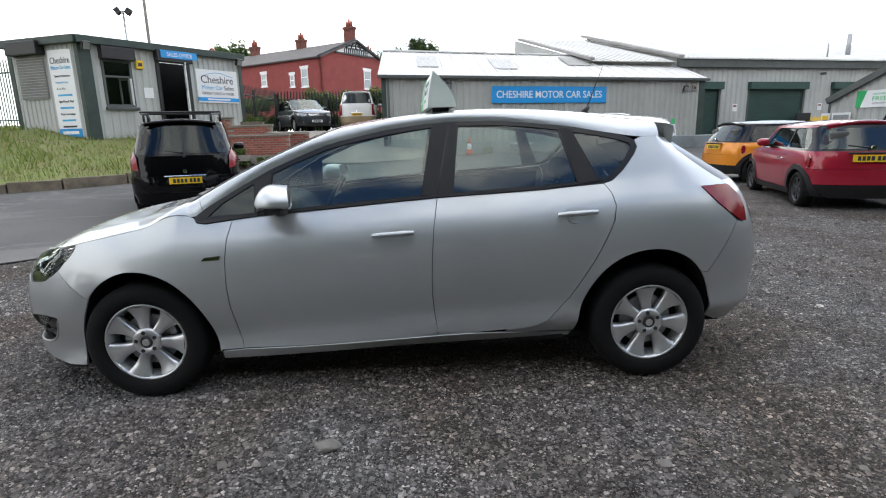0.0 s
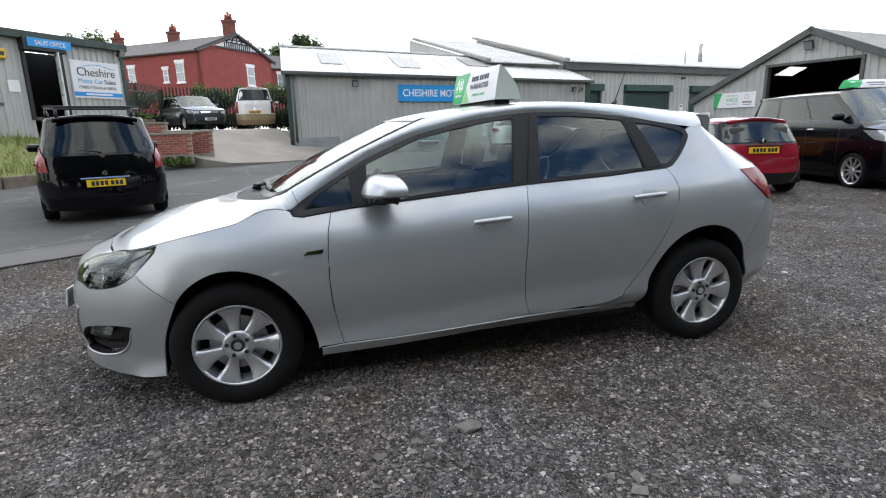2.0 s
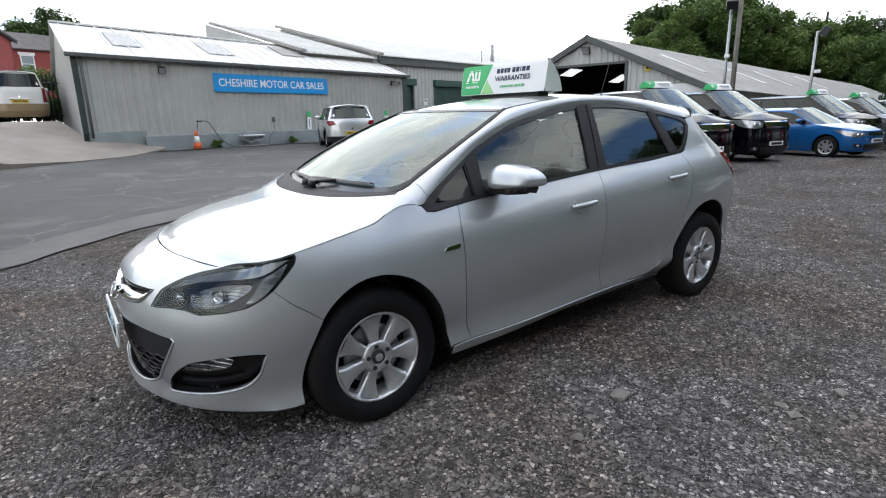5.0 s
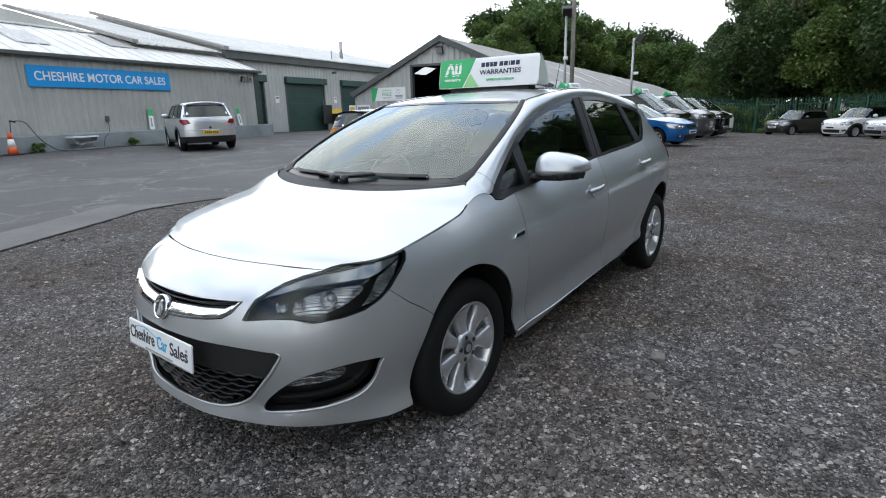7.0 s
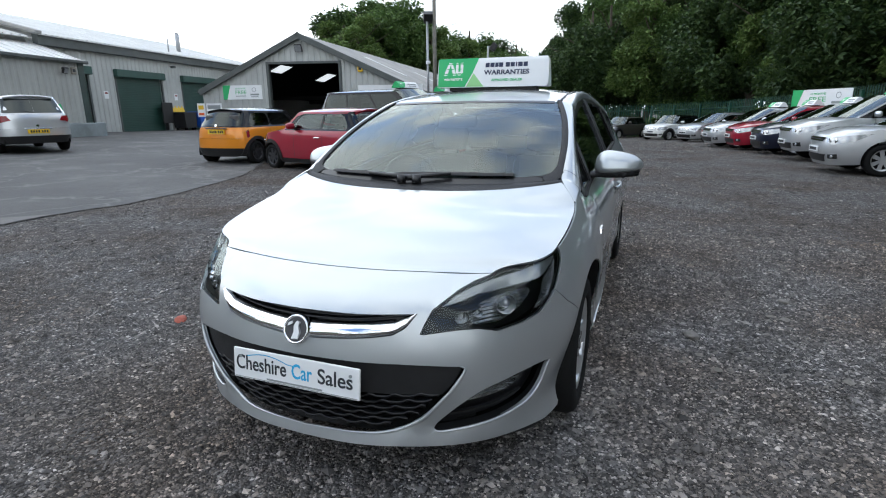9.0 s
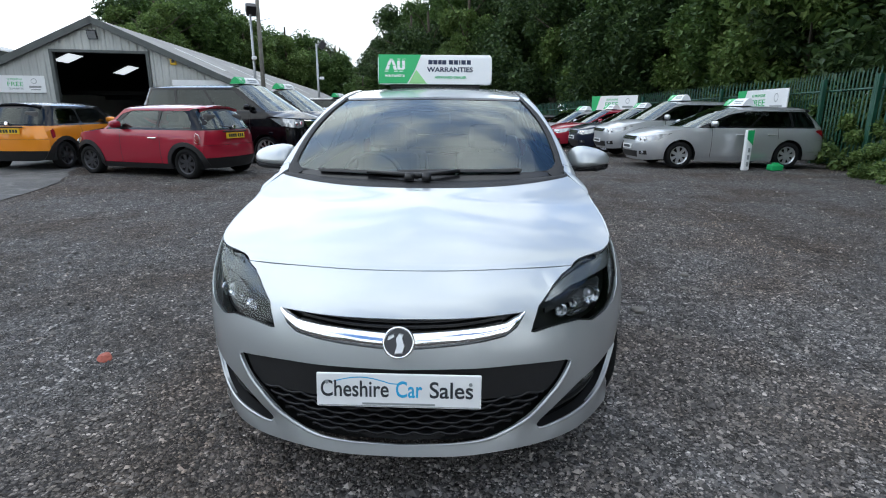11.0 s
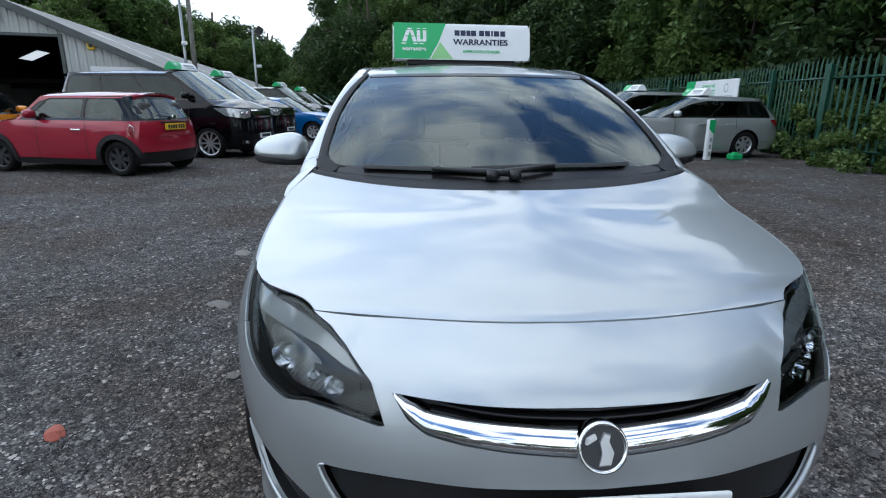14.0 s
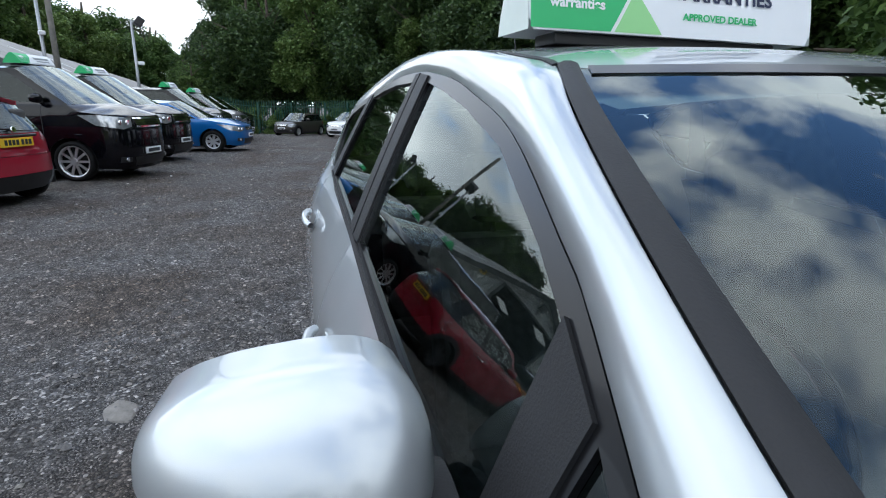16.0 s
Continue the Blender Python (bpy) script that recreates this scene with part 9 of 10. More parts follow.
# steering wheel
bm = bmesh.new()
cm = pose(-0.52, 0.37, 0.90, 0, -62, 0)
n = 30
rg = []
for i in range(n):
    a = 2 * math.pi * i / n
    rg.append([bm.verts.new(cm @ Vector(((0.185 + 0.014 * math.cos(k)) * math.cos(a), (0.185 + 0.014 * math.cos(k)) * math.sin(a), 0.014 * math.sin(k)))) for k in np.linspace(0, 2 * math.pi, 9)[:-1]])
for i in range(n):
    for k in range(8):
        bm.faces.new((rg[i][k], rg[(i + 1) % n][k], rg[(i + 1) % n][(k + 1) % 8], rg[i][(k + 1) % 8])).smooth = True
box(bm, (-0.06, -0.175, -0.02), (0.05, 0.175, 0.015), cm, 0.015)
part("steering_wheel", bm, M["black"], hero)


def seat(x, y, tall=1.0):
    rows = []
    bm = bmesh.new()
    box(bm, (x - 0.46, y - 0.25, 0.30), (x + 0.08, y + 0.25, 0.52), None, 0.06)
    box(bm, (0, -0.235, 0), (0.15, 0.235, 0.60 * tall), pose(x, y, 0.46, 0, 16, 0), 0.06)
    box(bm, (0.01, -0.14, 0.62 * tall), (0.11, 0.14, 0.80 * tall), pose(x, y, 0.46, 0, 14, 0), 0.045)
    tube(bm, pose(x, y, 0.46, 0, 16, 0) @ Vector((0.06, -0.06, 0.56 * tall)), pose(x, y, 0.46, 0, 16, 0) @ Vector((0.06, -0.06, 0.66 * tall)), 0.008)
    tube(bm, pose(x, y, 0.46, 0, 16, 0) @ Vector((0.06, 0.06, 0.56 * tall)), pose(x, y, 0.46, 0, 16, 0) @ Vector((0.06, 0.06, 0.66 * tall)), 0.008)
    return part("seat", bm, CLOTH, hero)


for y in (-0.37, 0.37):
    seat(0.05, y)
    seat(0.92, y, 0.92)
part("headlining", loft([[Vector((x, u * 0.53, roof_c(x) - 0.035 - 0.03 * u * u)) for u in np.linspace(-1, 1, 9)] for x in np.linspace(-0.42, 1.4, 9)]), PALE_TRIM, hero)
part("parcel_shelf", boxed((1.2, -0.55, 0.93), (1.75, 0.55, 0.96), None, 0.01), M["dark"], hero)


# ---- rooftop sign of the hatchback ----
rs = thing("rooftop_sign", "white and green plastic rooftop warranty sign on the car roof", "sign", pose(0.160, 0.016, 1.488, 0, 0, 3.2))
SW, SHT = 0.402, 0.200
fx = lambda v: 0.0 + 0.006 * math.sin(math.pi * v) * 0 + 0.034 * v ** 1.5
rows = []
for v in np.linspace(0, 1, 9):
    rr = 0.02 if v < 0.08 or v > 0.92 else 0.0
    rows.append([Vector((fx(v), y, 0.012 + SHT * v)) for y in np.linspace(-SW + rr * 0.6, SW - rr * 0.6, 9)])
back = []
for v in np.linspace(1, 0, 9):
    rr = 0.02 if v < 0.08 or v > 0.92 else 0.0
    back.append([Vector((0.165 - 0.125 * v ** 1.1 - 0.0 + 0.022 * math.sin(math.pi * v), y, 0.012 + SHT * v)) for y in np.linspace(-SW + rr * 0.6, SW - rr * 0.6, 9)])
bm = loft(rows + back)
part("shell", bm, M["white"], rs, "white plastic shell")
END = mat("translucent sign end", (0.62, 0.68, 0.62), 0.35, vary=0.1, scale=8)
for s in (-1, 1):
    bm = bmesh.new()
    ring = [Vector((fx(v), s * SW, 0.012 + SHT * v)) for v in np.linspace(0, 1, 9)] + [Vector((0.165 - 0.125 * v ** 1.1 + 0.022 * math.sin(math.pi * v), s * SW, 0.012 + SHT * v)) for v in np.linspace(1, 0, 9)]
    bm.faces.new([bm.verts.new(p + Vector((0, s * 0.001, 0))) for p in ring])
    part("end_cap", bm, END, rs)
part("foot", boxed((0.03, -SW * 0.8, -0.012), (0.13, SW * 0.8, 0.014), None, 0.004), M["black"], rs)


def sign_patch(name, pts, material, off=0.0015):
    """A flat print on the sign's face: points as (across from its left, up), in metres."""
    bm = filled(resample([Vector(p) for p in pts], 0.03), 0.04, lambda u, v: (fx(min(1, v / SHT)) - off, SW - u, 0.012 + v))
    bm.normal_update()
    if sum(f.normal.x for f in bm.faces) > 0:
        bmesh.ops.reverse_faces(bm, faces=bm.faces[:])
    return part(name, bm, material, rs)


sign_patch("green_panel", [(0.004, 0.004), (0.205, 0.004), (0.285, 0.095), (0.235, 0.105), (0.30, 0.201), (0.004, 0.201)][:2] + [(0.262, 0.1), (0.305, 0.201), (0.004, 0.201)], M["green_sign"])
sign_patch("lime_panel", [(0.215, 0.004), (0.345, 0.004), (0.27, 0.098)], M["lime_sign"])


def sign_text(txt, u, v, size, width, material):
    o = writing("lettering", txt, size, pose(0, 0, 0), material, None, width=width, depth=0.0004, bold=0.03)
    for vert in o.data.vertices:
        uu, vv = vert.co.x + u, vert.co.z + v
        vert.co = Vector((fx(max(0, min(1, vv / SHT))) - 0.003 + vert.co.y * 0.3, SW - uu, 0.012 + vv))
    o.parent = rs
    return o


NAVY = mat("navy ink", (0.012, 0.02, 0.06), 0.5)
# the maker's mark and name as plain shapes
for k, (u0, w) in enumerate(((0.355, 0.03), (0.39, 0.03), (0.425, 0.024), (0.452, 0.03), (0.5, 0.03), (0.535, 0.03), (0.572, 0.01), (0.588, 0.032), (0.626, 0.03))):
    sign_patch("text_bar", [(u0, 0.135), (u0 + w, 0.135), (u0 + w, 0.165), (u0, 0.165)], NAVY)
sign_text("WARRANTIES", 0.345, 0.085, 0.044, 0.325, NAVY)
sign_text("APPROVED DEALER", 0.40, 0.04, 0.022, 0.225, M["green_sign"])
sign_patch("mark", [(0.045, 0.085), (0.072, 0.085), (0.095, 0.16), (0.115, 0.085), (0.14, 0.085), (0.108, 0.172), (0.08, 0.172)], M["white"])
sign_patch("mark", [(0.135, 0.172), (0.135, 0.105), (0.152, 0.085), (0.172, 0.085), (0.19, 0.105), (0.19, 0.172), (0.17, 0.172), (0.17, 0.11), (0.155, 0.11), (0.155, 0.172)], M["white"])
sign_text("warranties", 0.048, 0.05, 0.03, 0.14, M["white"])

P = {
    "black": mat("black car paint", (0.002, 0.002, 0.0035), 0.25, vary=0.1, scale=1.2, coat=0.6, spec=0.05),
    "navy": paint("dark blue car paint", (0.008, 0.012, 0.03), 0.3),
    "blue": paint("bright blue car paint", (0.01, 0.12, 0.36), 0.4),
    "red": paint("red car paint", (0.30, 0.010, 0.028), 0.1),
    "orange": paint("orange car paint", (0.72, 0.25, 0.015), 0.2),
    "silver": paint("silver car paint", (0.60, 0.615, 0.63), 0.72, 0.32),
    "grey": paint("grey car paint", (0.09, 0.09, 0.095), 0.5, 0.35),
    "brown": paint("brown grey car paint", (0.075, 0.068, 0.06), 0.5, 0.35),
    "white": paint("white car paint", (0.75, 0.75, 0.73)),
    "slate": paint("slate blue car paint", (0.035, 0.045, 0.055), 0.5, 0.35),
}


def stand(x, y, nose, z=None):
    """Where a car stands: its wheelbase's middle, and the way its nose points, in degrees from +x."""
    return pose(x, y, ground_z(x, y) + (0.0 if z is None else z), 0, 0, nose + 180)


MINI = dict(body="three", L=3.63, W=1.69, H=1.41, wb=2.467, fo=0.62, sill=0.2, hood=0.9, belt=0.92, cowl=-0.75, screen_top=-0.25, roof_end=1.45, tail=1.72, r=0.29, rim=0.2, lamps="mini", cladding=M["black"])
VAN = dict(body="mpv", L=4.84, W=1.83, H=1.93, wb=2.95, fo=0.9, sill=0.2, hood=1.19, belt=1.27, cowl=-1.5, screen_top=-0.62, roof_end=2.2, tail=2.42, r=0.34, rim=0.265, lamps="mpv", spokes=10, square=0.8, nose_drop=0.1)
HATCH = dict(body="five", L=4.3, W=1.79, H=1.46, wb=2.62, fo=0.86, sill=0.2, hood=0.9, belt=0.95, cowl=-0.95, screen_top=-0.1, roof_end=1.55, tail=2.0, r=0.315, rim=0.21)
SUV = dict(body="five", L=4.44, W=1.85, H=1.64, wb=2.64, fo=0.9, sill=0.28, hood=1.02, belt=1.08, cowl=-1.0, screen_top=-0.2, roof_end=1.75, tail=2.1, r=0.35, rim=0.23, cladding=M["black"])
ESTATE = dict(body="five", L=4.56, W=1.76, H=1.46, wb=2.6, fo=0.94, sill=0.2, hood=0.92, belt=0.95, cowl=-1.0, screen_top=0.05, roof_end=1.85, tail=2.3, r=0.315, rim=0.21)

parked_car(stand(7.45, 6.15, 74), "car", "red three-door hatchback with black arches parked on gravel", body_mat=P["red"], alloy="dark_alloy", glass="glass", **MINI)
parked_car(stand(8.9, 9.4, 2), "car", "orange hatchback with a black roof parked by the garage", body_mat=P["orange"], roof_mat=P["black"], alloy="dark_alloy", **MINI)
parked_car(stand(10.5, 5.95, -103), "minivan", "black people carrier with a rooftop sign", body_mat=P["black"], roof_sign=True, group="vans in the row", **VAN)
parked_car(stand(13.6, 6.0, -102), "minivan", "black people carrier with a rooftop sign", body_mat=P["black"], roof_sign=True, group="vans in the row", **VAN)
parked_car(stand(16.9, 4.65, -99), "car", "bright blue hatchback in the row", body_mat=P["blue"], **HATCH)
parked_car(stand(20.0, 5.8, -100), "minivan", "black people carrier with a rooftop sign", body_mat=P["black"], roof_sign=True, group="vans in the row", **VAN)
parked_car(stand(23.4, 5.6, -100), "minivan", "dark grey people carrier with a rooftop sign", body_mat=P["grey"], roof_sign=True, group="vans in the row", **VAN)
parked_car(stand(26.6, 5.6, -102), "minivan", "black people carrier in the row", body_mat=P["black"], group="vans in the row", **VAN)
parked_car(stand(29.9, 5.9, -114), "minivan", "white van at the end of the row", body_mat=P["white"], **VAN)
parked_car(stand(10.2, -6.5, 94), "car", "silver estate car with a rooftop sign beside the fence", body_mat=P["silver"], roof_sign=True, group="cars along the fence", **ESTATE)
parked_car(stand(13.2, -6.4, 96), "car", "silver off-roader with a rooftop sign", body_mat=P["silver"], roof_sign=True, group="cars along the fence", **SUV)
parked_car(stand(15.6, -6.0, 98), "car", "dark blue hatchback with a rooftop sign", body_mat=P["navy"], roof_sign=True, group="cars along the fence", **HATCH)
parked_car(stand(17.8, -5.5, 100), "car", "red hatchback with a rooftop sign", body_mat=P["red"], roof_sign=True, group="cars along the fence", **HATCH)
parked_car(stand(19.9, -4.9, 105), "car", "silver hatchback in the row", body_mat=P["silver"], roof_sign=True, group="cars along the fence", **HATCH)
parked_car(stand(22.2, -5.0, 108), "car", "dark red hatchback in the row", body_mat=P["red"], group="cars along the fence", **HATCH)
parked_car(stand(28.2, -4.0, 128), "car", "silver hatchback at the end of the row", body_mat=P["silver"], group="cars along the fence", **HATCH)
parked_car(stand(31.2, -1.9, 140), "car", "cream small hatchback with a black roof", body_mat=P["white"], roof_mat=P["black"], group="cars along the fence", **MINI)
parked_car(stand(35.4, 1.2, 145), "car", "brown-grey small estate car by the fence", body_mat=P["brown"], group="cars along the fence", **MINI)
parked_car(stand(3.75, -8.2, 118), "car", "dark grey hatchback with its nose to the yard", body_mat=P["grey"], **HATCH)
parked_car(stand(7.25, 17.4, 72), "car", "silver off-roader parked in front of the shed", body_mat=P["silver"], **SUV)
parked_car(stand(-4.75, 7.9, 110), "car", "black people carrier with roof bars parked on tarmac", body_mat=P["black"], **dict(HATCH, H=1.68, belt=1.03, hood=0.98, W=1.84, roof_end=1.8, tail=2.15, roof_bars=True, lamps="tall"))
parked_car(pose(-6.2, 25.3, 1.5, 0, 0, -60 + 180), "car", "dark slate grey off-roader on the concrete ramp", body_mat=P["slate"], **SUV)
parked_car(pose(-3.25, 26.0, 1.5, 0, 0, 92 + 180), "minivan", "white van with a gold lower body on the ramp", body_mat=P["white"], lower_mat=mat("gold lower paint", (0.3, 0.22, 0.12), 0.4, 0.3, vary=0.1, coat=0.6), **VAN)


# ---- brick planters beside the ramp ----
BRICK = bpy.data.meshes.new("brick")
bm = boxed((0.004, -0.004, 0.004), (0.211, 0.1, 0.061), None, 0.004)
bm.to_mesh(BRICK)
bm.free()
BRICK.materials.append(M["brick"])


def brick_wall(x0, x1, y, z0, z1, label):
    """A low wall of stretcher courses with a stone coping."""
    w = thing("planter_wall", label, "wall")
    part("mortar", boxed((x0, y + 0.006, z0 - 0.3), (x1, y + 0.2, z1 - 0.004)), M["mortar"], w)
    k, z = 0, z0
    while z + 0.07 <= z1 + 0.02:
        x = x0 - (0.1125 if k % 2 else 0)
        while x < x1 - 0.05:
            if x >= x0 - 0.005 and x + 0.215 <= x1 + 0.02:
                o = new("brick", BRICK)
                o.parent = w
                o.matrix_basis = pose(x, y + random.uniform(-0.004, 0.003), z)
            x += 0.225
        z += 0.075
        k += 1
    n = max(1, round((x1 - x0) / 0.6))
    for i in range(n):
        a = x0 - 0.04 + (x1 - x0 + 0.08) * i / n
        part("coping", boxed((a + 0.004, y - 0.05, z1 + 0.004), (a + (x1 - x0 + 0.08) / n - 0.004, y + 0.25, z1 + 0.06), None, 0.01), M["concrete"], w)
    return w


random.seed(8)
brick_wall(-6.57, -4.46, 15.0, 0.72, 1.34, "low red brick planter wall with stone copings")
brick_wall(-5.36, -3.92, 15.6, 0.72, 1.40, "low red brick step wall beside the ramp")
brick_wall(-7.05, -5.56, 17.0, 1.30, 1.70, "short red brick planter wall behind the ramp steps")
brick_wall(-7.7, -7.2, 17.6, 1.30, 2.02, "red brick pier below the office")
for x, y, z, w in ((-7.09, 18.2, 1.7, 0.85), (-6.4, 14.3, 0.55, 0.75)):
    t = thing("trough_planter", "weathered timber trough with green plants", "planter")
    part("trough", boxed((x, y, z), (x + w, y + 0.3, z + 0.2), None, 0.01), M["wood"] if z > 1 else M["concrete"], t)
    o = new("foliage", leaf_cloud("foliage", 700, (w * 0.5, 0.2, 0.16), int(x * -10), 0.07, M["leaf_light"], 14))
    o.parent = t
    o.location = (x + w / 2, y + 0.15, z + 0.3)
WEED = leaf_cloud("weeds", 500, (0.3, 0.2, 0.14), 77, 0.08, M["leaf_light"], 12)
for x, y in ((-5.9, 14.55), (-5.3, 14.6), (-5.0, 14.75), (-4.9, 15.3), (-6.2, 16.5), (-7.5, 16.2), (-4.7, 14.9), (2.85, 19.55), (6.2, 20.5)):
    o = new("weeds", WEED)
    o.matrix_basis = pose(x, y, ground_z(x, y) + 0.16 + (0.35 if x < -5 and y > 15 else 0.1 if x < -4 else 0), 0, 0, x * 70)
    tagged(o, "green weeds growing at the foot of the wall", "weeds", "clumps of weeds")


# ---- odds and ends along the shed ----
def hose_line(name, pts, r, material, label, category):
    c = bmesh.new()
    line = spline([Vector(p) for p in pts], 8)
    for a, b in zip(line, line[1:]):
        tube(c, a, b, r, sides=7, caps=False)
    return tagged(part(name, c, material), label, category)


def on_ground(x, y, up=0.02):
    """A spot given along the shed's front, put down on the yard."""
    p = SH @ Vector((x, y, 0))
    return Vector((p.x, p.y, ground_z(p.x, p.y) + swell(p.x, p.y) + 0.012 + up))


c0 = on_ground(3.63, -0.75, 0.0)
cone = thing("traffic_cone", "worn orange and white traffic cone holding a lance", "cone")
part("base", boxed((-0.2, -0.2, 0), (0.2, 0.2, 0.04), pose(*c0, 0, 0, 20), 0.01), M["black"], cone)
for a, b, ra, rb, mm in ((0.04, 0.26, 0.15, 0.115, "orange"), (0.26, 0.5, 0.115, 0.075, "white"), (0.5, 0.7, 0.075, 0.045, "orange")):
    part("band", tubed(c0 + Vector((0, 0, a)), c0 + Vector((0, 0, b)), ra, rb, 20), M[mm], cone)
lance = thing("pressure_lance", "black pressure washer lance stood in the cone", "lance")
part("pipe", tubed(c0 + Vector((0, 0, 0.3)), c0 + Vector((0.09, 0, 1.05)), 0.014), M["black"], lance)
part("grip", boxed((-0.02, -0.02, 0), (0.16, 0.02, 0.05), pose(c0.x + 0.08, c0.y, c0.z + 1.02, 0, 12, 16), 0.012), M["black"], lance)
hose_line("hose", [c0 + Vector((0.22, 0, 1.05)), c0 + Vector((0.5, 0.1, 0.98)), c0 + Vector((0.72, 0.15, 0.62)), c0 + Vector((0.95, 0.1, 0.3)), on_ground(5.2, -0.7), on_ground(6.2, -0.9), on_ground(7.2, -0.7), on_ground(8.2, -1.0), on_ground(9.0, -1.3), on_ground(8.6, -1.7), on_ground(8.1, -1.4)], 0.014, M["black"], "black rubber hose lying along the shed", "hose")
hose_line("hose", [on_ground(-0.2, -1.2), on_ground(1.5, -0.8), on_ground(2.6, -0.9), on_ground(3.4, -0.95), on_ground(4.3, -0.6)], 0.014, M["black"], "black rubber hose lying on the tarmac", "hose")
hose_line("cable", [SH @ Vector((7.34, -0.06, 1.35)), SH @ Vector((7.2, -0.36, 0.98)), SH @ Vector((6.95, -0.4, 0.7)), on_ground(6.8, -0.5)], 0.008, M["black"], "thin black cable hanging from the socket", "cable")
tr = thing("trolley", "steel trough on a folding trolley frame", "trolley")
b0 = on_ground(5.6, -0.75, 0.0)
TM = pose(b0.x, b0.y, b0.z, 0, 0, 16.3)
part("trough", prism(bmesh.new(), [(0.0, 0.42), (0.06, 0.22), (0.30, 0.16), (0.86, 0.26), (0.92, 0.44), (0.90, 0.44), (0.85, 0.30), (0.30, 0.2), (0.08, 0.25), (0.02, 0.42)], 0.35, TM), M["galv"], tr)
part("rim", boxed((-0.02, -0.02, 0.42), (0.94, 0.37, 0.47), TM, 0.008), M["white"], tr)
for a, b in (((0.02, 0, 0.02), (0.5, 0, 0.3)), ((0.5, 0, 0.02), (0.1, 0, 0.3)), ((0.9, 0, 0.02), (0.6, 0, 0.3)), ((0.0, 0, 0.03), (1.15, 0, 0.03)), ((0.0, 0.35, 0.03), (1.15, 0.35, 0.03))):
    part("frame_tube", tubed(TM @ Vector(a), TM @ Vector(b), 0.014, sides=8), M["galv"], tr)
sk = thing("socket_box", "small dark outdoor socket on the shed wall", "socket")
part("cover", boxed((7.27, -0.1, 1.3), (7.41, -0.03, 1.5), SH, 0.015), M["dark_trim"], sk)
for x, z, tilt in ((9.17, 0.92, 6), (14.37, 0.92, -7)):
    n = thing("leaning_board", "narrow green and white board leaning on the shed", "sign")
    m = SH @ pose(x, -0.2, z - 0.0, -9, tilt, 0)
    part("board", boxed((-0.11, -0.02, 0), (0.11, 0, 0.82), m), M["white"], n)
    part("green_end", boxed((-0.11, -0.026, 0.56), (0.11, -0.02, 0.82), m), M["green_sign"], n)
    part("text_bar", boxed((-0.03, -0.026, 0.12), (0.03, -0.02, 0.48), m), M["grey_ink"], n)


# ---- bins by the roller doors ----
def wheeled_bin(x, y, z, turn, body, lid, label, opened):
    b = thing("wheeled_bin", label, "bin", pose(x, y, z, 0, 0, turn))
    part("body", prism(bmesh.new(), [(-0.56, 0.16), (0.56, 0.16), (0.66, 1.1), (-0.66, 1.1)], 0.85, pose(0, -0.42, 0)), M[body], b)
    part("rim", boxed((-0.69, -0.46, 1.08), (0.69, 0.46, 1.14), None, 0.02), M[body], b)
    part("lid", boxed((-0.69, 0, 0), (0.69, 0.92, 0.06), pose(0, 0.46 if opened else -0.46, 1.14, 75 if opened else 0), 0.02), M[lid], b)
    for sx in (-0.5, 0.5):
        for sy in (-0.3, 0.3):
            part("castor", tubed((sx - 0.02, sy, 0.08), (sx + 0.02, sy, 0.08), 0.08, sides=14), M["rubber"], b)
    return b


wheeled_bin(23.5, 27.7, ground_z(23.5, 27.7), 13, "black", "yellow", "black wheeled bin with its yellow lid up", True)
wheeled_bin(24.95, 27.9, ground_z(24.95, 27.9), 13, "blue_bin", "blue_bin", "blue wheeled bin beside the garage", False)
bl = thing("black_board", "black board leaning beside the roller door", "board")
part("board", boxed((10.5, -0.35, 0.7), (11.5, -0.3, 1.95), RB, 0.01), M["black"], bl)
part("stay", boxed((10.9, -0.3, 0.3), (11.0, -0.1, 0.75), RB), M["black"], bl)
for x in (6.25, 12.25):
    n = thing("wall_notice", "small white safety notice on the workshop wall", "sign")
    part("notice", boxed((x, -0.06, 2.1), (x + 0.3, -0.04, 2.5), RB), M["white"], n)
    part("text_bar", boxed((x + 0.05, -0.064, 2.35), (x + 0.25, -0.06, 2.43), RB), M["red_lens"], n)
cc = thing("security_camera", "small white security camera on the workshop wall", "camera")
part("bracket", tubed(RB @ Vector((12.1, 0, 4.2)), RB @ Vector((12.1, -0.25, 4.15)), 0.02), M["galv"], cc)
part("housing", boxed((11.98, -0.5, 4.05), (12.14, -0.2, 4.2), RB, 0.03), M["dark_trim"], cc)

# ---- stand-up sign, green box and fence banners ----
st = thing("stand_sign", "narrow white and green upright dealer sign on the gravel", "sign")
part("panel", boxed((-0.085, -0.05, 0), (0.085, 0.05, 0.93), pose(8.95, -6.66, 0, 0, 0, -75), 0.03), M["white"], st)
part("green_end", prism(bmesh.new(), [(-0.084, 0.72), (0.084, 0.58), (0.084, 0.92), (-0.084, 0.92)], 0.006, pose(8.95, -6.66, 0, 0, 0, -75) @ pose(0, -0.056, 0)), M["green_sign"], st)
for z in (0.1, 0.26, 0.42):
    part("text_bar", boxed((-0.02, -0.055, z), (0.03, -0.05, z + 0.1), pose(8.95, -6.66, 0, 0, 0, -75)), M["grey_ink"], st)
gb = thing("plastic_tub", "green plastic tub lying on the gravel", "tub")
part("tray", boxed((-0.15, -0.1, 0), (0.15, 0.1, 0.14), pose(9.05, -7.4, 0, 0, 0, -80), 0.03), M["green_sign"], gb)
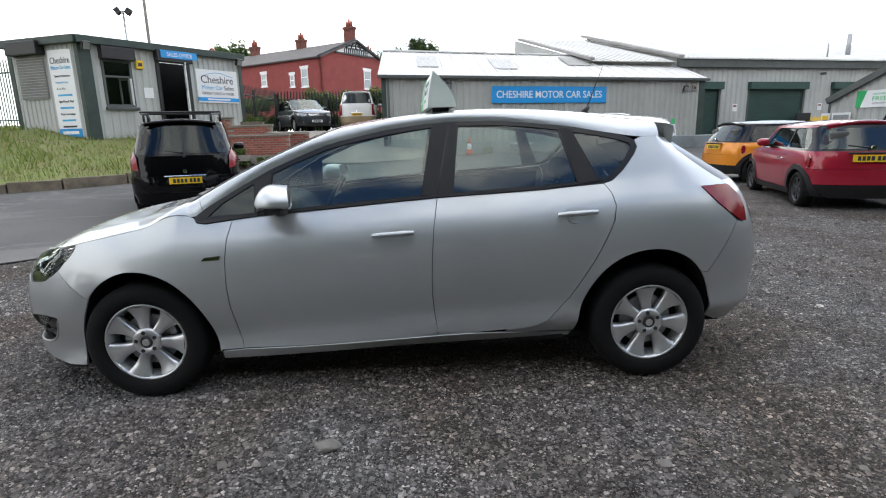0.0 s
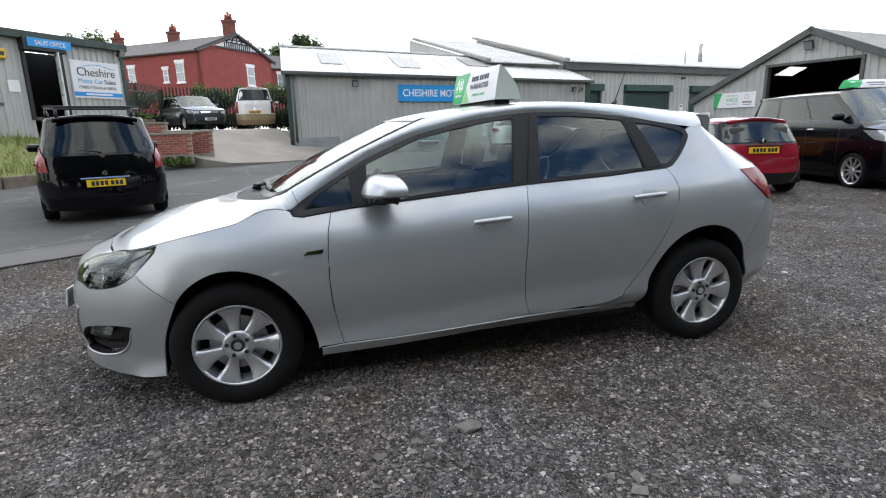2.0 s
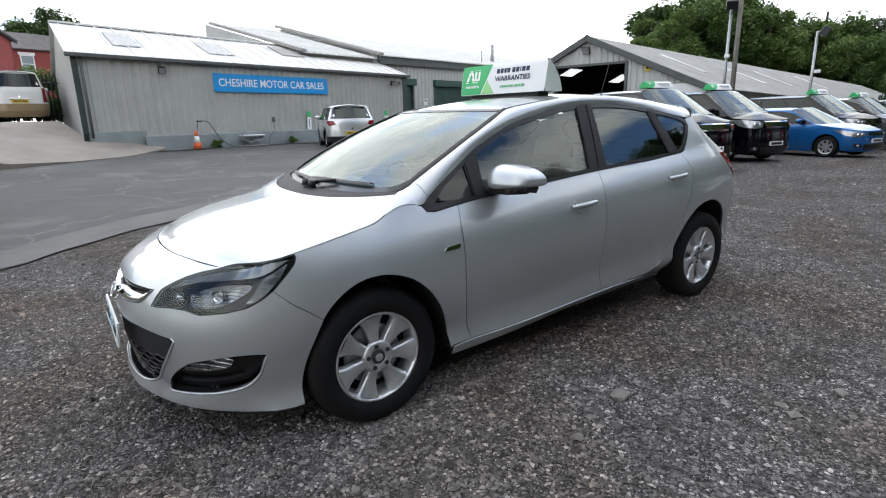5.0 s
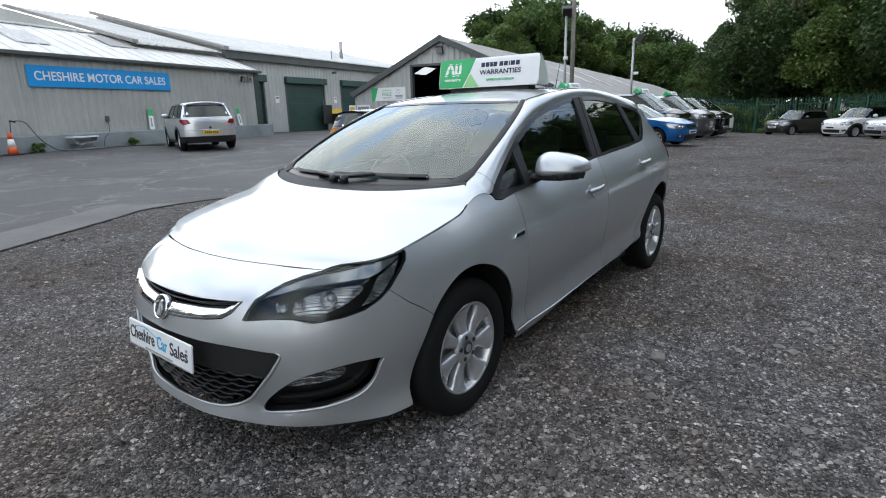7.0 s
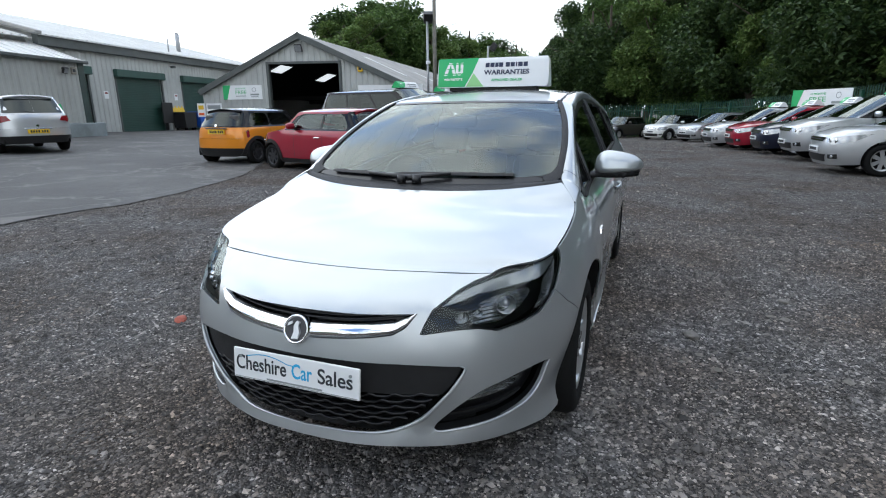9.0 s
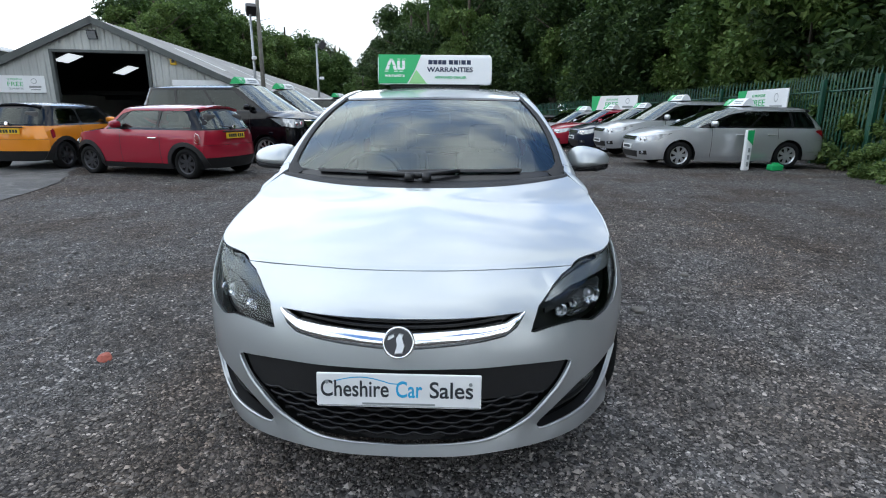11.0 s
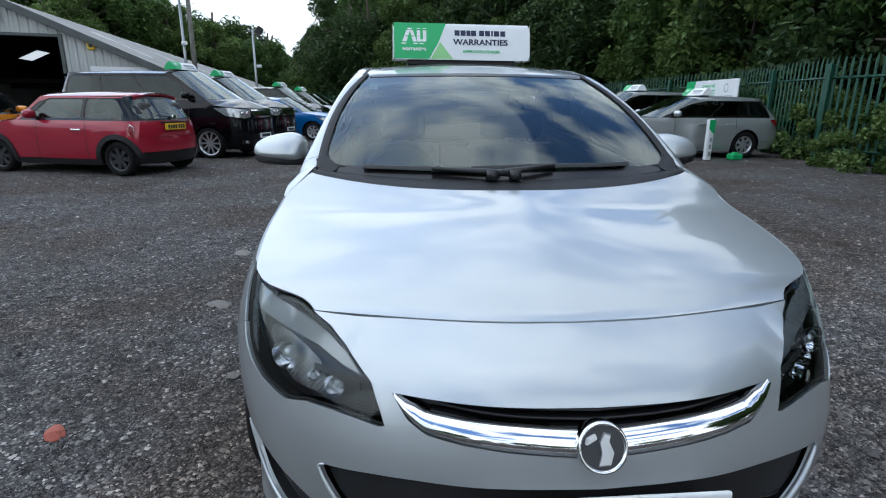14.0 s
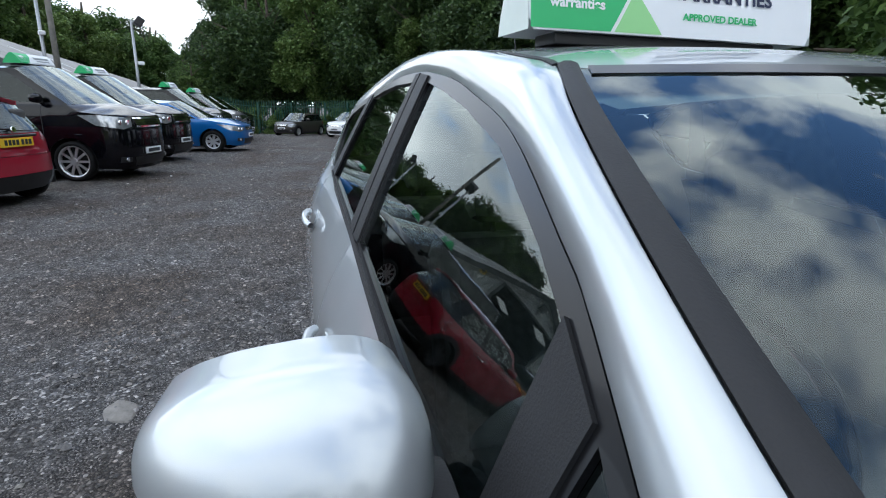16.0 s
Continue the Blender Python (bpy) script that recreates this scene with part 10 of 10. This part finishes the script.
part("socket", boxed((-0.07, -0.05, 0.13), (0.07, 0.05, 0.18), pose(9.05, -7.4, 0, 0, 0, -80), 0.02), M["green_sign"], gb)
banner(face_at(15.3, -9.35, 1.2, 177), 3.2, 0.78, "white warranty banner tied to the green fence")
banner(face_at(23.0, -6.2, 1.25, 208), 2.9, 0.75, "white warranty banner tied to the far fence")

# ---- loose stones on the gravel ----
def stone_field(name, count, area, size, seed, material, label, keep=None):
    """Small angular stones half sunk in the ground, in one joined mesh."""
    r = random.Random(seed)
    base = []
    for k in range(6):
        pts = [Vector(c) for c in ((1, 0, 0), (-1, 0, 0), (0, 1, 0), (0, -1, 0), (0, 0, 1), (0, 0, -0.6))]
        base.append([p * r.uniform(0.7, 1.3) + Vector((r.uniform(-0.25, 0.25), r.uniform(-0.25, 0.25), 0)) for p in pts])
    tris = ((0, 2, 4), (2, 1, 4), (1, 3, 4), (3, 0, 4), (2, 0, 5), (1, 2, 5), (3, 1, 5), (0, 3, 5))
    verts, faces = [], []
    for _ in range(count):
        x, y = area(r)
        if keep and not keep(x, y):
            continue
        s = size * min(2.5, math.exp(r.gauss(0, 0.42)))
        a = r.uniform(0, 6.28)
        c, sn = math.cos(a) * s, math.sin(a) * s
        b = base[r.randrange(6)]
        h = s * r.uniform(0.4, 0.75)
        z = ground_z(x, y) + swell(x, y) + h * 0.3
        k = len(verts)
        for p in b:
            verts.append((x + p.x * c - p.y * sn, y + p.x * sn + p.y * c, z + p.z * h))
        faces += [(k + i, k + j, k + m) for i, j, m in tris]
    me = bpy.data.meshes.new(name)
    me.from_pydata(verts, [], faces)
    me.materials.append(material)
    return tagged(new(name, me), label, "gravel", kind="stuff")


def stone_mat():
    m = bpy.data.materials.new("gravel stones")
    m.use_nodes = True
    nt = m.node_tree
    p = nt.nodes["Principled BSDF"]
    geo = nt.nodes.new("ShaderNodeNewGeometry")
    ramp = nt.nodes.new("ShaderNodeValToRGB")
    e = ramp.color_ramp.elements
    e[0].color, e[1].color = (0.03, 0.029, 0.028, 1), (0.42, 0.40, 0.375, 1)
    q = e.new(0.5)
    q.color = (0.108, 0.104, 0.101, 1)
    q = e.new(0.86)
    q.color = (0.20, 0.19, 0.18, 1)
    nt.links.new(geo.outputs["Random Per Island"], ramp.inputs["Fac"])
    co = nt.nodes.new("ShaderNodeTexCoord")
    dirt = nt.nodes.new("ShaderNodeTexNoise")
    dirt.inputs["Scale"].default_value, dirt.inputs["Detail"].default_value = 0.8, 5
    nt.links.new(co.outputs["Object"], dirt.inputs["Vector"])
    tint = nt.nodes.new("ShaderNodeValToRGB")
    tint.color_ramp.elements[0].position, tint.color_ramp.elements[1].position = 0.4, 0.66
    tint.color_ramp.elements[0].color, tint.color_ramp.elements[1].color = (1, 1, 1, 1), (0.86, 0.72, 0.60, 1)
    nt.links.new(dirt.outputs["Fac"], tint.inputs["Fac"])
    mul = nt.nodes.new("ShaderNodeMix")
    mul.data_type, mul.blend_type = "RGBA", "MULTIPLY"
    mul.inputs["Factor"].default_value = 1.0
    nt.links.new(ramp.outputs["Color"], mul.inputs["A"])
    nt.links.new(tint.outputs["Color"], mul.inputs["B"])
    nt.links.new(patchy(nt, co, mul.outputs["Result"]), p.inputs["Base Color"])
    p.inputs["Roughness"].default_value = 0.75
    return m


STONE = stone_mat()


def ring_area(r):
    """Thick near the camera's way, thinning out with distance."""
    a = r.uniform(0, 6.28)
    d = abs(r.gauss(0, 3.2))
    return -0.8 + d * math.cos(a) * 1.2, -0.6 + d * math.sin(a)


def near_area(r):
    if r.random() < 0.6:
        return r.uniform(-3.6, 2.8), r.uniform(-3.3, -0.7)
    return r.uniform(-3.6, -1.2), r.uniform(-3.0, 2.6)


near_poly = [tuple(p) for p in resample(EDGE, 2.0, False)] + [(22, 26), (-30, 26)]


def yard_gravel(x, y):
    return not inside((x, y), near_poly) and not (-1.9 < x < 1.8 and -0.6 < y < 0.6)


stone_field("gravel_stones", 120000, near_area, 0.0055, 5, STONE, "fine grey crushed stones", yard_gravel)
stone_field("gravel_stones", 90000, ring_area, 0.0072, 6, STONE, "grey crushed stones", yard_gravel)
stone_field("gravel_stones", 34000, lambda r: (r.uniform(-7, 24), r.uniform(-9, 12)), 0.0115, 7, STONE, "scattered grey stones across the yard", yard_gravel)
PALE = mat("pale stones", (0.2, 0.185, 0.165), 0.8, vary=0.35, scale=30, bump=0.3, bump_scale=80)
stone_field("pale_stones", 120, ring_area, 0.017, 8, PALE, "larger pale flat stones", yard_gravel)


def rock(name, x, y, size, flat, turn, material, label, seed):
    """One larger stone, its faces broken by noise."""
    bm = bmesh.new()
    bmesh.ops.create_icosphere(bm, subdivisions=2, radius=1)
    for v in bm.verts:
        k = 1 + 0.28 * noise.noise(v.co * 1.3 + Vector((seed, 0, 0)))
        v.co = Vector((v.co.x * size * k, v.co.y * size * 0.68 * k, v.co.z * size * flat * k))
    bmesh.ops.transform(bm, matrix=pose(x, y, ground_z(x, y) + size * flat * 0.35, 0, 0, turn), verts=bm.verts[:])
    return tagged(part(name, bm, material), label, "stone")


rock("flat_stone", -0.31, -1.41, 0.062, 0.35, 15, PALE, "large pale flat stone lying on the gravel", 3)
rock("flat_stone", -2.9, -0.02, 0.05, 0.3, 70, PALE, "pale flat stone lying on the gravel", 5)
rock("flat_stone", 0.55, -2.05, 0.04, 0.4, 40, PALE, "pale stone lying on the gravel", 7)
rock("brick_fragment", -1.22, 1.73, 0.055, 0.5, 30, M["brick"], "broken piece of red brick on the gravel", 9)
rock("flat_stone", 1.35, 1.75, 0.11, 0.2, 20, PALE, "large pale flat stone sunk in the gravel", 11)
rock("flat_stone", 0.15, 1.55, 0.09, 0.22, 60, PALE, "broad pale stone sunk in the gravel", 13)
